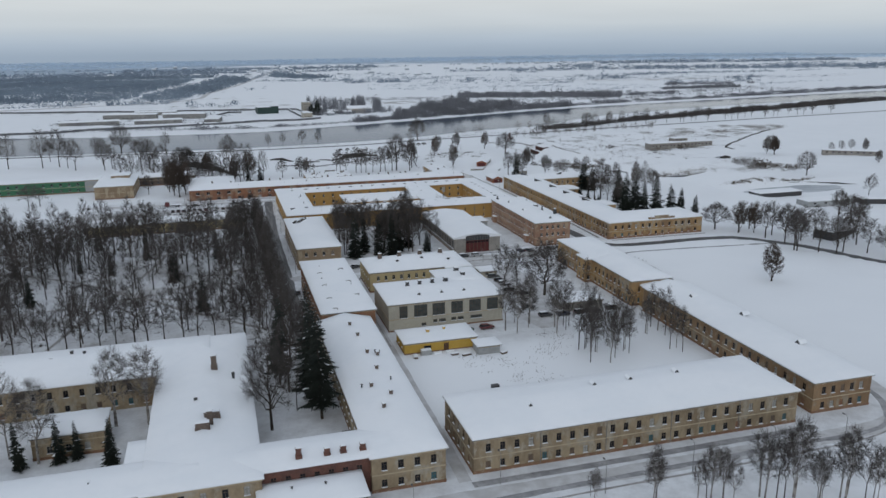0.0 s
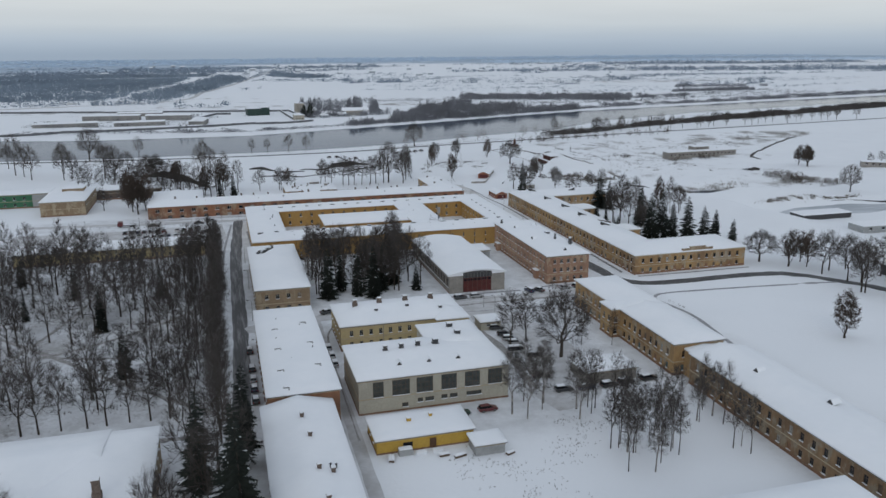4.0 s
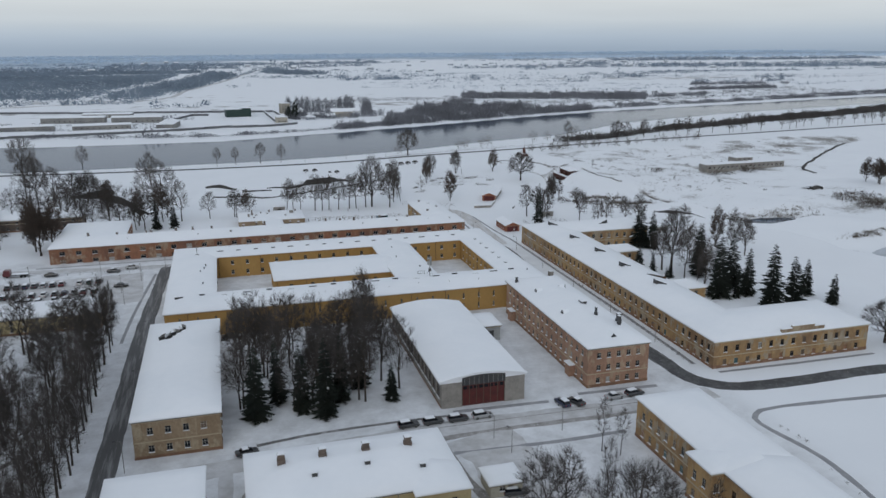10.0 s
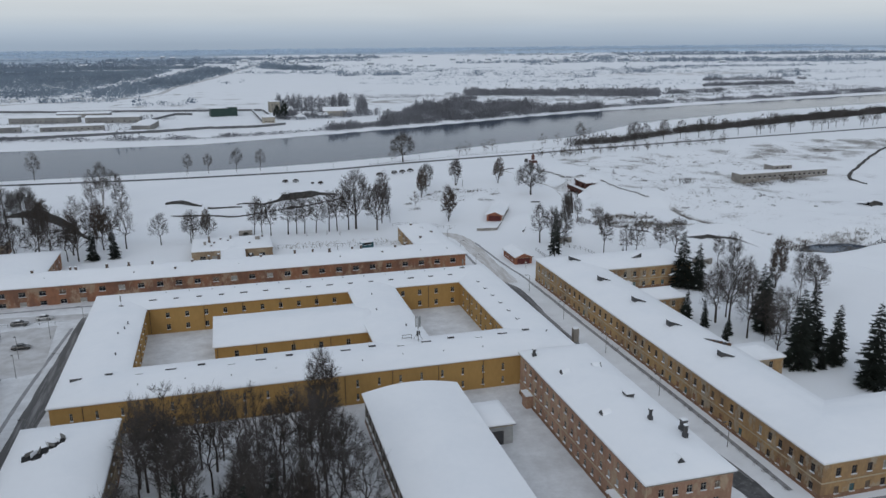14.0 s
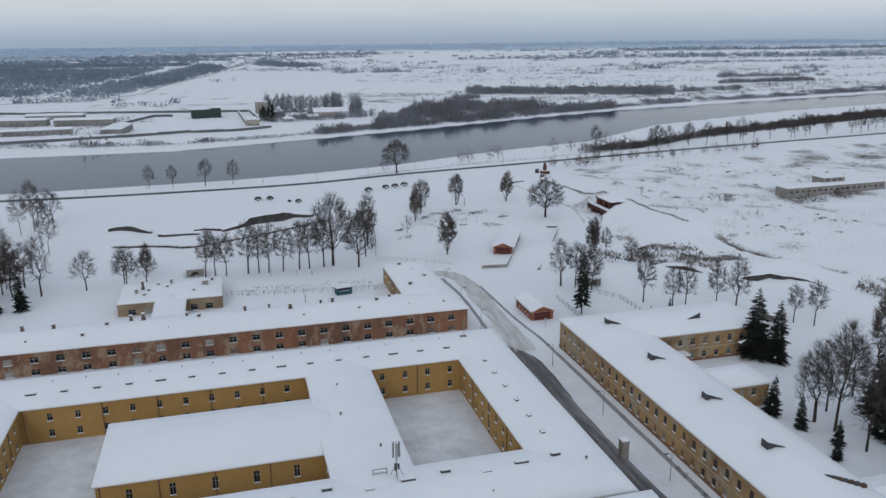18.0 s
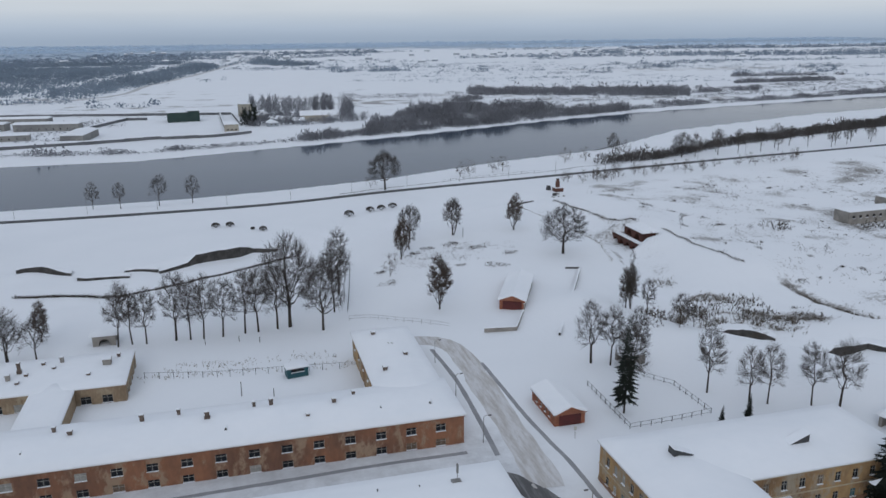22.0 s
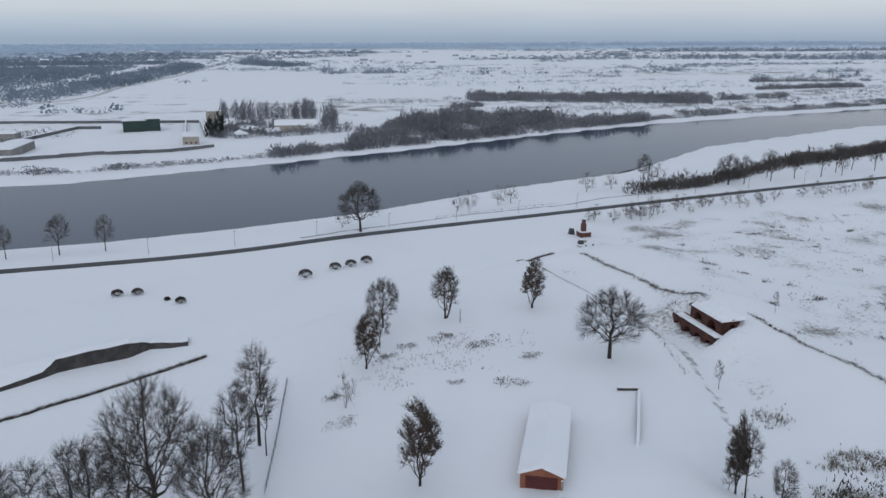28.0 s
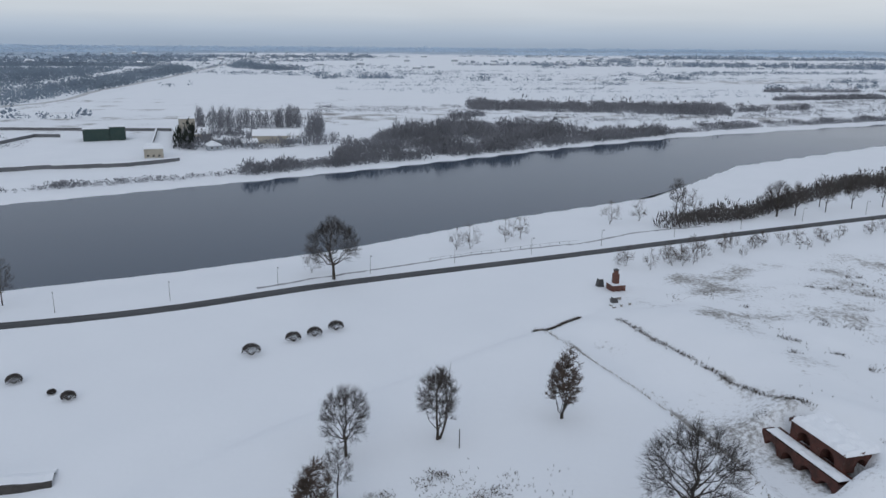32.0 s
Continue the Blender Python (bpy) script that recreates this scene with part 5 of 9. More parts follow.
# mustard complex round two courts
C = thing("barracks", (0, 0, 0), "renovated mustard-yellow barracks round two snowy courts", "building", "barracks ranges")
CE = 7.1
CW = ((1.0, 2.5), (4.3, 5.8))
SL = ((0.9, 2.4), (3.9, 5.6))
cb = ((6.75, 0.3),)
wing(C, 28.0, 349.4, 139.0, 364.6, CE, M_MUSTARD, {"s": rows_of(111, 23, 0.55, SL, 1.5), "n": [h for h in rows_of(111, 30, 1.0, CW, 0.8) if 4 < h[0] < 8 or 32 < h[0] < 42 or 45.5 < h[0] < 66]}, 0, cb, mull=1, pipes={"s": tuple(6 + 10.3 * k for k in range(11))}, band_mat=M_MUSTARD, pipe_mat=M_DARKFRAME)
wing(C, 28.0, 364.6, 41.3, 404.3, CE, M_MUSTARD, {"e": rows_of(39.7, 10, 1.0, CW), "w": rows_of(39.7, 10, 1.0, CW)}, 0, None, pipes={"e": (8, 20, 32)}, pipe_mat=M_DARKFRAME)
wing(C, 28.0, 404.3, 139.0, 418.2, CE, M_MUSTARD, {"s": [h for h in rows_of(111, 22, 1.0, CW, 1.5) if 14 < h[0] < 66 or 80 < h[0] < 98], "n": rows_of(111, 26, 1.0, CW), "w": rows_of(13.9, 3, 1.0, CW)}, 0, cb, pipes={"s": (14.2, 28, 38, 48, 58, 90), "n": (20, 50, 80)}, band_mat=M_MUSTARD, pipe_mat=M_DARKFRAME)
wing(C, 95.0, 364.6, 107.6, 404.3, CE, M_MUSTARD, {"e": rows_of(39.7, 9, 1.0, CW), "w": [h for h in rows_of(39.7, 9, 1.0, CW) if h[0] > 30 or h[0] < 8]}, 0, None)
wing(C, 127.4, 364.6, 139.0, 404.3, CE, M_MUSTARD, {"w": rows_of(39.7, 9, 1.0, CW)}, 0, None, pipes={"w": (10, 20, 30)}, pipe_mat=M_DARKFRAME)
wing(C, 58.8, 374.2, 95.0, 394.6, 6.4, M_MUSTARD, {"s": rows_of(36.2, 5, 1.0, ((3.0, 5.2),)), "w": (), "n": rows_of(36.2, 5, 1.0, ((3.0, 5.2),))}, 0, None, pipes={"s": (0.6, 9.5, 18.2, 27)}, pipe_mat=M_DARKFRAME)
hip_roof(C, 28.0, 349.4, 139.0, 364.6, CE, 1.3)
hip_roof(C, 28.0, 404.3, 139.0, 418.2, CE, 1.3, dz=0.006)
hip_roof(C, 28.0, 349.4, 41.3, 418.2, CE, 1.3, dz=0.012)
hip_roof(C, 127.4, 349.4, 139.0, 418.2, CE, 1.2, dz=0.018)
hip_roof(C, 95.0, 355.0, 107.6, 412.0, CE, 1.25, dz=0.024)
hip_roof(C, 58.8, 374.2, 97.0, 394.6, 6.4, 1.5, hips=(True, False), dz=0.03)
for k in range(17):
    x = 31.5 + 6.2 * k
    hatch(C, x, 359.6 + 1.2 * math.sin(k * 2.1), 8.35, 1.5 if k % 3 else 2.2, 0.8, 0.28)
for k in range(15):
    hatch(C, 43.0 + 5.9 * k, 408.4, 8.2, 1.3 if k % 4 else 1.9, 0.7, 0.28)
for k in range(6):
    hatch(C, 131.5, 368.0 + 6.3 * k, 8.3, 1.1, 0.7, 0.28, math.pi / 2)
for k in range(14):
    vent(C, 46 + 6.1 * k, 413.2 + 0.6 * math.sin(k * 1.7), 8.1, 0.07, 0.55)
for k in range(9):
    vent(C, 44 + 9.2 * k, 353.6 + 0.5 * math.sin(k * 2.3), 8.0, 0.07, 0.45)
for x, y in ((37.8, 371.5), (38.0, 388), (36.9, 384.5), (38.4, 391.5), (99, 384), (103.8, 371), (100.0, 396), (135, 358)):
    vent(C, x, y, 8.1, 0.14, 0.6)
bm = bmesh.new()
tube(bm, (104.5, 361.5, 7.8), (104.5, 361.5, 14.2), 0.11, 0.08, 8)
mast = part("antenna_mast", bm, M_PIPE, C, "grey steel antenna mast on the roof ridge")
for k in range(3):
    a = k * math.tau / 3 + 0.4
    px, py = 104.5 + 0.55 * math.cos(a), 361.5 + 0.55 * math.sin(a)
    part("antenna_panel", boxes((-0.2, -0.09, 11.4, 0.2, 0.09, 14.0)), M_GREYWALL, mast, "", (px, py, 0), a + math.pi / 2)
    bm = bmesh.new()
    for z in (11.7, 13.6):
        tube(bm, (104.5, 361.5, z), (px, py, z), 0.04, 0.04, 5)
    part("bracket", bm, M_PIPE, mast)
    bm = bmesh.new()
    tube(bm, (104.5 + 1.3 * math.cos(a), 361.5 + 1.3 * math.sin(a), 7.9), (104.5, 361.5, 10.4), 0.05, 0.04, 5)
    part("stay", bm, M_PIPE, mast)
part("radio_unit", boxes((104.1, 361.1, 9.4, 104.38, 361.35, 10.6), (104.62, 361.1, 9.6, 104.9, 361.35, 10.5)), M_METAL, mast)
for x, y in ((35.5, 404.5), (131.0, 413)):
    bm = boxes((x - 0.9, y - 0.4, 8.2, x + 0.5, y + 0.4, 8.75))
    tube(bm, (x, y, 7.9), (x, y, 11.5), 0.07, 0.05, 6)
    box(bm, x - 0.14, y - 0.14, 9.9, x + 0.14, y + 0.14, 11.3)
    part("antenna_mast", bm, M_PIPE, C)
bm = boxes((100.8, 362.0, 8.0, 100.9, 362.1, 9.6), (103.0, 362.0, 8.0, 103.1, 362.1, 9.6), (100.8, 362.0, 9.5, 103.1, 362.1, 9.6), (100.8, 362.0, 8.8, 103.1, 362.1, 8.9))
part("cable_rack", bm, M_PIPE, C)

# long ochre range with two side wings
L = thing("barracks", (0, 0, 0), "long ochre two-storey barracks with two side wings", "building", "barracks ranges")
LE = 7.0
LR = ((0.7, 2.2), (4.0, 5.7))
lb = ((-0.2, 1.0), (3.05, 0.2), (6.6, 0.35))
wing(L, 157.6, 292.2, 203.0, 311.0, LE, M_OCHRE, {"s": rows_of(45.4, 13, 1.05, LR), "w": rows_of(18.8, 6, 1.05, LR, 1.0), "n": [h for h in rows_of(45.4, 12, 1.05, LR) if h[0] < 28]}, 0, lb, dark=True)
wing(L, 157.6, 311.0, 173.6, 403.6, LE, M_OCHRE, {"w": rows_of(92.6, 28, 1.05, LR)}, 0, lb, dark=True)
wing(L, 157.6, 403.6, 203.4, 420.0, LE, M_OCHRE, {"w": rows_of(16.4, 5, 1.05, LR), "s": [h for h in rows_of(45.8, 13, 1.05, LR) if h[0] > 17], "n": rows_of(45.8, 13, 1.05, LR)}, 0, lb)
hip_roof(L, 157.6, 292.2, 203.0, 311.0, LE, 1.9)
hip_roof(L, 157.6, 403.6, 203.4, 420.0, LE, 1.7, dz=0.006)
hip_roof(L, 157.6, 292.2, 173.6, 420.0, LE, 1.7, dz=0.012)
att = part("attic_wall", boxes((176.5, 292.0, 6.9, 189.0, 292.7, 8.3), (179.5, 291.95, 8.3, 186.0, 292.7, 8.9)), M_TAN, L, "worn stepped attic wall above the eave")
part("snow_cap", boxes((176.4, 291.9, 8.303, 179.4, 292.8, 8.5), (186.1, 291.9, 8.303, 189.1, 292.8, 8.5), (179.4, 291.9, 8.903, 186.1, 292.8, 9.1)), M_SNOW, att)
for x, y in ((166.2, 410.5), (165.6, 389.5), (166.0, 370.4), (165.5, 352.4), (166.2, 332.7)):
    shed_dormer(L, x - 1.4, y, 8.75, 0.0)
shed_dormer(L, 188.5, 409.4, 8.5, math.pi)
for k in range(6):
    part("torn_roof", boxes((-0.9 + 0.1 * k, -0.35, -0.4, 0.9 - 0.1 * k, 0.35, 0.16)), M_METAL if k % 2 == 0 else M_DOOR, L, "dark torn roof edge", (168.6 + 0.75 * k, 342.6 - 0.55 * k, 8.45 - 0.08 * k), -0.6 + 0.15 * k)
for x0, y0, x1, y1 in ((173.6, 379.8, 186.4, 388.4), (173.6, 336.2, 184.6, 344.6)):
    wing(L, x0, y0, x1, y1, 5.0, M_OCHRE, {"s": rows_of(x1 - x0, 3, 1.0, ((2.6, 4.2),), 2.0), "e": rows_of(8.5, 3, 1.0, ((2.6, 4.2),), 0.8)}, 0, ((4.6, 0.3),))
    hip_roof(L, x0 - 1.5, y0, x1, y1, 5.0, 1.4, hips=(False, True), along="x", dz=0.0)
po = part("porch", boxes((177.5, 401.2, 0, 181.5, 403.6, 2.6)), M_OCHRE, L)
part("snow_cap", boxes((177.2, 401.0, 2.603, 181.8, 403.6, 2.95)), M_SNOW, po)

# red range
B = thing("barracks", (0, 0, 0), "long worn red-plaster two-storey barracks range", "building", "barracks ranges")
BB, BE = -0.6, 5.7
BR = ((0.7, 2.1), (3.6, 5.1))
wing(B, -16.2, 437.6, 139.4, 452.4, BE, M_BRICKRED, {"s": rows_of(155.6, 28, 1.85, BR), "w": rows_of(14.8, 4, 1.15, BR), "n": rows_of(142, 30, 1.15, BR)}, BB, ((-0.2, 0.7), (5.9, 0.35)), band_mat=M_BRICKRED)
wing(B, 126.0, 452.4, 138.6, 482.0, BE, M_OCHRE, {"w": rows_of(29.6, 5, 1.1, BR, 1.0), "n": rows_of(12.6, 3, 1.1, BR)}, BB)
wing(B, -16.0, 452.4, 8.0, 478.0, BE, M_BRICKRED, {"e": rows_of(25.6, 5, 1.1, BR), "w": rows_of(25.6, 6, 1.1, BR)}, BB)
hip_roof(B, -16.2, 437.6, 139.4, 452.4, BE, 1.9)
hip_roof(B, 126.0, 444.0, 138.6, 482.0, BE, 1.5, dz=0.006)
hip_roof(B, -16.0, 440.0, 8.0, 478.0, BE, 2.6, dz=0.012)
for k, x in enumerate((-4, 6, 18, 27, 40, 52, 60, 73, 84, 95, 106, 117)):
    chimney(B, x, 446.2 + 1.5 * math.sin(k * 3.3), 7.6, 0.7, 0.55, 1.0 + 0.5 * (k % 3 == 0), M_CHIM)
for x, y in ((10, 441.5), (35, 441), (66, 441.5), (98, 441), (125, 441.5), (134, 441)):
    dormer(B, x, y, 6.9, 0, 0.9, 0.5, 1.3)
for x, y in ((129, 458), (132.5, 470), (130, 477), (134.5, 464)):
    chimney(B, x, y, 7.0, 0.8, 0.8, 0.6, M_CHIM)

AN = thing("annex", (0, 0, 0), "tan flat-roofed annex with parapet and snow", "building", "annexes")
wing(AN, 50.6, 472.6, 78.2, 490.6, 3.5, M_TAN, {"e": rows_of(18, 5, 1.6, ((0.7, 2.4),)), "s": [h for h in rows_of(27.6, 6, 2.0, ((0.7, 2.4),)) if not 9 < h[0] < 18]}, -0.6, ((3.6, 0.5),), band_mat=M_TAN)
wing(AN, 60.4, 452.4, 68.6, 472.6, 3.3, M_TAN, {}, -0.6)
hip_roof(AN, 50.6, 472.6, 78.2, 490.6, 3.5, 0.4, over=0.1)
hip_roof(AN, 60.4, 452.0, 68.6, 476.0, 3.3, 0.4, over=0.1, hips=(False, False))
for x, y, h in ((56.5, 483.0, 2.6), (58.2, 481, 0.8), (60.4, 486.5, 0.7), (63, 483.5, 0.7), (57.2, 477.6, 0.6), (70.5, 478.4, 0.6), (75.4, 487.0, 0.9)):
    chimney(AN, x, y, 3.9, 0.6, 0.6, h, M_CHIM)
for x, y, h in ((16, 449, 0.8), (33, 448, 1.4), (47, 441.5, 0.5), (57, 448.5, 1.3), (70, 447.6, 1.1), (90, 449, 0.9), (103, 448.2, 1.0), (112, 442, 0.4), (121, 448, 0.8)):
    chimney(B, x, y, 7.2, 0.55, 0.5, h, M_CHIM)
for x, y, w in ((73.5, 483.5, 1.6), (55, 480, 0.8), (64, 487, 0.7)):
    chimney(AN, x, y, 4.1, w, w, 1.2, M_CONCRETE)

# neighbours to the west
GR = simple_range("green panel block with snowy flat roof", -150.0, 484.6, -74.5, 497.0, 7.0, M_GREEN, {"s": 16}, ((1.0, 2.5), (4.2, 5.8)), 1.3, 0.7, name="apartment_block", group="western blocks")
GR2 = simple_range("pale grey stair block with snowy roof", -74.5, 484.2, -66.2, 497.0, 7.2, M_GREYWALL, {}, (), 1.0, 0.4, name="stair_block", group="western blocks")
OR = simple_range("tan brick hall with snowy stepped roof", -66.2, 458.2, -46.2, 497.0, 7.0, M_TAN, {"e": 6}, ((4.2, 5.8),), 1.4, 0.8, name="hall", group="western blocks")
part("roof_lantern", boxes((-60, 482, 7.6, -50, 492, 9.2)), M_TAN, OR)
hip_roof(OR, -60, 482, -50, 492, 9.2, 0.4, over=0.3)
BW = simple_range("dark brick range behind bare trees", -46.0, 496.0, -14.0, 507.0, 5.0, M_CHIM, {"s": 8}, ((0.8, 2.2), (3.4, 4.8)), 1.1, 1.6, name="barracks")
PN = simple_range("cream two-storey house with snowy roof beside the car park", -58.0, 364.4, 10.0, 378.0, 4.6, M_CREAM, {"s": 20, "e": 4}, ((0.8, 2.2), (2.9, 4.1)), 0.9, 1.4, name="office_building", group="offices")

# two brick sheds
SB = simple_range("red brick shed with low snowy gable roof", 157.6, 438.6, 163.8, 450.2, 2.6, M_SHEDBRICK, {"w": 4}, ((0.8, 1.8),), 0.7, 1.2, hips=(False, False), name="brick_shed", group="brick sheds", band=())
SA = thing("brick_shed", (176.7, 510.5, z_at(176.7, 510.5)), "red brick shed with snowy gable roof and plank doors", "shed", "brick sheds", rz=radians(-26.5))
wing(SA, -3.4, -11.5, 3.4, 11.5, 2.5, M_SHEDBRICK, {"e": rows_of(23, 5, 0.8, ((0.8, 1.8),))}, 0)
hip_roof(SA, -3.4, -11.5, 3.4, 11.5, 2.5, 1.3, hips=(False, False))
for bo, x0, x1, y0 in ((SA, -3.35, 3.35, -11.55), (SB, 157.65, 163.75, 438.55)):
    for yy in (y0,):
        bm = bmesh.new()
        xm = (x0 + x1) / 2
        fr = [bm.verts.new(p) for p in ((x0 - 0.2, yy - 0.46, 2.45), (x1 + 0.2, yy - 0.46, 2.45), (xm, yy - 0.46, 3.85))]
        bk = [bm.verts.new(q.co + Vector((0, 0.34, 0))) for q in fr]
        bm.faces.new(fr)
        bm.faces.new(bk[::-1])
        for i in range(3):
            j = (i + 1) % 3
            bm.faces.new((fr[j], fr[i], bk[i], bk[j]))
        part("gable", bm, M_SHEDBRICK, bo)
    part("door", boxes((x0 + 0.8, y0 - 0.05, 0, x1 - 0.8, y0 + 0.03, 2.2)), M_REDGATE, bo, "faded red plank doors")

# ---- trees ----
def branch_tree(seed, h, spread, trunk_r, fork=0.25, squat=0.42, n1=9, n2=60, n3=420, twiglets=3, bark=None, twig_mat=None, seeds=0.0, droop=0.0, fine=1.0, rise=0.5, core=0.45, stems=1, tw=0.65, vee=0.12):
    """Meshes of a leafless tree: limbs reach from the trunk to points spread through an egg-shaped,
    uneven crown, boughs from the limbs, and fine twigs from the boughs."""
    rng = random.Random(seed)
    jit = np.random.RandomState(seed)
    bt, bc = bmesh.new(), bmesh.new()
    cz, rz_ = h * (1 - squat), h * squat
    lobes = [(Vector((rng.uniform(-1, 1), rng.uniform(-1, 1), rng.uniform(-1, 1))).normalized(), rng.uniform(-0.28, 0.16)) for _ in range(9)]
    kk = h / 17 * fine

    def crown(d, r):
        """The point at the fraction r of the way from the crown's middle to its outline."""
        f = 1.0 + sum(a * max(0.0, d.dot(v)) ** 4 for v, a in lobes)
        w = 1.0 - 0.12 * max(0.0, d.z) ** 2
        return Vector((d.x * spread * w, d.y * spread * w, d.z * rz_)) * (r * f) + Vector((0, 0, cz))

    def some_dir(low=-0.75):
        z = rng.uniform(low, 1.0)
        a = rng.uniform(0, math.tau)
        q = math.sqrt(1 - z * z)
        return Vector((q * math.cos(a), q * math.sin(a), z))

    def bough(p, q, r0, r1, sides, n, sag):
        """A crooked limb from p to q; returns points along it."""
        pts = [p]
        ln_ = (q - p).length
        for k in range(1, n + 1):
            t = k / n
            m = p.lerp(q, t) + Vector((0, 0, -sag * ln_ * math.sin(math.pi * t)))
            if k < n:
                m += Vector((rng.uniform(-1, 1), rng.uniform(-1, 1), rng.uniform(-1, 1))) * ln_ * 0.06
            tube(bt, pts[-1], m, r0 + (r1 - r0) * (k - 1) / n, r0 + (r1 - r0) * t, sides, False)
            pts.append(m)
        return pts

    def spots(pts, lo, per):
        out = []
        for a, b in zip(pts, pts[1:]):
            out += [a.lerp(b, (j + 0.5) / per) for j in range(per)]
        return out[int(lo * len(out)):]

    def nearest(q, pool):
        d = pool - np.array(q) + jit.normal(0, 0.35 * kk, pool.shape)
        dist = np.sqrt((d * d).sum(1)) + 0.9 * np.maximum(0, d[:, 2] + 0.1 * kk)
        return Vector(pool[int(dist.argmin())])

    def sliver(p, v, w):
        s = v.orthogonal().normalized()
        s.rotate(Matrix.Rotation(rng.uniform(0, 3.1), 3, v.normalized()))
        bc.faces.new((bc.verts.new(p - s * w), bc.verts.new(p + s * w), bc.verts.new(p + v)))

    pool1 = []
    for st in range(stems):
        a = rng.uniform(0, math.tau)
        foot = Vector((0.25 * st * math.cos(a), 0.25 * st * math.sin(a), -0.4))
        lean = Vector((math.cos(a), math.sin(a), 0)) * (vee * spread * st)
        tr = trunk_r * (1 - 0.2 * st)
        top_ = Vector((rng.uniform(-0.05, 0.05) * h, rng.uniform(-0.05, 0.05) * h, h * 0.93)) + lean
        mid = Vector((0, 0, h * fork)) + lean * 0.5
        tube(bt, foot, mid, tr * 1.12, tr * 0.8, 7, False)
        lead = bough(mid, top_, tr * 0.78, 0.02, 5, 5, 0.0)
        ls = spots(lead, 0.0, 4)
        pool1 += ls[3:]
        for i in range(n1 // stems):
            g = (i + 0.5) / (n1 // stems)
            z = -0.55 + 1.35 * g
            an = i * 2.4 + rng.uniform(-0.5, 0.5) + st
            q = math.sqrt(max(0.05, 1 - z * z))
            end = crown(Vector((q * math.cos(an), q * math.sin(an), z)).normalized(), rng.uniform(0.62, 0.85)) + lean * 0.4
            zs = min(h * fork * rng.uniform(0.85, 1.1) + g * g * 0.35 * h, end.z - 0.04 * h)
            start = min([mid] + ls, key=lambda v: abs(v.z - zs))
            limb = bough(start, end, tr * (0.46 - 0.24 * g), 0.025 * kk, 4, 4, 0.16 * rise)
            pool1 += spots(limb, 0.2, 3)
    arr = np.array([tuple(v) for v in pool1])
    pool2 = []
    for _ in range(n2):
        q = crown(some_dir(), rng.uniform(0.4, 0.93) ** 0.8)
        p = nearest(q, arr)
        pool2 += spots(bough(p, q, 0.042 * kk + 0.01, 0.012 * kk, 3, 1, 0.10 * rise), 0.2, 6)
    arr = np.array([tuple(v) for v in pool2])
    for _ in range(n3):
        q = crown(some_dir(), core + (1.03 - core) * rng.random() ** 0.6) - Vector((0, 0, droop * rng.uniform(0, 1.5)))
        p = nearest(q, arr)
        v = q - p
        v = v * 0.55 + (q - Vector((0, 0, h * fork * 1.2))).normalized() * min(v.length, 2.2 * kk) * 0.6
        if v.length > 2.6 * kk:
            v = v * (2.6 * kk / v.length)
        sliver(p, v, 0.030 * kk * tw + 0.005)
        for _ in range(twiglets):
            u = (v.normalized() + Vector((rng.uniform(-1, 1), rng.uniform(-1, 1), rng.uniform(-0.6, 0.9) - droop)) * 0.55).normalized()
            sliver(p + v * rng.uniform(0.15, 0.95), u * kk * rng.uniform(0.6, 1.5), 0.022 * kk * tw + 0.004)
        if seeds and rng.random() < seeds:
            c = p + v * rng.uniform(0.4, 1.0)
            g = rng.uniform(0.12, 0.26)
            vs = [bc.verts.new(c + Vector((rng.uniform(-g, g), rng.uniform(-g, g), rng.uniform(-g, g)))) for _ in range(4)]
            bc.faces.new((vs[0], vs[1], vs[2]))
            bc.faces.new((vs[0], vs[2], vs[3]))
    mt, mc = mesh_from("trunk", bt), mesh_from("crown", bc)
    mt.materials.append(bark or M_BARK)
    mc.materials.append(twig_mat or M_TWIG)
    return mt, mc


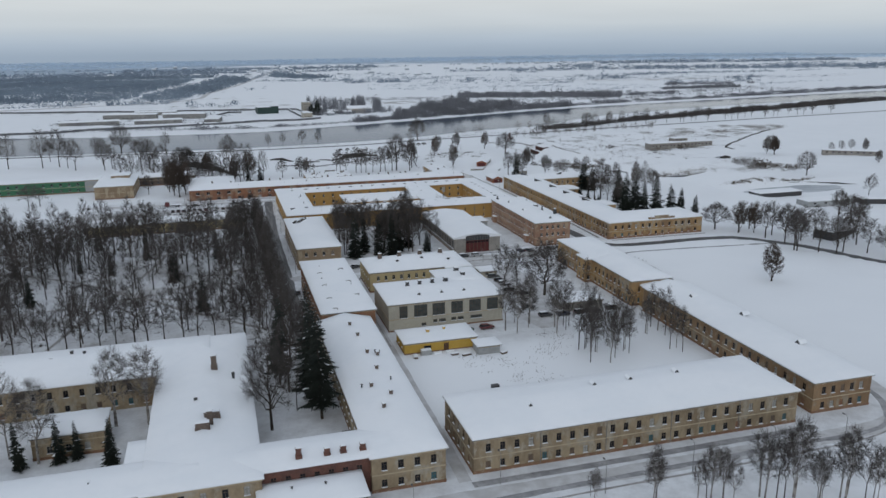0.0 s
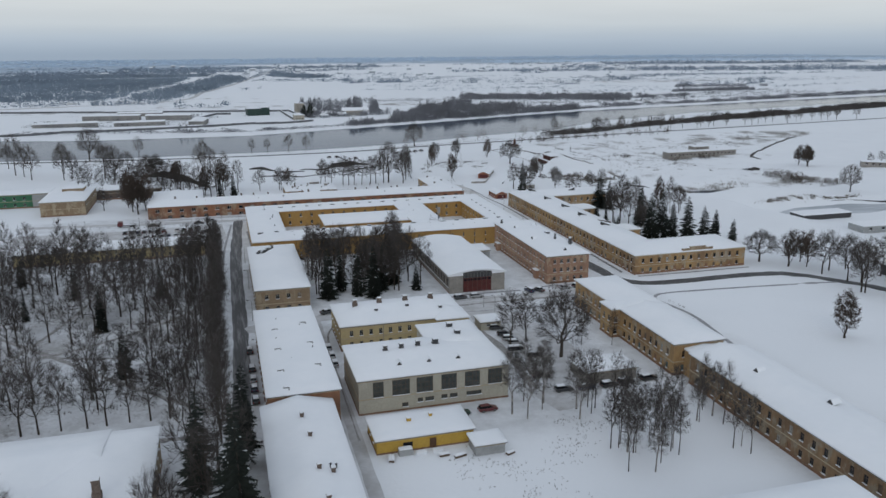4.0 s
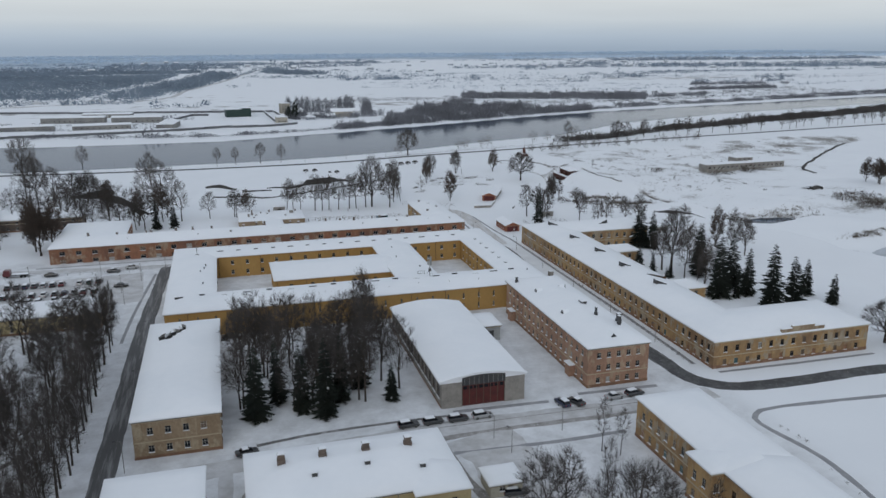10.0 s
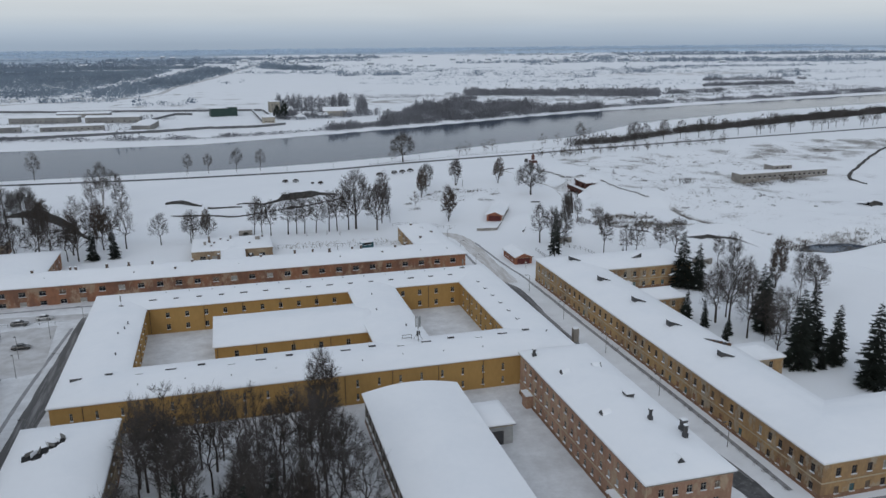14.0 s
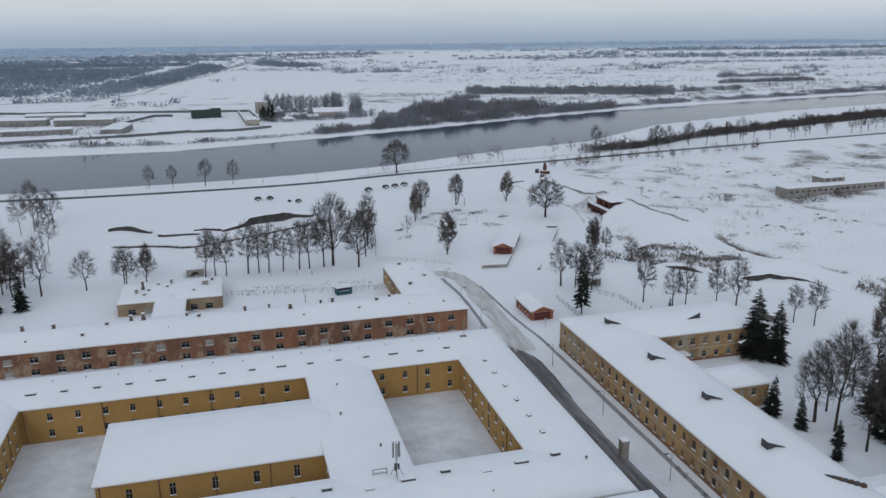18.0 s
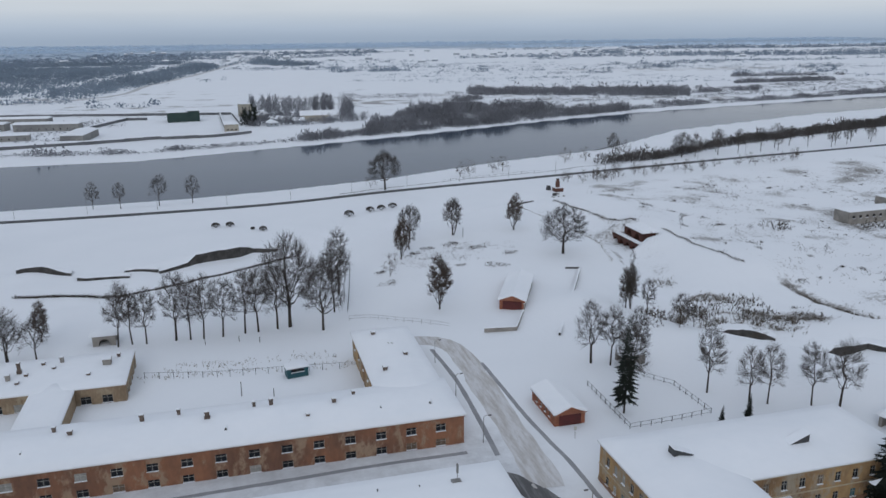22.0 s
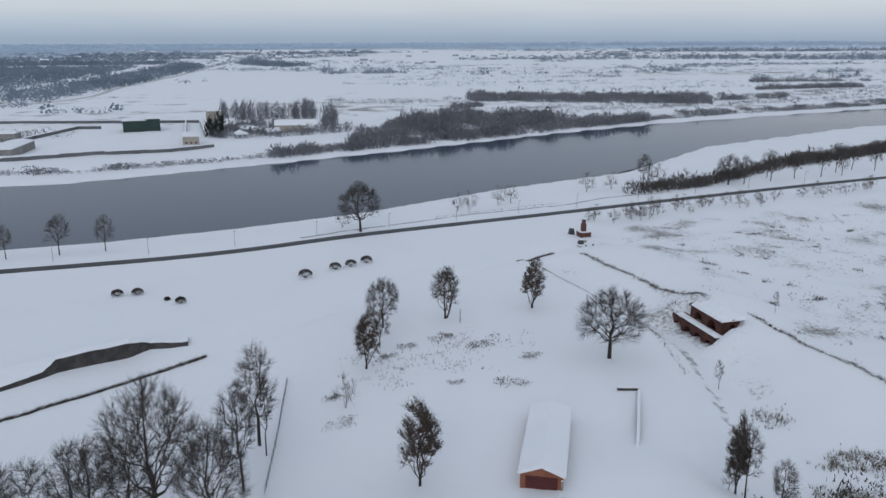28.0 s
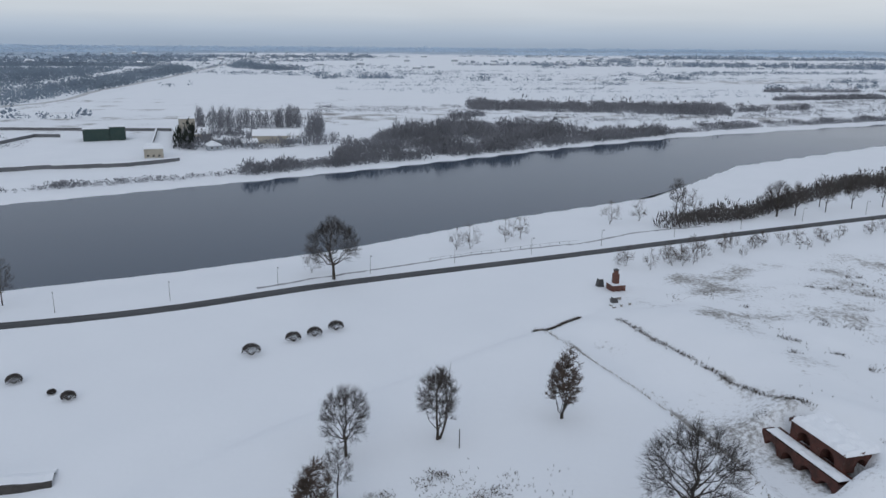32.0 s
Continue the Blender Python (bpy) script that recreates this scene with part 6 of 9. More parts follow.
def spruce_tree(seed, h, r0, bare=0.0):
    """Meshes of a spruce: uneven whorls of drooping fan-shaped sprays, ragged at the tips."""
    rng = random.Random(seed)
    bt, bc, bs = bmesh.new(), bmesh.new(), bmesh.new()
    tube(bt, (0, 0, -0.4), (0, 0, h), 0.24, 0.02, 6, False)
    z = h * (0.05 + bare)
    side = [rng.uniform(0.72, 1.2) for _ in range(6)]
    while z < h * 0.985:
        f = 1 - z / h
        rr = r0 * (f ** 0.8) * rng.uniform(0.72, 1.15) + 0.15
        n = max(4, int(10 * f ** 0.5) + 2)
        a0 = rng.uniform(0, 6.3)
        for k in range(n):
            a = a0 + k * math.tau / n + rng.uniform(-0.35, 0.35)
            if rng.random() < 0.10:
                continue
            ln_ = rr * rng.uniform(0.55, 1.2) * side[int(a / math.tau * 6) % 6]
            d = Vector((math.cos(a), math.sin(a), 0))
            s = Vector((-d.y, d.x, 0))
            sag = rng.uniform(0.1, 0.35) + 0.35 * f
            zz = z + rng.uniform(-0.25, 0.25)
            p0 = Vector((0, 0, zz + 0.1 * ln_))
            p2 = d * ln_ + Vector((0, 0, zz - sag * ln_ * 0.5))
            m = 6 if ln_ > 1.2 else 4
            for j in range(m):
                t = 0.22 + 0.78 * (j + 0.5) / m
                q = p0.lerp(p2, t) - Vector((0, 0, sag * ln_ * 0.12 * math.sin(math.pi * t)))
                for sg in (-1, 1):
                    w = (0.42 * ln_ * (1.1 - t) + 0.22) * rng.uniform(0.7, 1.25)
                    e = q + s * sg * w + d * w * 0.55 - Vector((0, 0, rng.uniform(0.2, 0.6) * w))
                    bc.faces.new((bc.verts.new(q - d * 0.2 * w), bc.verts.new(q + d * 0.35 * w), bc.verts.new(e)))
            e = p2 + d * 0.25
            bc.faces.new((bc.verts.new(p0), bc.verts.new(p0.lerp(p2, 0.7) - Vector((0, 0, 0.12 * ln_ + 0.1)) + s * 0.1), bc.verts.new(e)))
            if rng.random() < 0.09:
                up = Vector((0, 0, 0.06))
                q0, q1 = p0.lerp(p2, 0.5), p0.lerp(p2, 0.9)
                w = 0.12 * ln_
                bs.faces.new((bs.verts.new(q0 + up), bs.verts.new(q1 - s * w + up), bs.verts.new(q1 + d * 0.1 + up), bs.verts.new(q1 + s * w + up)))
        z += h * 0.022 + 0.10
    mt, mc, ms = mesh_from("trunk", bt), mesh_from("crown", bc), mesh_from("branch_snow", bs)
    mt.materials.append(M_BARK)
    mc.materials.append(M_SPRUCE)
    ms.materials.append(M_SNOW)
    return mt, mc, ms


BROAD = [branch_tree(10 + k, 17, 4.9, 0.24, 0.24, 0.41, 10, 90, 640, 4, tw=0.8) for k in range(4)]
TALL = [branch_tree(30 + k, 20, 3.9, 0.25, 0.24, 0.42, 9, 80, 430, 4, rise=0.8, tw=0.85) for k in range(4)]
LIME = [branch_tree(40 + k, 16, 3.7, 0.20, 0.28, 0.40, 9, 90, 760, 4, rise=0.8, stems=1 + k % 2) for k in range(4)]
SLIM = [branch_tree(50 + k, 16, 2.3, 0.12, 0.28, 0.40, 6, 40, 330, 3, tw=0.55) for k in range(3)]
BIRCH = [branch_tree(60 + k, 18, 3.2, 0.14, 0.26, 0.40, 8, 70, 700, 4, M_BIRCH, droop=0.3, stems=1 + k, tw=0.5) for k in range(2)]
WIDE = [branch_tree(70 + k, 15, 6.6, 0.38, 0.22, 0.42, 15, 240, 2300, 5, rise=0.4, tw=0.45) for k in range(3)]
SEEDY = [branch_tree(80 + k, 15, 3.0, 0.2, 0.06, 0.48, 10, 110, 1350, 4, None, M_SEED, 1.0, core=0.2, stems=2) for k in range(3)]
TWIN = [branch_tree(120 + k, 15, 3.3, 0.26, 0.10, 0.45, 12, 130, 1900, 4, rise=0.9, core=0.3, stems=2, vee=0.6, tw=0.5) for k in range(2)]
SPRUCE = [spruce_tree(90 + k, 17, 3.1) for k in range(4)]
HIGHSPRUCE = [spruce_tree(95 + k, 24, 3.3, 0.1) for k in range(2)]
LOW = [branch_tree(100 + k, 5, 2.3, 0.05, 0.03, 0.55, 3, 10, 200, 3, M_BUSH, M_BUSH, fine=1.7, core=0.25, stems=3, tw=0.55) for k in range(3)]

TREE_LABEL = {
    "bare": ("tree", "leafless grey-brown deciduous tree standing in snow", "tree"),
    "tall": ("park_tree", "tall leafless park tree with dark upright branches", "tree"),
    "lime": ("lime_tree", "leafless lime tree with a high narrow crown", "tree"),
    "highspruce": ("spruce_tree", "tall dark spruce with a bare lower trunk", "tree"),
    "slim": ("sapling", "slender leafless young tree with thin trunk", "tree"),
    "birch": ("birch_tree", "leafless birch with pale bark in snow", "tree"),
    "wide": ("old_tree", "broad leafless tree with spreading crooked limbs", "tree"),
    "seedy": ("seeding_tree", "dense tree with brown seed clusters in snow", "tree"),
    "spruce": ("spruce_tree", "dark green spruce with snow on its branches", "tree"),
    "twin": ("forked_tree", "leafless tree forked low into two stems", "tree"),
    "low": ("bush", "bare brown bush growing out of the snow", "bush"),
}
KINDS = {"twin": TWIN, "lime": LIME, "highspruce": HIGHSPRUCE, "bare": BROAD, "tall": TALL, "slim": SLIM, "birch": BIRCH, "wide": WIDE, "seedy": SEEDY, "spruce": SPRUCE, "low": LOW}
BASE_H = {"twin": 15, "lime": 16, "highspruce": 24, "bare": 17, "tall": 20, "slim": 16, "birch": 18, "wide": 15, "seedy": 15, "spruce": 17, "low": 5}
tree_rng = random.Random(5)


def tree(kind, x, y, h, group="", fat=1.0, tilt=0.0):
    name, label, cat = TREE_LABEL[kind]
    t = thing(name, (x, y, z_at(x, y)), label, cat, group)
    s = h / BASE_H[kind]
    t.rotation_euler = (radians(tree_rng.uniform(-2, 2)), radians(tree_rng.uniform(-2, 2) + tilt), tree_rng.uniform(0, math.tau))
    t.scale = (s * fat, s * fat, s)
    ms = tree_rng.choice(KINDS[kind])
    for nm, me in zip(("trunk", "crown", "branch_snow"), ms):
        link_mesh(nm, me, None, t)
    return t


# park west of the street
pr = random.Random(8)
placed = []
tries = 0
while len(placed) < 165 and tries < 14000:
    tries += 1
    x, y = pr.uniform(-118, 8), pr.uniform(226, 352)
    if ((x + 28) / 24) ** 2 + ((y - 258) / 17) ** 2 < 1 or ((x + 85) / 14) ** 2 + ((y - 300) / 10) ** 2 < 1 or abs(y - 268 - 0.25 * (x + 40)) < 2.5 or abs(x + 45 - 0.4 * (y - 270)) < 2.5:
        continue
    if all((x - a) ** 2 + (y - b) ** 2 > 19 for a, b in placed):
        placed.append((x, y))
        tree("tall" if pr.random() < 0.6 else "bare", x, y, pr.uniform(15, 21), "park trees", pr.uniform(0.85, 1.15))
for k in range(22):
    tree("bare" if k % 3 else "tall", 8.0 - k * 4.35 + pr.uniform(-0.5, 0.5), 222.2 - 0.02 * k + pr.uniform(-0.5, 0.5), pr.uniform(14.5, 18), "park edge row", pr.uniform(0.85, 1.05))
for k in range(34):
    tree("tall", 14.2 + pr.uniform(-0.8, 0.8), 208 + k * 4.4 + pr.uniform(-0.8, 0.8), pr.uniform(17, 22), "street tree row", pr.uniform(0.72, 0.95))
for k in range(8):
    tree("tall", 8.5 + pr.uniform(-1, 1), 226 + k * 16.4, pr.uniform(17, 21), "street tree row", 0.9)
for x, y, h in ((-62, 268, 12), (-18, 284, 13), (-8, 248, 14), (-74, 306, 11), (-30, 318, 12), (-92, 288, 12), (-50, 338, 13), (-3, 312, 12), (-52.4, 306, 8), (-19.8, 297.3, 10), (-41, 300, 9)):
    tree("spruce", x, y, h, "park spruces")
for k in range(70):
    tree("low", pr.uniform(-118, 8), pr.uniform(228, 350), pr.uniform(2, 4.5), "park undergrowth")
# court of the western block
for x, y, h, k in ((6.8, 160.6, 22, "wide"), (12.3, 178.9, 21, "tall"), (16.8, 182.0, 23, "tall"), (9.0, 191.5, 22, "tall"), (14.0, 193, 24, "tall"), (13.0, 168, 14, "slim")):
    tree(k, x, y, h, "court trees", 0.6 if k == "wide" else 1.0)
for x, y, h in ((18.0, 162.6, 27), (10.6, 184.6, 23), (16.5, 171.5, 26), (18.6, 196.5, 22)):
    tree("highspruce", x, y, h, "court spruces", 1.25)
for x, y, h, k in ((-26.2, 172.5, 20, "birch"), (-19.5, 171.3, 20, "birch"), (-39.8, 159.8, 20, "birch"), (-45.8, 163.4, 20, "birch"), (-52, 158, 19, "birch"), (-43.0, 158.5, 10.8, "spruce"), (-35.5, 158.9, 10.2, "spruce"), (-32.4, 159.3, 8.8, "spruce"), (-25.4, 155.2, 10.5, "spruce"), (-50, 150, 12, "spruce")):
    tree(k, x, y, h, "court trees", 1.25 if k == "birch" else 1.0)
# grove before the mustard complex
for k in range(46):
    x, y = pr.uniform(45, 82), pr.uniform(297, 338)
    tree("bare" if k % 2 else "tall", x, y, pr.uniform(15, 20), "grove trees", 0.95)
for x, y, h, f in ((63.7, 293.6, 18, 0.85), (59.0, 297.5, 16, 0.75), (49.0, 296.5, 17, 0.9), (68, 300, 16, 0.8), (78.8, 297.4, 9, 1.0), (73, 306, 15, 0.8), (54, 303, 15, 0.8)):
    tree("spruce", x, y, h, "grove spruces", f * 1.3)
# yard trees
for x, y, h, k in ((91.1, 240.9, 17, "bare"), (101.3, 230.1, 19, "wide"), (107.5, 250.0, 12, "slim"), (113.4, 263.7, 12, "slim"), (116.3, 261.5, 11, "slim"), (96.5, 243.0, 15, "bare"), (110, 236, 13, "slim"), (118.2, 234, 11, "slim")):
    tree(k, x, y, h, "yard trees")
for k in range(44):
    x, y = pr.uniform(90, 121), pr.uniform(171, 204)
    if y < 203 - 0.25 * (x - 90):
        tree("slim" if k % 3 else "birch", x, y, pr.uniform(11, 16), "yard saplings", 1.0)
for x, y, h in ((77.3, 202.8, 17), (79.6, 199.7, 16), (84.5, 203.0, 15), (86, 206, 17), (90.5, 196.3, 14), (82, 208, 16)):
    tree("birch", x, y, h, "yard birches")
tree("seedy", 183.0, 220.4, 14, "", 1.3)
# street front to the south
for x, y, h in ((72.2, 112.9, 10), (81.4, 110.1, 9.5), (84.8, 109.0, 9), (96.3, 105.6, 14), (92.8, 106.6, 11.5), (100.3, 104.4, 10), (106.0, 102.6, 12), (61.9, 117.0, 5), (109.5, 101.5, 11)):
    for j in range(3):
        tree("slim" if j == 1 else "birch", x + pr.uniform(-1.6, 1.6), y + pr.uniform(-2, 1), h * pr.uniform(0.95, 1.4), "roadside saplings", 0.95)
# behind the long range
for x, y, h, f in ((199.4, 401.4, 16, 1.1), (202.6, 398.5, 14, 1.0), (184.6, 376.0, 8, 1.1), (186, 369.4, 7, 0.9), (184.4, 357.8, 5, 1.0), (204.2, 370.2, 15, 1.0), (199.5, 362, 17, 0.9), (191.7, 339.9, 18.5, 0.95), (201.2, 346.3, 17.6, 1.0), (201.5, 339.0, 14.3, 1.0), (196.6, 337.5, 6, 1.0), (200.4, 326.4, 18.5, 1.1), (210, 328.5, 14, 1.05), (188.5, 362, 5, 1.0), (220.9, 324.1, 9, 1.0), (219.2, 334.1, 11, 1.0)):
    tree("spruce", x, y, h * 1.08, "spruces behind the range", f * 1.3)
for x, y, h, k in ((191.7, 366.7, 23, "lime"), (191.9, 358.9, 19, "tall"), (190.5, 371, 17, "lime"), (187.6, 371.5, 15, "slim"), (227.4, 393.4, 16, "seedy"), (194.8, 355.8, 15, "slim"), (196.2, 353.1, 15.5, "birch"), (226.2, 380.9, 18, "birch"), (230, 379, 15, "bare"), (222, 377, 14, "slim"), (203, 358, 14, "bare"), (206, 378, 14, "bare"), (190, 345, 14, "bare"), (213, 388, 13, "slim"), (196, 374, 15, "bare"), (234, 384, 12, "bare")):
    tree(k, x, y, h, "trees behind the range")
for x, y, h, k in ((211.8, 294.9, 13, "wide"), (218.3, 286.4, 13, "seedy"), (223.6, 283.5, 14, "seedy"), (228.0, 277.3, 15, "bare"), (233.5, 266, 15, "bare"), (219.6, 251.5, 15, "bare"), (240, 252, 14, "bare"), (243, 240, 14, "bare"), (247, 232, 13, "wide"), (226, 290, 12, "seedy"), (235, 277, 14, "bare"), (231, 243, 15, "bare"), (217.3, 285.7, 15, "bare"), (223, 275, 16, "bare"), (224, 264, 17, "tall"), (228, 262, 16, "bare"), (219, 252.5, 17, "bare"), (226, 247, 16, "tall"), (236, 245, 15, "bare"), (240, 266, 15, "bare"), (247, 250, 16, "bare"), (253, 258, 14, "bare"), (262, 266, 15, "bare"), (270, 278, 13, "wide"), (276, 292, 14, "bare"), (284, 300, 13, "bare")):
    tree(k, x, y, h, "field edge trees", 1.15)
# row of limes on the rampart slope
for x, y, h in ((73.0, 503.0, 16), (76.1, 503.7, 15.3), (79.4, 503.2, 15.2), (86.1, 503.4, 17.3), (89.5, 503.4, 16.3), (92.6, 503.1, 16.5), (97.1, 503.0, 15.1), (102.5, 503.9, 16.5), (105.7, 503.9, 18.4), (110.4, 504.6, 17.2)):
    tree("lime", x, y, h, "rampart lime row", 1.0, -4)
for x, y, h, k, f in ((121.4, 500.5, 20, "wide", 0.62), (113.6, 505.2, 24.8, "wide", 0.72), (125.9, 512.9, 20, "lime", 0.85), (128.9, 526.5, 20, "lime", 0.85), (130.0, 523.0, 16, "slim", 1.0), (145.4, 534, 7.5, "low", 0.8), (152.2, 549.5, 14, "seedy", 1.15), (160.0, 571.7, 13, "wide", 0.80), (157, 560, 9, "bare", 1.0), (153.3, 506.6, 16, "seedy", 1.2), (204.0, 541.0, 16.0, "wide", 1.1), (199.6, 575.6, 13.5, "seedy", 1.3), (175.8, 573.0, 15.0, "twin", 1.1)):
    tree(k, x, y, h, "bastion trees", f)
for x, y, h, k in ((38.6, 500.1, 13, "bare"), (49.4, 500.6, 13, "bare"), (54.7, 511.3, 10.5, "seedy"), (18.6, 498.9, 18, "seedy"), (26.6, 497.9, 19, "tall"), (50.3, 498.8, 12.3, "bare"), (55.8, 500.0, 11.6, "bare"), (-19, 550, 15, "wide"), (-6.3, 518.3, 16, "seedy"), (4.4, 484.5, 14, "bare"), (12.2, 484.9, 17, "bare"), (8.5, 486, 14, "tall"), (6.4, 596.8, 12, "bare"), (11.7, 597.6, 15.5, "bare"), (-30, 516, 16, "bare"), (-46, 520, 15, "bare"), (-2, 489, 14, "bare"), (-12, 493, 15, "tall"), (15, 503, 14, "bare"), (-20, 520, 15, "bare"), (-38, 509.5, 14, "bare"), (-8, 486, 17, "bare"), (-14, 484, 18, "tall"), (1, 497, 18, "bare"), (9, 494, 16, "seedy"), (-4, 503, 19, "tall"), (20, 508, 15, "bare"), (-24, 488, 17, "bare"), (-30, 485, 18, "tall"), (-22, 512, 18, "bare"), (-10, 527, 16, "bare"), (-40, 526, 18, "bare"), (-52, 512, 19, "tall"), (-60, 530, 17, "bare"), (-28, 530, 15, "bare")):
    tree(k, x, y, h, "rampart trees", 1.1)
LEFT_TREES = ((-139, 598, 24, "bare", 1.0), (-117, 596, 27, "bare", 0.9), (-107, 600, 27, "bare", 0.85), (-100, 590, 21, "bare", 0.9), (-93, 576, 23, "bare", 0.9), (-74, 570, 21, "bare", 1.0), (-70, 577, 17, "bare", 1.0), (-73, 668, 23, "wide", 0.85), (-51, 572, 23, "bare", 1.0), (-45, 566, 21, "wide", 0.7), (-36, 563, 19, "bare", 1.0), (-78, 596, 20, "bare", 1.0), (-20, 563, 15, "wide", 0.8), (-8, 531, 15, "seedy", 1.1), (8, 583, 22, "birch", 1.1), (4, 578, 18, "birch", 1.1), (20, 545, 18, "birch", 1.1), (15, 508, 22, "birch", 1.0), (9, 503, 20, "birch", 1.1), (-24, 545, 17, "wide", 0.85), (-22, 452, 20, "seedy", 1.2), (-25, 459, 21, "seedy", 1.1), (-19, 461, 19, "seedy", 1.2), (-28, 470, 17, "seedy", 1.1), (-97, 447, 13, "bare", 1.3), (-92, 449, 12, "bare", 1.3), (-39, 466, 12, "bare", 1.2))
for x, y, h, k, f in LEFT_TREES:
    tree(k, x, y, h, "western rampart trees", f)
for x, y, h in ((17.2, 485, 12.9), (23.9, 485.2, 12.6)):
    tree("spruce", x, y, h, "rampart spruces", 1.1)
for x, y, h, k in ((177.0, 463.4, 15, "lime"), (180.5, 461.0, 15, "lime"), (184, 457, 15, "lime"), (172.8, 440.0, 20, "highspruce"), (176.9, 446.0, 16, "lime"), (193.4, 443.3, 15, "lime"), (199.3, 437.5, 12, "lime"), (202.1, 435.6, 13, "lime"), (209.6, 432.2, 14, "lime"), (213.5, 429, 15, "lime"), (222.5, 417, 11, "lime"), (226, 413.5, 13, "lime"), (188.5, 431.0, 4, "spruce"), (194.0, 430.5, 6, "spruce"), (198.7, 488.7, 11, "seedy"), (200, 480, 10, "lime"), (207.4, 475.6, 7, "low"), (186, 424, 5, "spruce"), (203, 470, 6, "low"), (209, 470, 6, "low")):
    tree(k, x, y, h, "gate trees")
# river bank
for x, y, h, k in ((172.5, 679.5, 20, "wide"), (167, 688.0, 8, "low"), (217.8, 705, 8, "low"), (223.0, 706, 9, "low"), (238, 712, 9, "low"), (244.3, 714, 9, "low"), (288.1, 729.8, 10, "low"), (301.1, 730.9, 9, "low"), (322.0, 737.7, 16, "bare"), (327, 741, 11, "low"), (331, 739, 11, "low"), (359.8, 723.5, 15, "wide"), (70, 676, 15, "bare"), (84, 679, 13, "bare"), (54, 675, 12, "bare"), (42, 680, 12, "bare"), (-40, 676, 16, "bare"), (-95, 688, 15, "bare"), (-60, 640, 16, "bare"), (-120, 640, 17, "bare")):
    tree(k, x, y, h, "river bank trees", 0.95 if h > 18 else 1.0)
for k in range(30):
    x = 372 + k * 11 + pr.uniform(-4, 4)
    tree("bare", x, np.interp(x, ROAD_X, ROAD_Y) + pr.uniform(8, 26), pr.uniform(11, 16), "river bank trees")
for k in range(46):
    x = pr.uniform(255, 420)
    tree("low", x, np.interp(x, ROAD_X, ROAD_Y) - pr.uniform(14, 26), pr.uniform(3.5, 7.5), "roadside bushes")
for x, y, h, k, f in ((401, 502, 14, "seedy", 1.5), (393, 484, 15, "seedy", 1.6), (397, 489, 13, "seedy", 1.4), (447, 478, 9, "bare", 1.1), (452, 474, 10, "bare", 1.1), (440, 480, 8, "bare", 1.1), (462, 470, 11, "seedy", 1.2), (352, 402, 15, "wide", 0.9), (430, 425, 9, "seedy", 1.3), (340, 320, 12, "bare", 1.1), (334, 334, 13, "bare", 1.0)):
    tree(k, x, y, h, "field trees", f)
for x, y, h, k, f in ((221.0, 525.6, 6.5, "slim", 1.3), (203.1, 494.3, 14, "seedy", 0.6), (198.9, 490.5, 5, "low", 0.8), (199.4, 487.2, 13, "lime", 0.8), (207.1, 476.1, 8.5, "bare", 1.2), (209.7, 474.0, 6.5, "bare", 1.2), (221.8, 465.2, 5, "low", 1.2), (287.8, 552.3, 3.8, "low", 1.5), (309.9, 558.4, 2.5, "low", 1.3), (251.1, 548.2, 5.8, "slim", 1.0), (287.0, 519.5, 4.2, "slim", 1.2), (283.5, 554, 2.6, "low", 1.3)):
    tree(k, x, y, h, "ditch growth", f)

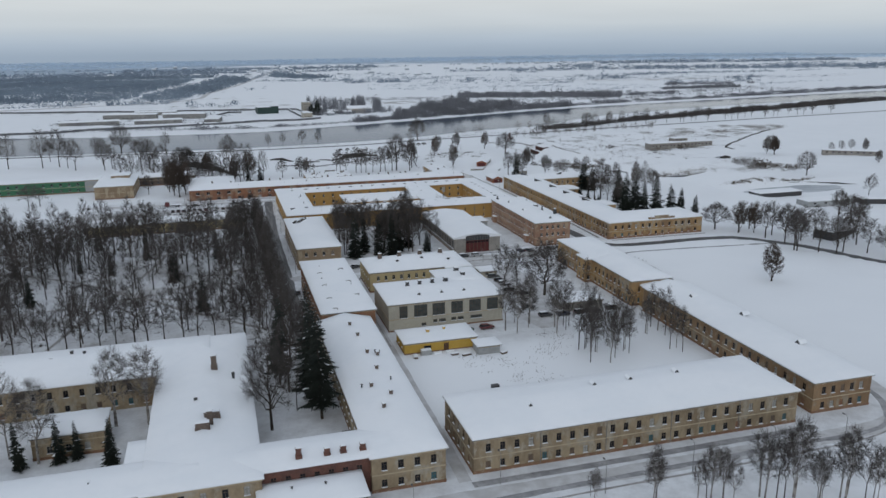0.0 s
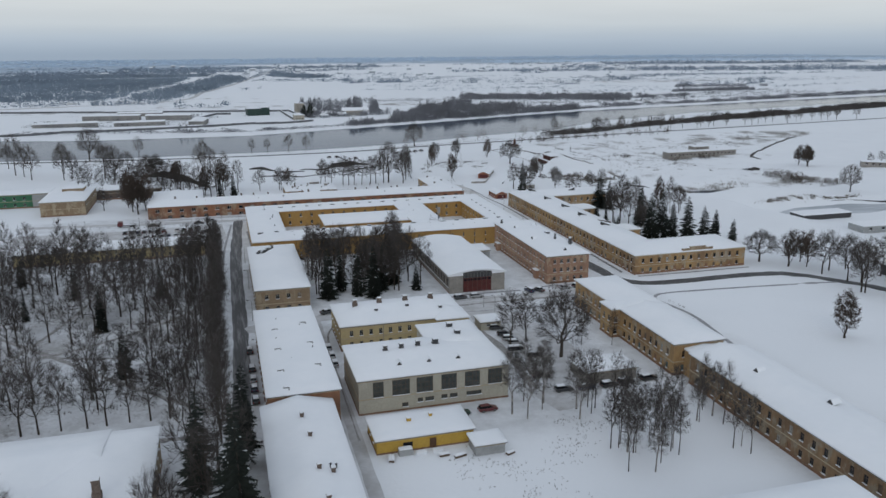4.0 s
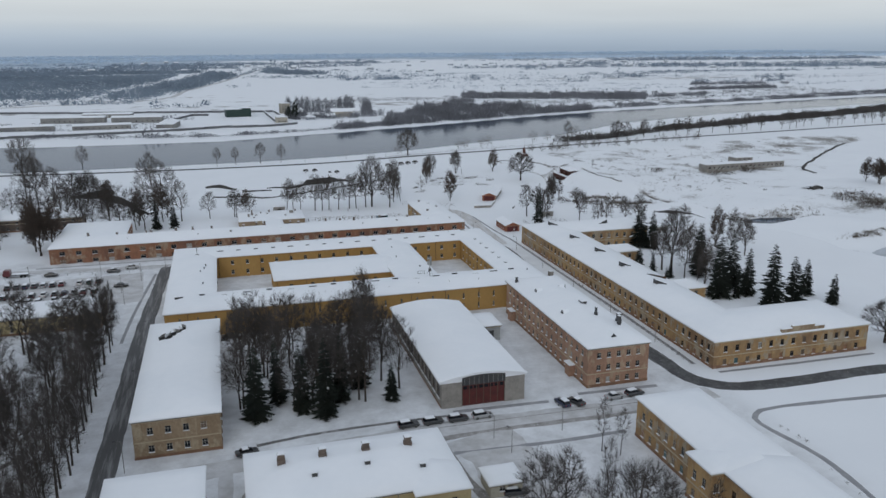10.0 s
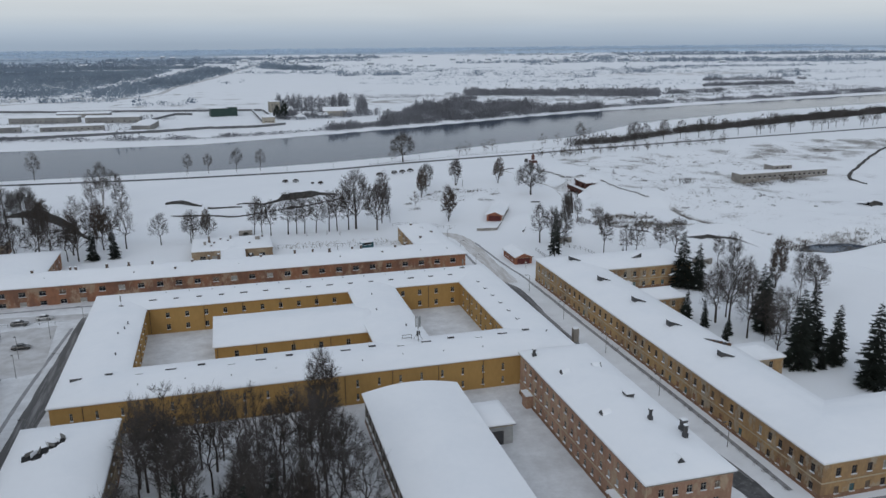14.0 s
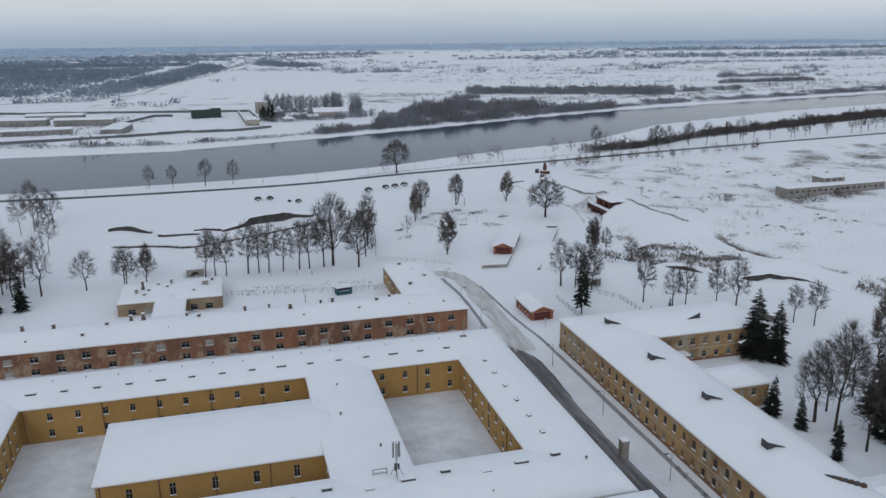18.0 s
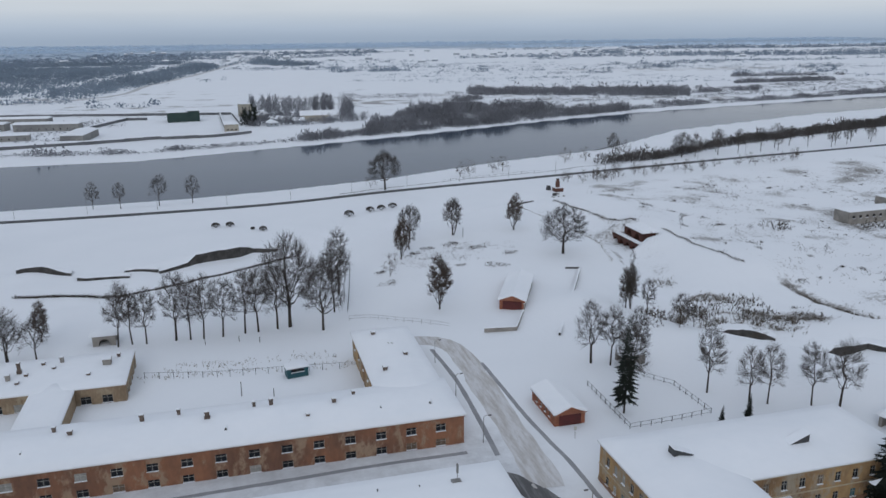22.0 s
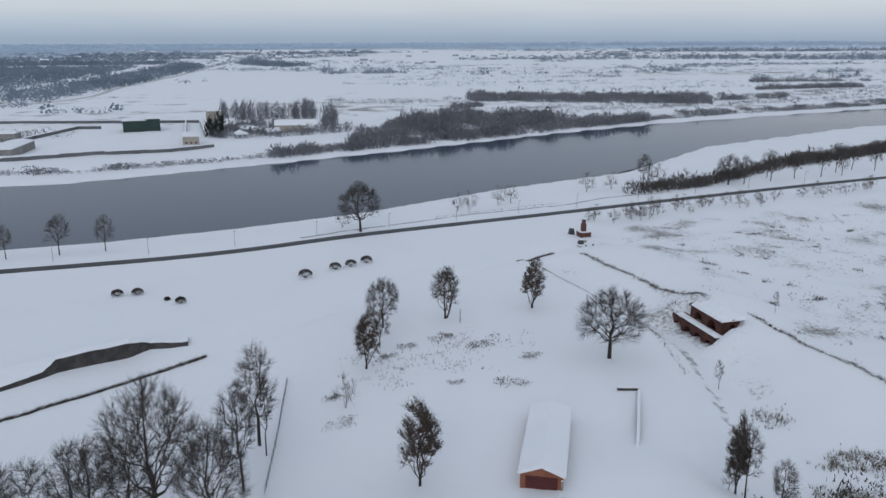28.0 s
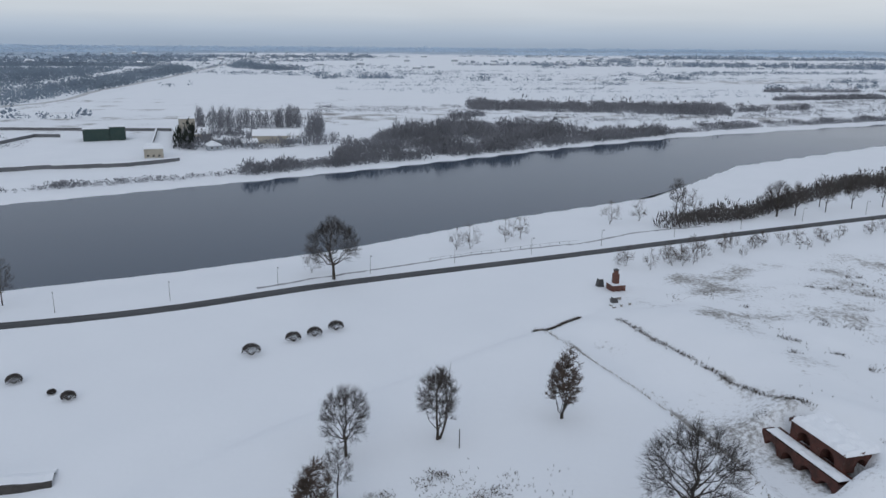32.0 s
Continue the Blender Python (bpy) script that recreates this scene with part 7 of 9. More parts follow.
# ---- woods, far bank and distance ----
def wood_mass(name, label, polys, h, count, material, seed, slim=0.16, blades=14, wide=0.045, gate=-0.22, kind="stuff", category="woods", even=0.0):
    """A far wood: many upright ragged trees scattered over quadrilaterals."""
    rng = random.Random(seed)
    verts, faces = [], []
    areas = [abs((q[2][0] - q[0][0]) * (q[3][1] - q[1][1]) - (q[3][0] - q[1][0]) * (q[2][1] - q[0][1])) / 2 for q in polys]
    pts = []
    for q, ar in zip(polys, areas):
        for _ in range(max(6, int(count * ar / sum(areas)))):
            a, b = rng.random(), rng.random()
            x = (q[0][0] * (1 - a) + q[1][0] * a) * (1 - b) + (q[3][0] * (1 - a) + q[2][0] * a) * b
            y = (q[0][1] * (1 - a) + q[1][1] * a) * (1 - b) + (q[3][1] * (1 - a) + q[2][1] * a) * b
            pts.append((x, y))
    zs = height_at(np.array([p[0] for p in pts]), np.array([p[1] for p in pts]))
    for (x, y), z in zip(pts, zs):
        if noise.noise((x * 0.03, y * 0.03, seed)) < gate:
            continue
        hh = h * rng.uniform(0.45, 1.0) * (0.95 + 1.1 * (1 - even) * noise.noise((x * 0.045, y * 0.045, seed + 7)))
        if h < 7 and rng.random() < 0.03:
            hh *= 1.7
        rad = hh * slim
        for _ in range(blades):
            a, t = rng.uniform(0, 6.28), rng.random()
            o = rad * math.sqrt(rng.random()) * (0.35 + 1.3 * math.sin(math.pi * min(1.0, 0.15 + 0.85 * t)) ** 0.7)
            lx, ly, ln_ = rng.uniform(-0.5, 0.5), rng.uniform(-0.5, 0.5), hh * rng.uniform(0.16, 0.34)
            w = hh * wide * rng.uniform(0.6, 1.5) + 0.05
            px, py, pz = x + o * math.cos(a), y + o * math.sin(a), z - 0.2 + hh * 0.82 * t
            c, s_ = math.cos(a * 7), math.sin(a * 7)
            b = len(verts)
            verts += [(px - w * c, py - w * s_, pz), (px + w * c, py + w * s_, pz + 0.3 * w), (px + lx * ln_, py + ly * ln_, pz + ln_)]
            faces.append((b, b + 1, b + 2))
    me = bpy.data.meshes.new(name)
    me.from_pydata(verts, [], faces)
    return tagged(link_mesh(name, me, material), label, category, kind=kind)


def quad(x0, y0, x1, y1, dx=0.0, dy=0.0):
    """A strip from (x0, y0) to (x1, y1), widened by (dx, dy)."""
    return ((x0, y0), (x1, y1), (x1 + dx, y1 + dy), (x0 + dx, y0 + dy))


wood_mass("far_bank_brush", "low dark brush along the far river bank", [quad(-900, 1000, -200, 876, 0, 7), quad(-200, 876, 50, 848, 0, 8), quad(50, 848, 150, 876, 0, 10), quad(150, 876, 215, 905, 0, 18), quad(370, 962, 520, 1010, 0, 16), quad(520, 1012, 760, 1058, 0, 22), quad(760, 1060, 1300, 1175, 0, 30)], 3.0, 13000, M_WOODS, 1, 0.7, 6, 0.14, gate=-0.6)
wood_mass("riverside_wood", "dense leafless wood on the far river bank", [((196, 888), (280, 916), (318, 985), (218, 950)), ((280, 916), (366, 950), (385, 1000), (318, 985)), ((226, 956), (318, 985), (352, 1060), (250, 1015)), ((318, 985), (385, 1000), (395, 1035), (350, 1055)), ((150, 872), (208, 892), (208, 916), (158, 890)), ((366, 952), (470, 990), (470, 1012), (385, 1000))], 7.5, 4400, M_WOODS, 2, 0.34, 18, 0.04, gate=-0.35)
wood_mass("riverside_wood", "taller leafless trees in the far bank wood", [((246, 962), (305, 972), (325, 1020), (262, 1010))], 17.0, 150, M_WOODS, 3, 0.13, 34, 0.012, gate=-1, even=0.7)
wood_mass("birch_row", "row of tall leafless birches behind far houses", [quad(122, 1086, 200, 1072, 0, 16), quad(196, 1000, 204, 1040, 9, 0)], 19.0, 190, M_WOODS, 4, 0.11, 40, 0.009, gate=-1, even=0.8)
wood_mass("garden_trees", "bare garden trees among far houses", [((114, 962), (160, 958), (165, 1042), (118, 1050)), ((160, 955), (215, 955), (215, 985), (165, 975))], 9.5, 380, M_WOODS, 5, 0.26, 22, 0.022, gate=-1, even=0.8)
wood_mass("garden_spruces", "dark spruces beside far houses", [((110, 962), (124, 962), (126, 985), (114, 985))], 13.0, 13, M_SPRUCE, 6, 0.10, 34, 0.035, gate=-1)
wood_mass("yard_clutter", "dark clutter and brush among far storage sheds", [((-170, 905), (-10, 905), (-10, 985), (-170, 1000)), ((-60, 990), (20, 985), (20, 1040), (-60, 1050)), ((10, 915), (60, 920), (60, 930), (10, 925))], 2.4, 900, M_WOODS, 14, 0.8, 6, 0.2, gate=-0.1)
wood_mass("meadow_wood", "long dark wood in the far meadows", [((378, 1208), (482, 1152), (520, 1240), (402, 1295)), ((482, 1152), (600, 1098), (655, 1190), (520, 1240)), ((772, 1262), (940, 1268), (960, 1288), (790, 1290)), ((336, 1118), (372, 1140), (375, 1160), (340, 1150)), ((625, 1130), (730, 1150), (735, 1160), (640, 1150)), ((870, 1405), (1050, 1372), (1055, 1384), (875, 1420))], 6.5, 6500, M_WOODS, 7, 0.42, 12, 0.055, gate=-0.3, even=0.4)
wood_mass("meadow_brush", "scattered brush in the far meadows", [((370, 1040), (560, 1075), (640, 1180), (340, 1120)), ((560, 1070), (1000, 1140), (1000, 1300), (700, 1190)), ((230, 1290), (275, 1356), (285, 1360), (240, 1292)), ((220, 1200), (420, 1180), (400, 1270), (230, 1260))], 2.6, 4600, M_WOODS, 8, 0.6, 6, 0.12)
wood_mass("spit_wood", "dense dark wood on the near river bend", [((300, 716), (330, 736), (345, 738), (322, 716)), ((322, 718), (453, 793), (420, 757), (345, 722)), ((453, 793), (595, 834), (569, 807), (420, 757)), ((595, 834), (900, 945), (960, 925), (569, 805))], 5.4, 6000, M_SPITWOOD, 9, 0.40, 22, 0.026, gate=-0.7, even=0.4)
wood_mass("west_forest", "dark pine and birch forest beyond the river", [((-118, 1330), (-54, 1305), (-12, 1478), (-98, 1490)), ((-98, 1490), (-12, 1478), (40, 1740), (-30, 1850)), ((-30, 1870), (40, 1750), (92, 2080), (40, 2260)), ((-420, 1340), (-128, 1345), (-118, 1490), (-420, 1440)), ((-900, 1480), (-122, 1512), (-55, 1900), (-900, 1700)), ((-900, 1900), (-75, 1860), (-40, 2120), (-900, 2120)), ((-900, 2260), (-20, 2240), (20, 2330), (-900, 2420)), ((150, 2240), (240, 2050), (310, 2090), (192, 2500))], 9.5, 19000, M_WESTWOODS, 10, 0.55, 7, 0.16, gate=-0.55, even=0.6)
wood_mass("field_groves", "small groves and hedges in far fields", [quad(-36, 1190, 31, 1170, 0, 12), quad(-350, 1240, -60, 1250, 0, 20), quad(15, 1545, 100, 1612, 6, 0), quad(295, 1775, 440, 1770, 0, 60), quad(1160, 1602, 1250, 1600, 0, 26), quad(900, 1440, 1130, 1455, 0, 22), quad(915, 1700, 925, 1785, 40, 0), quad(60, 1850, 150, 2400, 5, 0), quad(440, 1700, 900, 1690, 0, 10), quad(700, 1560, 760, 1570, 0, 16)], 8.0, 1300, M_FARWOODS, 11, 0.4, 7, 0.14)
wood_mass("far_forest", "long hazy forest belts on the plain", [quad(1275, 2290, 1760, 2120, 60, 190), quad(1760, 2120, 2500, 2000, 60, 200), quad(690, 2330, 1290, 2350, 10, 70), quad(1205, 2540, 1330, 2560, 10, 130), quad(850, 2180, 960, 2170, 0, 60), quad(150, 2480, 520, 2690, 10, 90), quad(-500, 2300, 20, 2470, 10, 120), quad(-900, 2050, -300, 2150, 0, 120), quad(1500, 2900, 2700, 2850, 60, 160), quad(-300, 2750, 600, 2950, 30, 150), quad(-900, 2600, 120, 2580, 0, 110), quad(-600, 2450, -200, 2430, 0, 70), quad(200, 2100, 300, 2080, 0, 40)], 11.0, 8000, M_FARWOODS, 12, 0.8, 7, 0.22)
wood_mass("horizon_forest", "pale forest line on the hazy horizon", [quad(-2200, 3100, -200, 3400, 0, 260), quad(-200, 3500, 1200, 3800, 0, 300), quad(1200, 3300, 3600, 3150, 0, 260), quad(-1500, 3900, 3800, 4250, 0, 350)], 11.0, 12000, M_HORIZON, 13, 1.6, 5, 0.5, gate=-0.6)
hz = random.Random(3)
for k in range(34):
    x0 = hz.uniform(-800, 2200)
    y0 = hz.uniform(1850, 3300)
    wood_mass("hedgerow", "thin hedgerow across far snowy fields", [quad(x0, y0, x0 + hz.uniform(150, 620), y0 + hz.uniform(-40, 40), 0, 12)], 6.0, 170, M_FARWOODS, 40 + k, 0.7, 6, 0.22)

wood_mass("scrub_bushes", "bare brown scrub on open snowy ground", [((206, 484), (226, 474), (246, 468), (226, 492)), ((262, 440), (312, 442), (306, 424), (266, 426)), ((335, 455), (365, 465), (376, 425), (345, 418)), ((196, 470), (206, 470), (212, 486), (202, 490))], 3.2, 420, M_BUSH, 51, 0.5, 16, 0.035, gate=-0.5, category="bushes")
wood_mass("scrub_bushes", "low scattered scrub on open snowy ground", [((245, 480), (340, 500), (390, 560), (260, 560)), ((250, 560), (390, 580), (440, 680), (255, 640)), ((380, 570), (450, 620), (500, 690), (420, 690))], 1.5, 620, M_BUSH, 52, 0.8, 12, 0.05, gate=0.02, category="bushes")
wood_mass("scrub_bushes", "dark scrub below an abandoned building", [((335, 558), (352, 556), (352, 561), (335, 563)), ((362, 560), (384, 561), (384, 566), (362, 565)), ((290, 548), (300, 550), (300, 556), (290, 554))], 2.8, 60, M_BUSH, 53, 0.6, 16, 0.05, gate=-1, category="bushes")

for k in range(22):
    x0, y0 = hz.uniform(180, 1100), 1330 + 36 * k
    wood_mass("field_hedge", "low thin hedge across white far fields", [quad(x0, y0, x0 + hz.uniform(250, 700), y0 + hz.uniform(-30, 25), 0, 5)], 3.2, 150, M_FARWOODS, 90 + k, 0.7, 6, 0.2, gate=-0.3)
for x, y, r in ((163.2, 558.6, 2.2), (180.0, 555.0, 3.2), (179.7, 535.0, 3.0), (187.6, 545.6, 2.2), (143.6, 528.1, 3.0), (168.4, 538.2, 1.8), (171.7, 561.5, 2.4), (157.8, 554.0, 1.6), (143.4, 538.2, 1.4)):
    wood_mass("brush_heap", "heap of dry brush poking through snow", [quad(x - r, y - r * 0.5, x + r, y - r * 0.3, 0, r)], 1.3, 16, M_BUSH, int(x), 0.8, 22, 0.03, gate=-1, category="brush", even=0.5)

# far houses
M_FARWALL = worn("far_house_walls", (0.36, 0.39, 0.42), (0.28, 0.30, 0.33), 0.9, 0.05, 1.0, 0.6, 0.0)
M_DARKGREEN = worn("dark_green_sheet", (0.03, 0.055, 0.05), (0.045, 0.07, 0.06), 0.6, 0.2, 2.0, 0.6, 0.0)


M_FLOODWALL = worn("dark_concrete_wall", (0.15, 0.155, 0.165), (0.10, 0.105, 0.11), 0.9, 0.05, 1.0, 0.6, 0.0)
M_FARGREY = worn("grey_far_sheds", (0.27, 0.265, 0.25), (0.17, 0.17, 0.17), 0.9, 0.06, 1.0, 0.9, 0.0)
M_FARPALE = worn("pale_far_walls", (0.40, 0.37, 0.31), (0.28, 0.26, 0.23), 0.9, 0.1, 1.0, 0.7, 0.0)


def far_house(x, y, w, d, h, rise, material, label, rz=0.0, windows=0, rows=((1.0, 2.3),), name="house"):
    o = thing(name, (x, y, z_at(x, y)), label, "building", "far bank buildings", rz=rz)
    sides = {"s": rows_of(w, windows, 1.2, rows, 0.6)} if windows else {}
    wing(o, -w / 2, -d / 2, w / 2, d / 2, h, material, sides, 0)
    hip_roof(o, -w / 2, -d / 2, w / 2, d / 2, h, rise, hips=(False, False), lumps=False)
    return o


far_house(60, 1028, 16, 18, 8.0, 0.5, M_DARKGREEN, "dark green sheet-metal hall with snowy roof", 0.1, name="hall")
far_house(73, 1029, 10, 16, 9.0, 0.5, M_DARKGREEN, "dark green sheet-metal hall with snowy roof", 0.1, name="hall")
far_house(117, 1052, 10, 9, 11, 0.3, M_FARPALE, "pale block of flats far across the river", 0.2, 3, ((1, 2.3), (4, 5.3), (7, 8.3)), name="apartment_block")
far_house(104, 926, 10, 10, 5.5, 0.4, M_FARPALE, "pale pump house by the river wall", 0.05, 3)
far_house(103, 938, 8, 9, 7.0, 0.4, M_FARPALE, "pale pump house by the river wall", 0.05, 2)
far_house(176, 990, 30, 13, 5.0, 3.2, M_FARPALE, "low far house with steep snowy roof", -0.1, 5)
far_house(128, 1018, 11, 10, 4.0, 3.5, M_FARPALE, "small far house with steep snowy roof", 0.1, 2)
for x, y, w in ((150, 985, 12), (158, 972, 9), (140, 990, 9), (186, 985, 8), (136, 962, 8)):
    far_house(x, y, w, 8, 3.0, 2.0, M_FARWALL, "small far house with snowy roof", 0.2, 2)
for x, y, w, d, h, rz in ((-34, 990, 48, 12, 5.5, -0.12), (-95, 1003, 60, 12, 5.5, -0.12), (-1, 925, 15, 40, 5.0, -0.12), (-60, 930, 50, 10, 4.0, 0.1), (-130, 925, 60, 10, 4.5, 0.1), (-70, 1060, 50, 12, 4, -0.1)):
    far_house(x, y, w, d, h, 1.2, M_FARGREY, "long grey far shed with snowy gable roof", rz, max(4, int(w / 5)), name="shed")
fh = random.Random(17)
for k in range(48):
    x = fh.uniform(-300, 1800)
    y = fh.uniform(2150, 3300)
    far_house(x, y, fh.uniform(8, 18), 9, fh.uniform(3, 6), 2.5, M_FARWALL, "pale far village house with snowy roof", fh.uniform(-0.4, 0.4))


def low_wall(name, pts, h, w, material, label, cap=True, category="wall"):
    o = thing(name, (0, 0, 0), label, category)
    for (ax, ay), (bx, by) in zip(pts, pts[1:]):
        n = max(1, int(math.hypot(bx - ax, by - ay) / 12))
        for k in range(n):
            x0, y0 = ax + (bx - ax) * k / n, ay + (by - ay) * k / n
            x1, y1 = ax + (bx - ax) * (k + 1) / n, ay + (by - ay) * (k + 1) / n
            ln_ = math.hypot(x1 - x0, y1 - y0)
            z = min(z_at(x0, y0), z_at(x1, y1))
            a = math.atan2(y1 - y0, x1 - x0)
            part("wall_panel", boxes((0, -w / 2, -0.4, ln_, w / 2, h)), material, o, "", (x0, y0, z), a)
            if cap:
                part("snow_cap", boxes((0, -w / 2 - 0.04, h + 0.003, ln_, w / 2 + 0.04, h + 0.18)), M_SNOW, o, "", (x0, y0, z), a)
    return o


low_wall("embankment_wall", [(-260, 870), (-90, 876), (-27, 885), (32, 894), (92, 903), (118, 916)], 2.2, 1.0, M_FLOODWALL, "long grey concrete flood wall across the river")
low_wall("embankment_wall", [(-300, 1165), (-82, 1116), (105, 1071)], 2.2, 1.2, M_FLOODWALL, "long grey concrete wall behind far yards")
low_wall("embankment_wall", [(95, 1066), (98, 985), (100, 930)], 2.4, 1.0, M_FLOODWALL, "grey concrete wall beside far sheds")
low_wall("embankment_wall", [(106, 1070), (112, 972)], 2.4, 1.0, M_FLOODWALL, "grey concrete wall beside far sheds")
low_wall("embankment_wall", [(-6, 983), (17, 1050), (34, 1046)], 2.2, 1.0, M_FLOODWALL, "grey concrete wall round a snowy far yard")
strip("road", [(-400, 1180), (-63, 1298), (-3, 1526), (60, 1833), (152, 2412), (230, 2900)], 9, M_TRACK, "straight snowy country road across the plain", step=40, lift=0.5)

# ---- earthworks, ruins and small structures ----
def arch_wall(bm, p0, u, length, z0, z1, arches, depth=1.6, back=True):
    """A wall face with round-headed openings (centre, width, springing height)."""
    n = (u[1], -u[0])

    def at(s, z, d=0.0):
        return bm.verts.new((p0[0] + u[0] * s - n[0] * d, p0[1] + u[1] * s - n[1] * d, z))

    s = 0.0
    for c, w, sp in sorted(arches):
        a, b, r = c - w / 2, c + w / 2, w / 2
        bm.faces.new((at(s, z0), at(a, z0), at(a, z1), at(s, z1)))
        k = 10
        xs = [c - r * math.cos(math.pi * i / k) for i in range(k + 1)]
        hs = [min(z0 + sp + r * math.sin(math.pi * i / k), z1 - 0.15) for i in range(k + 1)]
        for i in range(k):
            bm.faces.new((at(xs[i], hs[i]), at(xs[i + 1], hs[i + 1]), at(xs[i + 1], z1), at(xs[i], z1)))
            bm.faces.new((at(xs[i], hs[i], depth), at(xs[i + 1], hs[i + 1], depth), at(xs[i + 1], hs[i + 1]), at(xs[i], hs[i])))
            if back:
                bm.faces.new((at(xs[i], z0, depth), at(xs[i + 1], z0, depth), at(xs[i + 1], hs[i + 1], depth), at(xs[i], hs[i], depth)))
        bm.faces.new((at(a, z0), at(a, z0, depth), at(a, hs[0], depth), at(a, hs[0])))
        bm.faces.new((at(b, z0, depth), at(b, z0), at(b, hs[-1]), at(b, hs[-1], depth)))
        s = b
    bm.faces.new((at(s, z0), at(length, z0), at(length, z1), at(s, z1)))


# two-tier brick casemate in the ditch
RU = thing("ruined_casemate", (0, 0, 0), "ruined two-tier red brick casemate with arches", "ruin")
bm = bmesh.new()
arch_wall(bm, (233.6, 564.0), (0, -1), 18.0, -3.0, 1.3, ((2.2, 3.2, 1.5), (6.6, 3.0, 1.7), (11.0, 3.0, 1.7), (15.4, 3.4, 1.3)), 2.2)
box(bm, 235.85, 546.0, -3.0, 237.0, 564.0, 1.29)
box(bm, 233.61, 563.99, -3.0, 235.9, 564.4, 1.3)
box(bm, 233.61, 545.6, -3.0, 235.9, 546.01, 0.9)
part("lower_tier", bm, M_CASEMATE, RU)
bm = bmesh.new()
arch_wall(bm, (236.4, 560.8), (0, -1), 12.6, 1.2, 4.4, ((3.4, 3.2, 0.8), (9.0, 3.2, 0.8)), 2.0)
arch_wall(bm, (236.4, 548.2), (1, 0), 5.2, 1.2, 4.4, ((3.2, 2.0, 1.2),), 1.5)
box(bm, 238.45, 549.75, 0.5, 241.6, 560.8, 4.39)
part("upper_tier", bm, M_CASEMATE, RU)
part("roof_snow", lumpy_cap(236.2, 547.7, 247.0, 561.6, 4.41, 0.55, 1, 0.7, 0.45), M_SNOW, RU)
part("ledge_snow", lumpy_cap(233.9, 546.2, 236.3, 563.9, 1.31, 0.3, 2, 0.6, 0.35), M_SNOW, RU)
rb_ = random.Random(4)
for k in range(16):
    s = rb_.uniform(0.2, 0.5)
    part("loose_bricks", boxes((-s, -s, -0.3, s, s, s * 0.7)), M_CASEMATE, RU, "", (236.4 + rb_.uniform(-0.2, 5), rb_.choice((548.3, 561.0)), 4.45), rb_.uniform(0, 3))

# brick stub tower by the road
zt = z_at(249.3, 650.4)
TW = thing("brick_stub_tower", (249.3, 650.4, zt), "broken red brick tower stump with snow ledges", "ruin")
bm = bmesh.new()
arch_wall(bm, (-2.0, -2.0), (1, 0), 4.0, -0.5, 1.7, ((1.2, 0.9, 0.8), (2.9, 0.9, 0.8)), 0.6)
box(bm, -2.0, -1.35, -0.5, 2.0, 2.0, 1.69)
part("base", bm, M_REDBRICK, TW)
part("shaft", boxes((-0.75, -0.4, 1.6, 0.75, 1.2, 4.6), (-0.5, -0.2, 4.6, 0.45, 0.9, 5.6)), M_REDBRICK, TW)
part("cap", boxes((-0.65, -0.35, 5.6, 0.6, 1.05, 5.9)), M_METAL, TW)
part("ledge_snow", lumpy_cap(-2.05, -2.05, 2.05, 2.05, 1.70, 0.12, 3, 0.7, 0.1), M_SNOW, TW)
for x, y, w, h, lab in ((246.2, 654.2, 2.0, 2.2, "dark tarred hut with sloping sides"), (242.8, 638.8, 1.8, 1.4, "dark stone block at the rampart corner")):
    o = thing("stone_hut", (x, y, z_at(x, y)), lab, "hut", "rampart blocks")
    bm = bmesh.new()
    v = box(bm, -w / 2, -w / 2, -0.3, w / 2, w / 2, h)
    for q in v[4:]:
        q.co.x *= 0.62
        q.co.y *= 0.7
    part("body", bm, M_METAL, o)
    part("snow_cap", boxes((-w * 0.3, -w * 0.33, h + 0.003, w * 0.3, w * 0.33, h + 0.15)), M_SNOW, o)
for k in range(7):
    x, y = 240.5 + rb_.uniform(-2.5, 6), 637 + rb_.uniform(-3, 5)
    s = rb_.uniform(0.3, 0.7)
    o = thing("stone_block", (x, y, z_at(x, y)), "dark stone block half buried in snow", "stone", "rampart blocks", rz=rb_.uniform(0, 3))
    part("stone", boxes((-s, -s * 0.6, -0.3, s, s * 0.6, s * 1.1)), M_CONCRETE, o)
    part("snow_cap", boxes((-s * 0.9, -s * 0.55, s * 1.1 + 0.003, s * 0.9, s * 0.55, s * 1.1 + 0.14)), M_SNOW, o)

# vaulted casemate mouths in the rampart
for x, y, rz in ((185.5, 459.3, 0.0), (69.8, 504.4, 0.0), (219.5, 418.5, 0.3)):
    z = z_at(x, y)
    o = thing("casemate_mouth", (x, y, z), "snow-covered stone casemate mouth with dark arch", "bunker", "casemates", rz=rz)
    bm = bmesh.new()
    arch_wall(bm, (-2.6, 0), (1, 0), 5.2, -0.6, 2.4, ((2.6, 2.6, 1.0),), 3.5)
    box(bm, -2.6, 3.55, -0.6, 2.6, 4.2, 2.39)
    part("front_wall", bm, M_CONCRETE, o)
    part("roof_snow", lumpy_cap(-3.4, -0.15, 3.4, 5.0, 2.41, 0.5, 6, 0.9), M_SNOW, o)

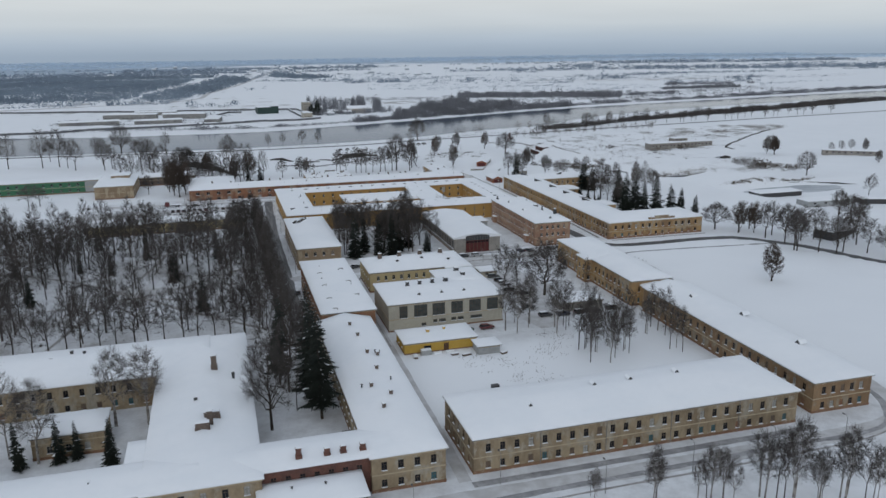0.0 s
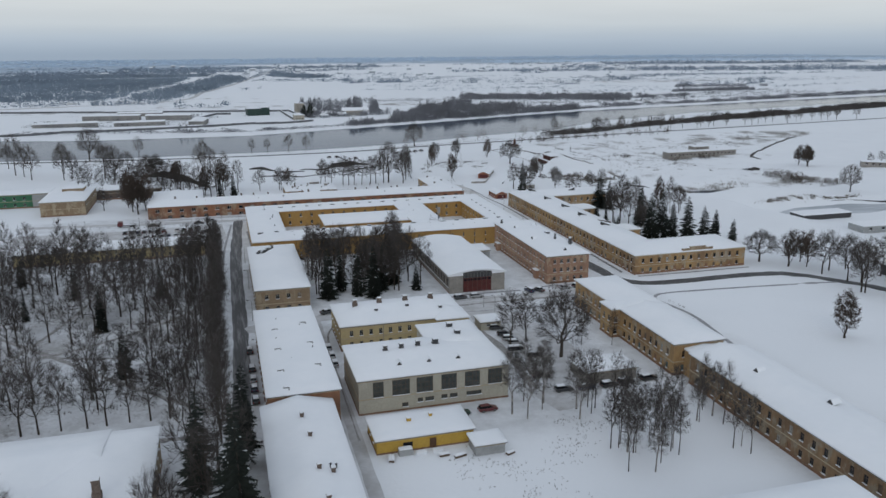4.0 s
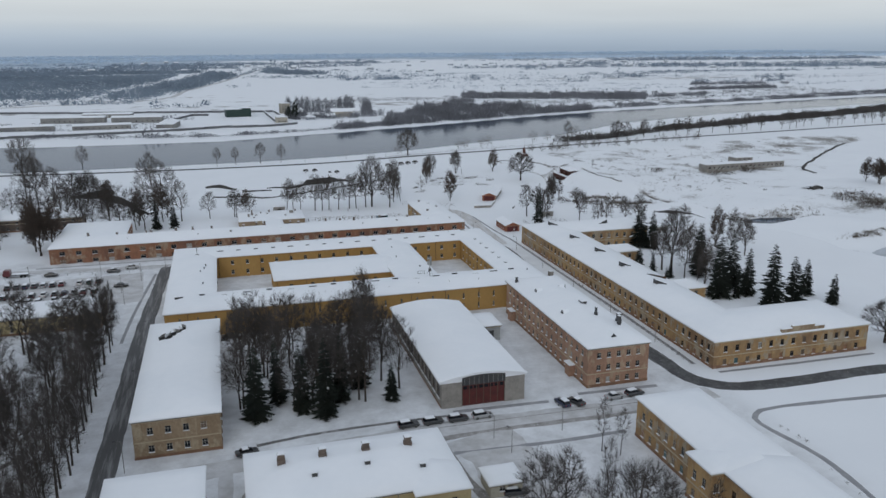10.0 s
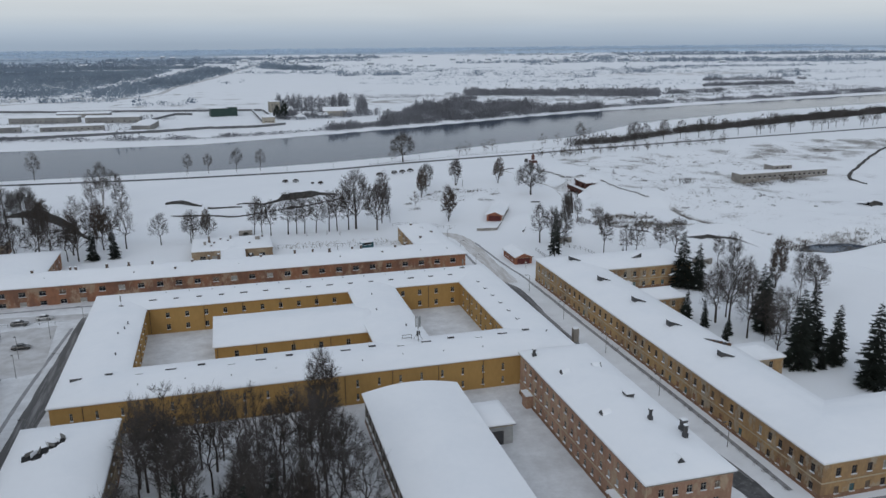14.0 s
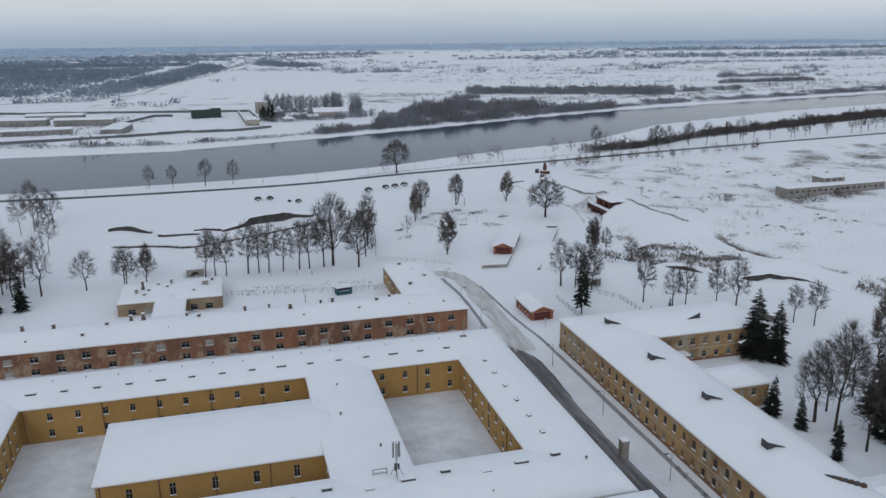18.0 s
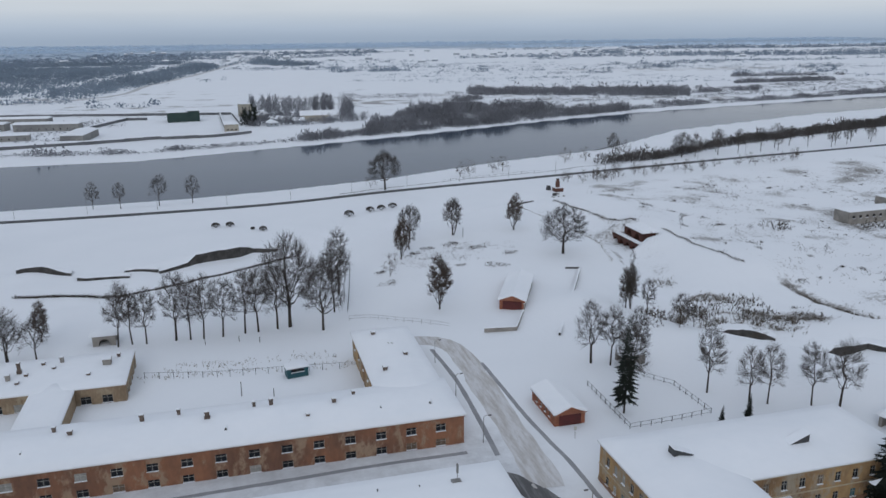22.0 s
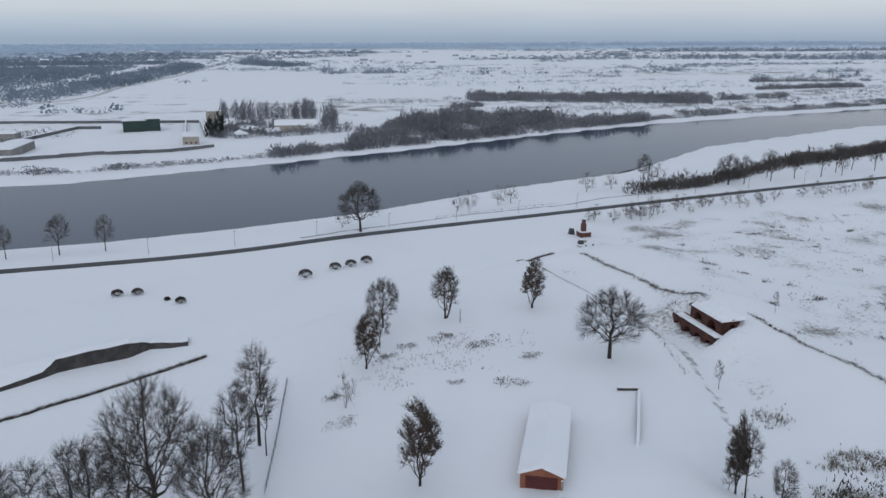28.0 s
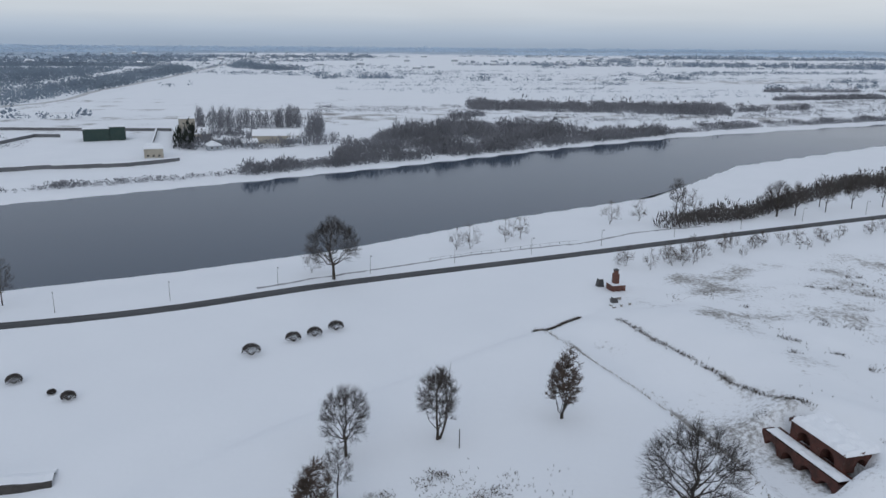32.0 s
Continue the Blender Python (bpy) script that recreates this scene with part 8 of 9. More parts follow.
# dark revetments west of the bastion
def revetment(pts, tops, label, material=M_EARTH):
    o = thing("revetment", (0, 0, 0), label, "earthwork", "revetments")
    for (a, b), (ha, hb) in zip(zip(pts, pts[1:]), zip(tops, tops[1:])):
        bm = bmesh.new()
        n = 6
        prev = None
        for k in range(n + 1):
            t = k / n
            x, y = a[0] + (b[0] - a[0]) * t, a[1] + (b[1] - a[1]) * t
            z = z_at(x, y)
            h = ha + (hb - ha) * t + 0.25 * noise.noise((x * 0.5, y * 0.5, 3))
            ring = [bm.verts.new(p) for p in ((x, y - 0.9, z - 0.6), (x, y - 0.2 - 0.25 * h, z + h), (x, y + 1.6, z + h + 0.1), (x, y + 5.0, z - 0.6))]
            if prev:
                for i in range(3):
                    bm.faces.new((prev[i], ring[i], ring[i + 1], prev[i + 1]))
            prev = ring
        w = part("stone_face", bm, material, o)
        bm = bmesh.new()
        prev = None
        for k in range(n + 1):
            t = k / n
            x, y = a[0] + (b[0] - a[0]) * t, a[1] + (b[1] - a[1]) * t
            z = z_at(x, y)
            h = ha + (hb - ha) * t + 0.25 * noise.noise((x * 0.5, y * 0.5, 3))
            ring = [bm.verts.new(p) for p in ((x, y + 0.1 - 0.25 * h, z + h + 0.05), (x, y + 1.7, z + h + 0.3), (x, y + 6.5, z - 0.4))]
            if prev:
                for i in range(2):
                    bm.faces.new((prev[i], ring[i], ring[i + 1], prev[i + 1]))
            prev = ring
        part("snow_cap", bm, M_SNOW, w)


revetment([(78.2, 561.2), (86.5, 566.0), (89.0, 568.0), (102.8, 573.0), (107.1, 576.0), (115.1, 577.5)], [0.6, 0.9, 2.6, 3.0, 1.2, 0.6], "dark earthen revetment wall rising from snow")
revetment([(54.8, 561.3), (69.9, 559.5)], [0.7, 0.5], "low dark earthen bank in snow")
revetment([(67.7, 565.4), (78.0, 562.5)], [0.3, 0.7], "low dark earthen bank in snow")
revetment([(36.0, 571.3), (44.0, 569.3), (52.2, 567.2)], [1.2, 1.6, 0.5], "crumbling dark stone bank in snow", M_EARTH)


def scarp(pts, tops, base, label, material=M_EARTH, depth=4.0):
    """An eroded dark bank face along a line, with snow on its top; tops and base are absolute heights."""
    o = thing("earth_scarp", (0, 0, 0), label, "earthwork", "earth scarps")
    line = [Vector((*p, 0)) for p in pts]
    rows, caps = [], []
    for k, p in enumerate(line):
        d = (line[min(k + 1, len(line) - 1)] - line[max(k - 1, 0)]).normalized()
        rows.append((p, Vector((-d.y, d.x, 0)), tops[k]))
    fine_rows = []
    for (p, m, h), (q, n, g) in zip(rows, rows[1:]):
        fine_rows += [(p.lerp(q, i / 5), m.lerp(n, i / 5).normalized(), h + (g - h) * i / 5) for i in range(5)]
    fine_rows.append(rows[-1])
    bm, bc = bmesh.new(), bmesh.new()
    prev = prec = None
    for p, m, h in fine_rows:
        h += 0.25 * noise.noise((p.x * 0.6, p.y * 0.6, 5))
        e = 0.5 * noise.noise((p.x * 0.5, p.y * 0.5, 9))
        ring = [bm.verts.new(q) for q in ((p - m * 0.8).xy.to_3d() + Vector((0, 0, base)), p + m * (0.1 + e) + Vector((0, 0, (base + h) * 0.5)), p + m * (0.5 + e) + Vector((0, 0, h)), p + m * depth + Vector((0, 0, h - 0.1)), p + m * (depth + 1.5) + Vector((0, 0, base)))]
        cap = [bc.verts.new(q) for q in (p + m * (0.35 + e) + Vector((0, 0, h + 0.05)), p + m * (1.2 + e) + Vector((0, 0, h + 0.3)), p + m * (depth + 0.4) + Vector((0, 0, h + 0.1)), p + m * (depth + 6.0) + Vector((0, 0, base + 0.4)))]
        if prev:
            for i in range(4):
                bm.faces.new((prev[i], ring[i], ring[i + 1], prev[i + 1]))
            for i in range(3):
                bc.faces.new((prec[i], cap[i], cap[i + 1], prec[i + 1]))
        prev, prec = ring, cap
    face = part("earth_face", bm, material, o)
    part("snow_cap", bc, M_SNOW, face)


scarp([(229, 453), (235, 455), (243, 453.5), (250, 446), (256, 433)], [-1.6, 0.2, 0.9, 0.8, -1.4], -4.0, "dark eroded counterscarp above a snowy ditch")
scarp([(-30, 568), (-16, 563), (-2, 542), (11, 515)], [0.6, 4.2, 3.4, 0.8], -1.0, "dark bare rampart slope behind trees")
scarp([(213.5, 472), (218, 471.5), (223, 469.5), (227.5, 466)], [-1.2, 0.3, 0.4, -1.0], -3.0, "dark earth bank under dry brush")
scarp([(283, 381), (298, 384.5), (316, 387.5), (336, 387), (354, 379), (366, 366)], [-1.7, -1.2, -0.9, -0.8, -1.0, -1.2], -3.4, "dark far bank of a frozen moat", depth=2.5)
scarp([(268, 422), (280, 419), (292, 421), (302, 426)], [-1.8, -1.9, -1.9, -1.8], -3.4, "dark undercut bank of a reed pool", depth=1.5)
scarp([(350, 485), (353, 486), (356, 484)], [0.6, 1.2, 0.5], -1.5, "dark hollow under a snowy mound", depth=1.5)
scarp([(277, 292), (275, 280), (272, 266)][::-1], [0.6, 0.9, 0.6], -0.8, "dark retaining edge of an earthwork", depth=1.2)

# concrete ruins and sheds on the open ground
def shed(x, y, w, d, h, label, rz=0.0, material=M_CONCRETE, windows=0, rise=0.25, name="concrete_building"):
    o = thing(name, (x, y, z_at(x, y)), label, "building", "outlying buildings", rz=rz)
    wing(o, -w / 2, -d / 2, w / 2, d / 2, h, material, {"s": rows_of(w, windows, 1.4, ((1.2, 2.4),), 0.8)} if windows else {}, 0, dark=True)
    hip_roof(o, -w / 2, -d / 2, w / 2, d / 2, h, rise, over=0.25)
    return o


LB = shed(371.5, 575, 60, 8, 3.9, "long abandoned concrete building with empty windows", 0.04, windows=17)
wing(LB, -4, 1.2, 9, 9.0, 6.6, M_CONCRETE, {"s": rows_of(13, 3, 1.4, ((4.6, 5.9),), 1.0)}, 0, dark=True)
hip_roof(LB, -4, 1.2, 9, 9.0, 6.6, 0.25, over=0.3)
shed(443, 464, 38, 7, 3.0, "long low concrete shed behind trees", -0.60, windows=9)
shed(289, 352, 27, 9, 2.4, "low dark shed roofed with snow", 0.0, M_METAL, name="shed")
shed(297, 324, 27, 9, 3.0, "grey farm shed with snowy roof", -0.04, M_GREYWALL, 4, name="shed")
shed(330, 318, 30, 8, 2.4, "long dark farm shed with snowy roof", -0.35, M_METAL, name="shed")
shed(250, 265, 15, 9, 3.0, "dark wooden barn under bare trees", 0.2, M_METAL, name="barn")
shed(112.6, 475.4, 4.6, 2.6, 2.2, "small blue-green site cabin in snow", 0.15, worn("blue_green_sheet", (0.03, 0.09, 0.11), (0.04, 0.11, 0.12), 0.6, 0.6, 3.0, 0.5, 0.05), 2, 0.1, name="site_cabin")
o = thing("concrete_pillar", (148.0, 369.2, 0), "tall square concrete kiosk pillar on the roadside", "pillar")
part("shaft", boxes((-0.7, -0.7, 0, 0.7, 0.7, 3.6)), M_CONCRETE, o)
part("snow_cap", boxes((-0.75, -0.75, 3.603, 0.75, 0.75, 3.8)), M_SNOW, o)
low_wall("garden_wall", [(159.7, 487.6), (167.7, 486.5), (173.5, 497.0)], 1.1, 0.3, M_CONCRETE, "low dark plank fence wall by a brick shed")
low_wall("garden_wall", [(174.4, 498.6), (184.0, 517.5)], 1.6, 0.3, M_CONCRETE, "low dark plank fence wall by a brick shed")
low_wall("trench_wall", [(203.2, 526.4), (194, 510), (185.2, 495), (176.5, 480)], 0.7, 0.5, M_EARTH, "snow-topped low retaining wall of a ramp")
low_wall("trench_wall", [(199.0, 527.6), (203.2, 526.4)], 0.6, 0.5, M_EARTH, "snow-topped low retaining wall of a ramp")

# rounded trimmed bushes on the glacis
def umbrella_bush(x, y, r):
    z = z_at(x, y)
    o = thing("trimmed_bush", (x, y, z), "umbrella-trimmed dark bush on open snow", "bush", "trimmed bushes")
    rng = random.Random(int(x * 7 + y))
    bm = bmesh.new()
    for k in range(12):
        a = k * math.tau / 12
        tube(bm, (0, 0, -0.2), (r * 0.7 * math.cos(a), r * 0.7 * math.sin(a), r * 0.6), 0.07, 0.03, 4, False)
    part("trunk", bm, M_BARK, o)
    bm = bmesh.new()
    for k in range(2000):
        a, t = rng.uniform(0, math.tau), math.sqrt(rng.random())
        rr = r * t
        zz = r * (0.42 + 0.75 * math.sqrt(max(0, 1 - t * t))) + rng.uniform(-0.30, 0.08) * r
        p = Vector((rr * math.cos(a), rr * math.sin(a), zz))
        d = Vector((math.cos(a) * t + rng.uniform(-0.6, 0.6), math.sin(a) * t + rng.uniform(-0.6, 0.6), 0.6)).normalized() * 0.32
        s = d.orthogonal().normalized() * 0.035
        bm.faces.new((bm.verts.new(p - s), bm.verts.new(p + s), bm.verts.new(p + d)))
    part("crown", bm, M_TWIG, o)


for x, y, r in ((146.8, 624.8, 2.0), (156.5, 630.9, 1.7), (161.7, 633.2, 1.7), (167.2, 636.5, 1.8), (111.9, 609.9, 1.3), (99.9, 621.2, 1.5), (108.2, 613.8, 0.7), (94.5, 622.0, 1.5)):
    umbrella_bush(x, y, r)


# dry weeds and brush lines
def weed_patch(name, label, spots, n, h, seed, material=M_GRASS, category="weeds"):
    """Thin stalks scattered round line segments: (x0, y0, x1, y1, half width)."""
    rng = random.Random(seed)
    verts, faces, pts = [], [], []
    tot = sum(math.hypot(s[2] - s[0], s[3] - s[1]) + s[4] for s in spots)
    for x0, y0, x1, y1, w in spots:
        for _ in range(int(n * (math.hypot(x1 - x0, y1 - y0) + w) / tot)):
            t = rng.random()
            if w > 2 and rng.random() < 0.8:
                t = (int(t * 9) + 0.5 + 0.4 * math.sin(int(t * 9) * 5.1 + x0)) / 9
                k = int(rng.random() * 3)
                c = (0.7 * w * math.sin(t * 37 + k * 2.1), 0.7 * w * math.cos(t * 23 + k * 2.1))
                pts.append((x0 + (x1 - x0) * t + c[0] + rng.gauss(0, 0.9), y0 + (y1 - y0) * t + c[1] + rng.gauss(0, 0.6)))
                continue
            pts.append((x0 + (x1 - x0) * t + rng.gauss(0, w * 0.6), y0 + (y1 - y0) * t + rng.gauss(0, w * 0.6)))
    zs = height_at(np.array([p[0] for p in pts]), np.array([p[1] for p in pts]))
    for (x, y), z in zip(pts, zs):
        if name == "scrub_grass" and noise.noise((x * 0.07, y * 0.07, seed)) < 0.08:
            continue
        for _ in range(8):
            hh = h * rng.uniform(0.25, 1.1)
            a = rng.uniform(0, 6.28)
            w = 0.012 + 0.014 * h
            ln_ = hh * rng.uniform(0.2, 0.9)
            b = len(verts)
            c, s = math.cos(a), math.sin(a)
            verts += [(x - w * s, y + w * c, z - 0.1), (x + w * s, y - w * c, z - 0.1), (x + ln_ * c, y + ln_ * s, z + hh)]
            faces.append((b, b + 1, b + 2))
    me = bpy.data.meshes.new(name)
    me.from_pydata(verts, [], faces)
    return tagged(link_mesh(name, me, material), label, category, kind="stuff")


def along(pts, w):
    return [(*a, *b, w) for a, b in zip(pts, pts[1:])]


weed_patch("rampart_brush", "dark dry brush along the rampart crest", along(BRUSHLINE, 0.6) + along(((212.6, 622.1), (219.5, 624.6), (228.5, 629.8)), 0.5), 3600, 0.75, 1, M_BUSH, "brush")
weed_patch("rampart_brush", "dark dry brush along the outer ditch", along(CREST_E, 0.5) + along(CREST_S, 0.5), 1100, 0.7, 2, M_BUSH, "brush")
weed_patch("ridge_brush", "dry brush along the bastion ridge", along(((213, 620), (217, 597), (219.5, 577), (220.4, 549), (216, 530)), 0.6) + [(222, 586, 224, 574, 3.0)], 420, 0.5, 3, M_GRASS)
weed_patch("dry_weeds", "dry brown weeds poking through snow", [(158, 548, 178, 560, 5), (170, 556, 190, 556, 5), (150, 556, 160, 548, 3), (80, 182, 88, 190, 5), (60, 186, 72, 176, 6), (86, 198, 92, 192, 3), (70, 172, 80, 160, 6), (166, 548, 176, 545, 4), (152, 545, 158, 540, 3)], 1000, 0.5, 4, M_BUSH)
weed_patch("dry_weeds", "dry brown weeds along a fence in snow", [(80, 483, 126, 478, 1.5), (84, 486, 124, 484, 2.5)], 300, 0.7, 5)
weed_patch("scrub_grass", "dry grass and scrub on open snowy ground", [(245, 490, 330, 500, 16), (250, 510, 330, 530, 24), (260, 600, 330, 640, 16), (330, 640, 420, 660, 16), (250, 570, 330, 590, 22), (262, 540, 320, 560, 18), (350, 600, 430, 640, 26), (420, 620, 480, 670, 20)], 7000, 0.75, 6, M_BUSH)
weed_patch("reed_bank", "brown reeds and brush by the moat", [(266, 428, 306, 428, 5), (268, 440, 306, 441, 4), (208, 486, 244, 472, 6), (214, 478, 236, 470, 5), (284, 390, 350, 392, 2.5), (340, 440, 362, 436, 8), (223, 512, 226, 515, 3), (225, 496, 231, 493, 3.5), (221, 496, 238, 488, 3.5), (216, 474, 224, 471, 1.2)], 5200, 1.0, 7, M_REED, "reeds")
weed_patch("trench_brush", "dark brush along a narrow trench in snow", along(TRENCH, 0.8), 900, 0.8, 9, M_BUSH, "brush")
weed_patch("park_undergrowth", "thin dry undergrowth between park trees", [(-110, 240, 0, 240, 14), (-110, 300, 5, 300, 18), (-110, 335, 5, 335, 10)], 2600, 0.9, 8, M_BUSH, "undergrowth")

# hedge lines by street and field
def hedge_row(pts, gap, size, label, group):
    rng = random.Random(int(pts[0][0] * 3 + pts[0][1]))
    for (ax, ay), (bx, by) in zip(pts, pts[1:]):
        n = max(1, int(math.hypot(bx - ax, by - ay) / gap))
        for k in range(n):
            t = (k + rng.random() * 0.5) / n
            b = tree("low", ax + (bx - ax) * t, ay + (by - ay) * t, size * rng.uniform(0.7, 1.2), group)
            b["label"] = label
            b.scale = (b.scale[0] * 1.7, b.scale[1] * 1.7, b.scale[2])


hedge_row([(154.0, 296), (154.8, 320), (154.6, 345), (155.4, 368)], 2.6, 0.9, "small clipped street shrub dusted with snow", "street shrubs")
strip("footpath", [(222, 264.5), (190, 268.2), (160, 270.5), (152.5, 269), (150.6, 265), (152, 257.5), (153.2, 250), (152.4, 240), (149.6, 222), (148.0, 206), (145.8, 187), (146.5, 160), (148.5, 142)], 1.7, M_PAVING, "narrow grey footpath round a snowy field", "path", wander=0.3, lift=0.06)
hedge_row([(153.5, 263), (154.5, 254)], 2.0, 0.8, "small clipped field shrub dusted with snow", "field shrubs")
hedge_row([(151.5, 246), (148.6, 224), (147, 208)], 3.4, 0.55, "small clipped field shrub dusted with snow", "field shrubs")


# ---- fences ----
def fence(pts, gap, h, label, rails=(0.35, 1.0), post=0.05, material=None):
    o = thing("fence", (0, 0, 0), label, "fence", "fences")
    pm = mesh_from("post", boxes((-post, -post, -0.4, post, post, h)))
    pm.materials.append(material or M_METAL)
    for (ax, ay), (bx, by) in zip(pts, pts[1:]):
        ln_ = math.hypot(bx - ax, by - ay)
        n = max(1, round(ln_ / gap))
        for k in range(n):
            x, y = ax + (bx - ax) * k / n, ay + (by - ay) * k / n
            x1, y1 = ax + (bx - ax) * (k + 1) / n, ay + (by - ay) * (k + 1) / n
            z, z1 = z_at(x, y), z_at(x1, y1)
            link_mesh("post", pm, None, o, "", (x, y, z))
            for r in rails:
                bm = bmesh.new()
                tube(bm, (x, y, z + h * r), (x1, y1, z1 + h * r), 0.03, 0.03, 4)
                part("rail", bm, material or M_METAL, o)
    return o


fence([(171.2, 453), (170.9, 434), (180, 434.4), (189, 435.2), (188.6, 448), (183.4, 455.4)], 2.2, 1.2, "dark metal bar fence round a snowy plot", (0.3, 0.95))
fence([(80.7, 482.5), (95.9, 478.8), (106.7, 477.9), (118.4, 476.6), (125.8, 475.7)], 3.0, 1.5, "thin wire fence with grey posts in snow", (0.95,))
fence([(128.7, 505.2), (134.1, 504.8), (144.1, 499.4), (152.2, 493.2)], 2.4, 1.3, "thin pale wire fence across snow", (0.95, 0.4), 0.03, M_PIPE)
fence([(135.6, 549.5), (132.5, 530), (129.0, 510.4)], 2.4, 1.4, "dark plank fence running up the slope", (0.2, 0.5, 0.9), 0.06)
strip("promenade", [(150, 676), (190, 688), (225, 697), (262, 702), (290, 712), (320, 716)], 1.6, M_PAVING, "narrow riverside promenade in thin snow", "path", wander=0.3, lift=0.1, across=2)
fence([(205, 692), (235, 699), (262, 703)], 4.0, 1.0, "low railing along the river promenade", (0.95,))
fence([(-40, 424.5), (20, 419.5)], 4.0, 0.8, "low railing at the car park edge", (0.9,))


# ---- lamps ----
def street_lamp(x, y, h, rz=0.0, arm=1.0):
    o = thing("street_lamp", (x, y, z_at(x, y)), "thin grey steel street lamp with curved arm", "street lamp", "street lamps", rz=rz)
    bm = bmesh.new()
    tube(bm, (0, 0, -0.3), (0, 0, h), 0.085, 0.05, 6)
    part("pole", bm, M_PIPE, o)
    bm = bmesh.new()
    tube(bm, (0, 0, h - 0.05), (arm * 0.5, 0, h + 0.28), 0.045, 0.04, 5)
    tube(bm, (arm * 0.5, 0, h + 0.28), (arm, 0, h + 0.3), 0.04, 0.035, 5)
    part("arm", bm, M_PIPE, o)
    bm = boxes((arm - 0.15, -0.14, h + 0.17, arm + 0.45, 0.14, h + 0.29))
    part("lamp_head", bm, M_METAL, o)


for x, y in ((47.1, 125.4), (64.8, 116.8), (84.5, 118.4), (103.3, 118.6), (120.8, 118.6), (28.3, 118.4)):
    street_lamp(x, y, 6.4, math.pi / 2)
for x, y in ((94.8, 274.3), (96.3, 268.1), (96.3, 258.3), (109.5, 273.8), (108, 243), (90, 222)):
    street_lamp(x, y, 5.0, 2.0)
for x, y in ((143.3, 473.3), (142.9, 455.0), (142.8, 436.6), (151.5, 410), (151.8, 385), (152, 360), (152.2, 335), (153.4, 312)):
    street_lamp(x, y, 5.2, 0.0 if x < 147 else math.pi)
for k in range(7):
    street_lamp(24.6 - 0.3 * (k < 3), 215 + k * 33, 6.5, math.pi)
for x in (99, 127, 156, 184, 212, 240, 268, 300, 332, 364, 400, 70, 42, 14, -20, -55):
    street_lamp(x, float(np.interp(x, ROAD_X, ROAD_Y)) + 6.0, 5.5, -1.4)
for x, y in ((-40, 413), (-18, 413.5), (4, 413), (12, 396), (14, 384), (17, 408)):
    street_lamp(x, y, 6.0, -1.5)
for x, y, h in ((100.8, 468.2, 3.2), (107.2, 466.4, 1.8), (93.0, 498.8, 1.6), (100.9, 498.5, 1.5), (105.7, 496.5, 1.5), (178.6, 569.5, 3.5)):
    o = thing("post", (x, y, z_at(x, y)), "thin weathered wooden post in snow", "post", "posts")
    bm = bmesh.new()
    tube(bm, (0, 0, -0.3), (0, 0, h), 0.09, 0.07, 6)
    part("shaft", bm, M_BARK, o)
o = thing("road_sign", (159.5, 433.6, 0), "small road sign on a thin post", "sign")
bm = bmesh.new()
tube(bm, (0, 0, -0.3), (0, 0, 2.4), 0.04, 0.04, 6)
part("post", bm, M_PIPE, o)
part("plate", boxes((-0.3, -0.06, 1.8, 0.3, -0.04, 2.4)), M_FRAME, o)
for x, y in ((60.5, 165.5), (22.0, 152.5)):
    o = thing("waste_container", (x, y, 0), "dark waste container in snow", "container", "containers")
    part("bin", boxes((-0.9, -0.6, 0, 0.9, 0.6, 1.2)), M_METAL, o)
    part("lid", boxes((-0.93, -0.63, 1.203, 0.93, 0.63, 1.3)), M_METAL, o)

# ---- vehicles ----
CAR_PAINT = {}
for nm, c in (("black", (0.012, 0.012, 0.013)), ("dark grey", (0.045, 0.047, 0.05)), ("silver", (0.32, 0.33, 0.34)), ("white", (0.62, 0.62, 0.61)), ("dark red", (0.10, 0.012, 0.014)), ("dark blue", (0.012, 0.022, 0.06)), ("green", (0.02, 0.05, 0.035))):
    m = mat_of("car_paint_" + nm.replace(" ", "_"), c, 0.3, 0.0, 0.5)
    m.node_tree.nodes["Principled BSDF"].inputs["Coat Weight"].default_value = 0.5
    CAR_PAINT[nm] = m
M_LIGHT = mat_of("headlight_plastic", (0.5, 0.5, 0.48), 0.2)
M_TAIL = mat_of("tail_light_plastic", (0.25, 0.01, 0.01), 0.3)


def loft(bm, sections):
    """Joins rings of equal length into a closed body."""
    rings = [[bm.verts.new(p) for p in s] for s in sections]
    n = len(rings[0])
    for a, b in zip(rings, rings[1:]):
        for i in range(n):
            j = (i + 1) % n
            bm.faces.new((a[i], a[j], b[j], b[i]))
    bm.faces.new(rings[0][::-1])
    bm.faces.new(rings[-1])


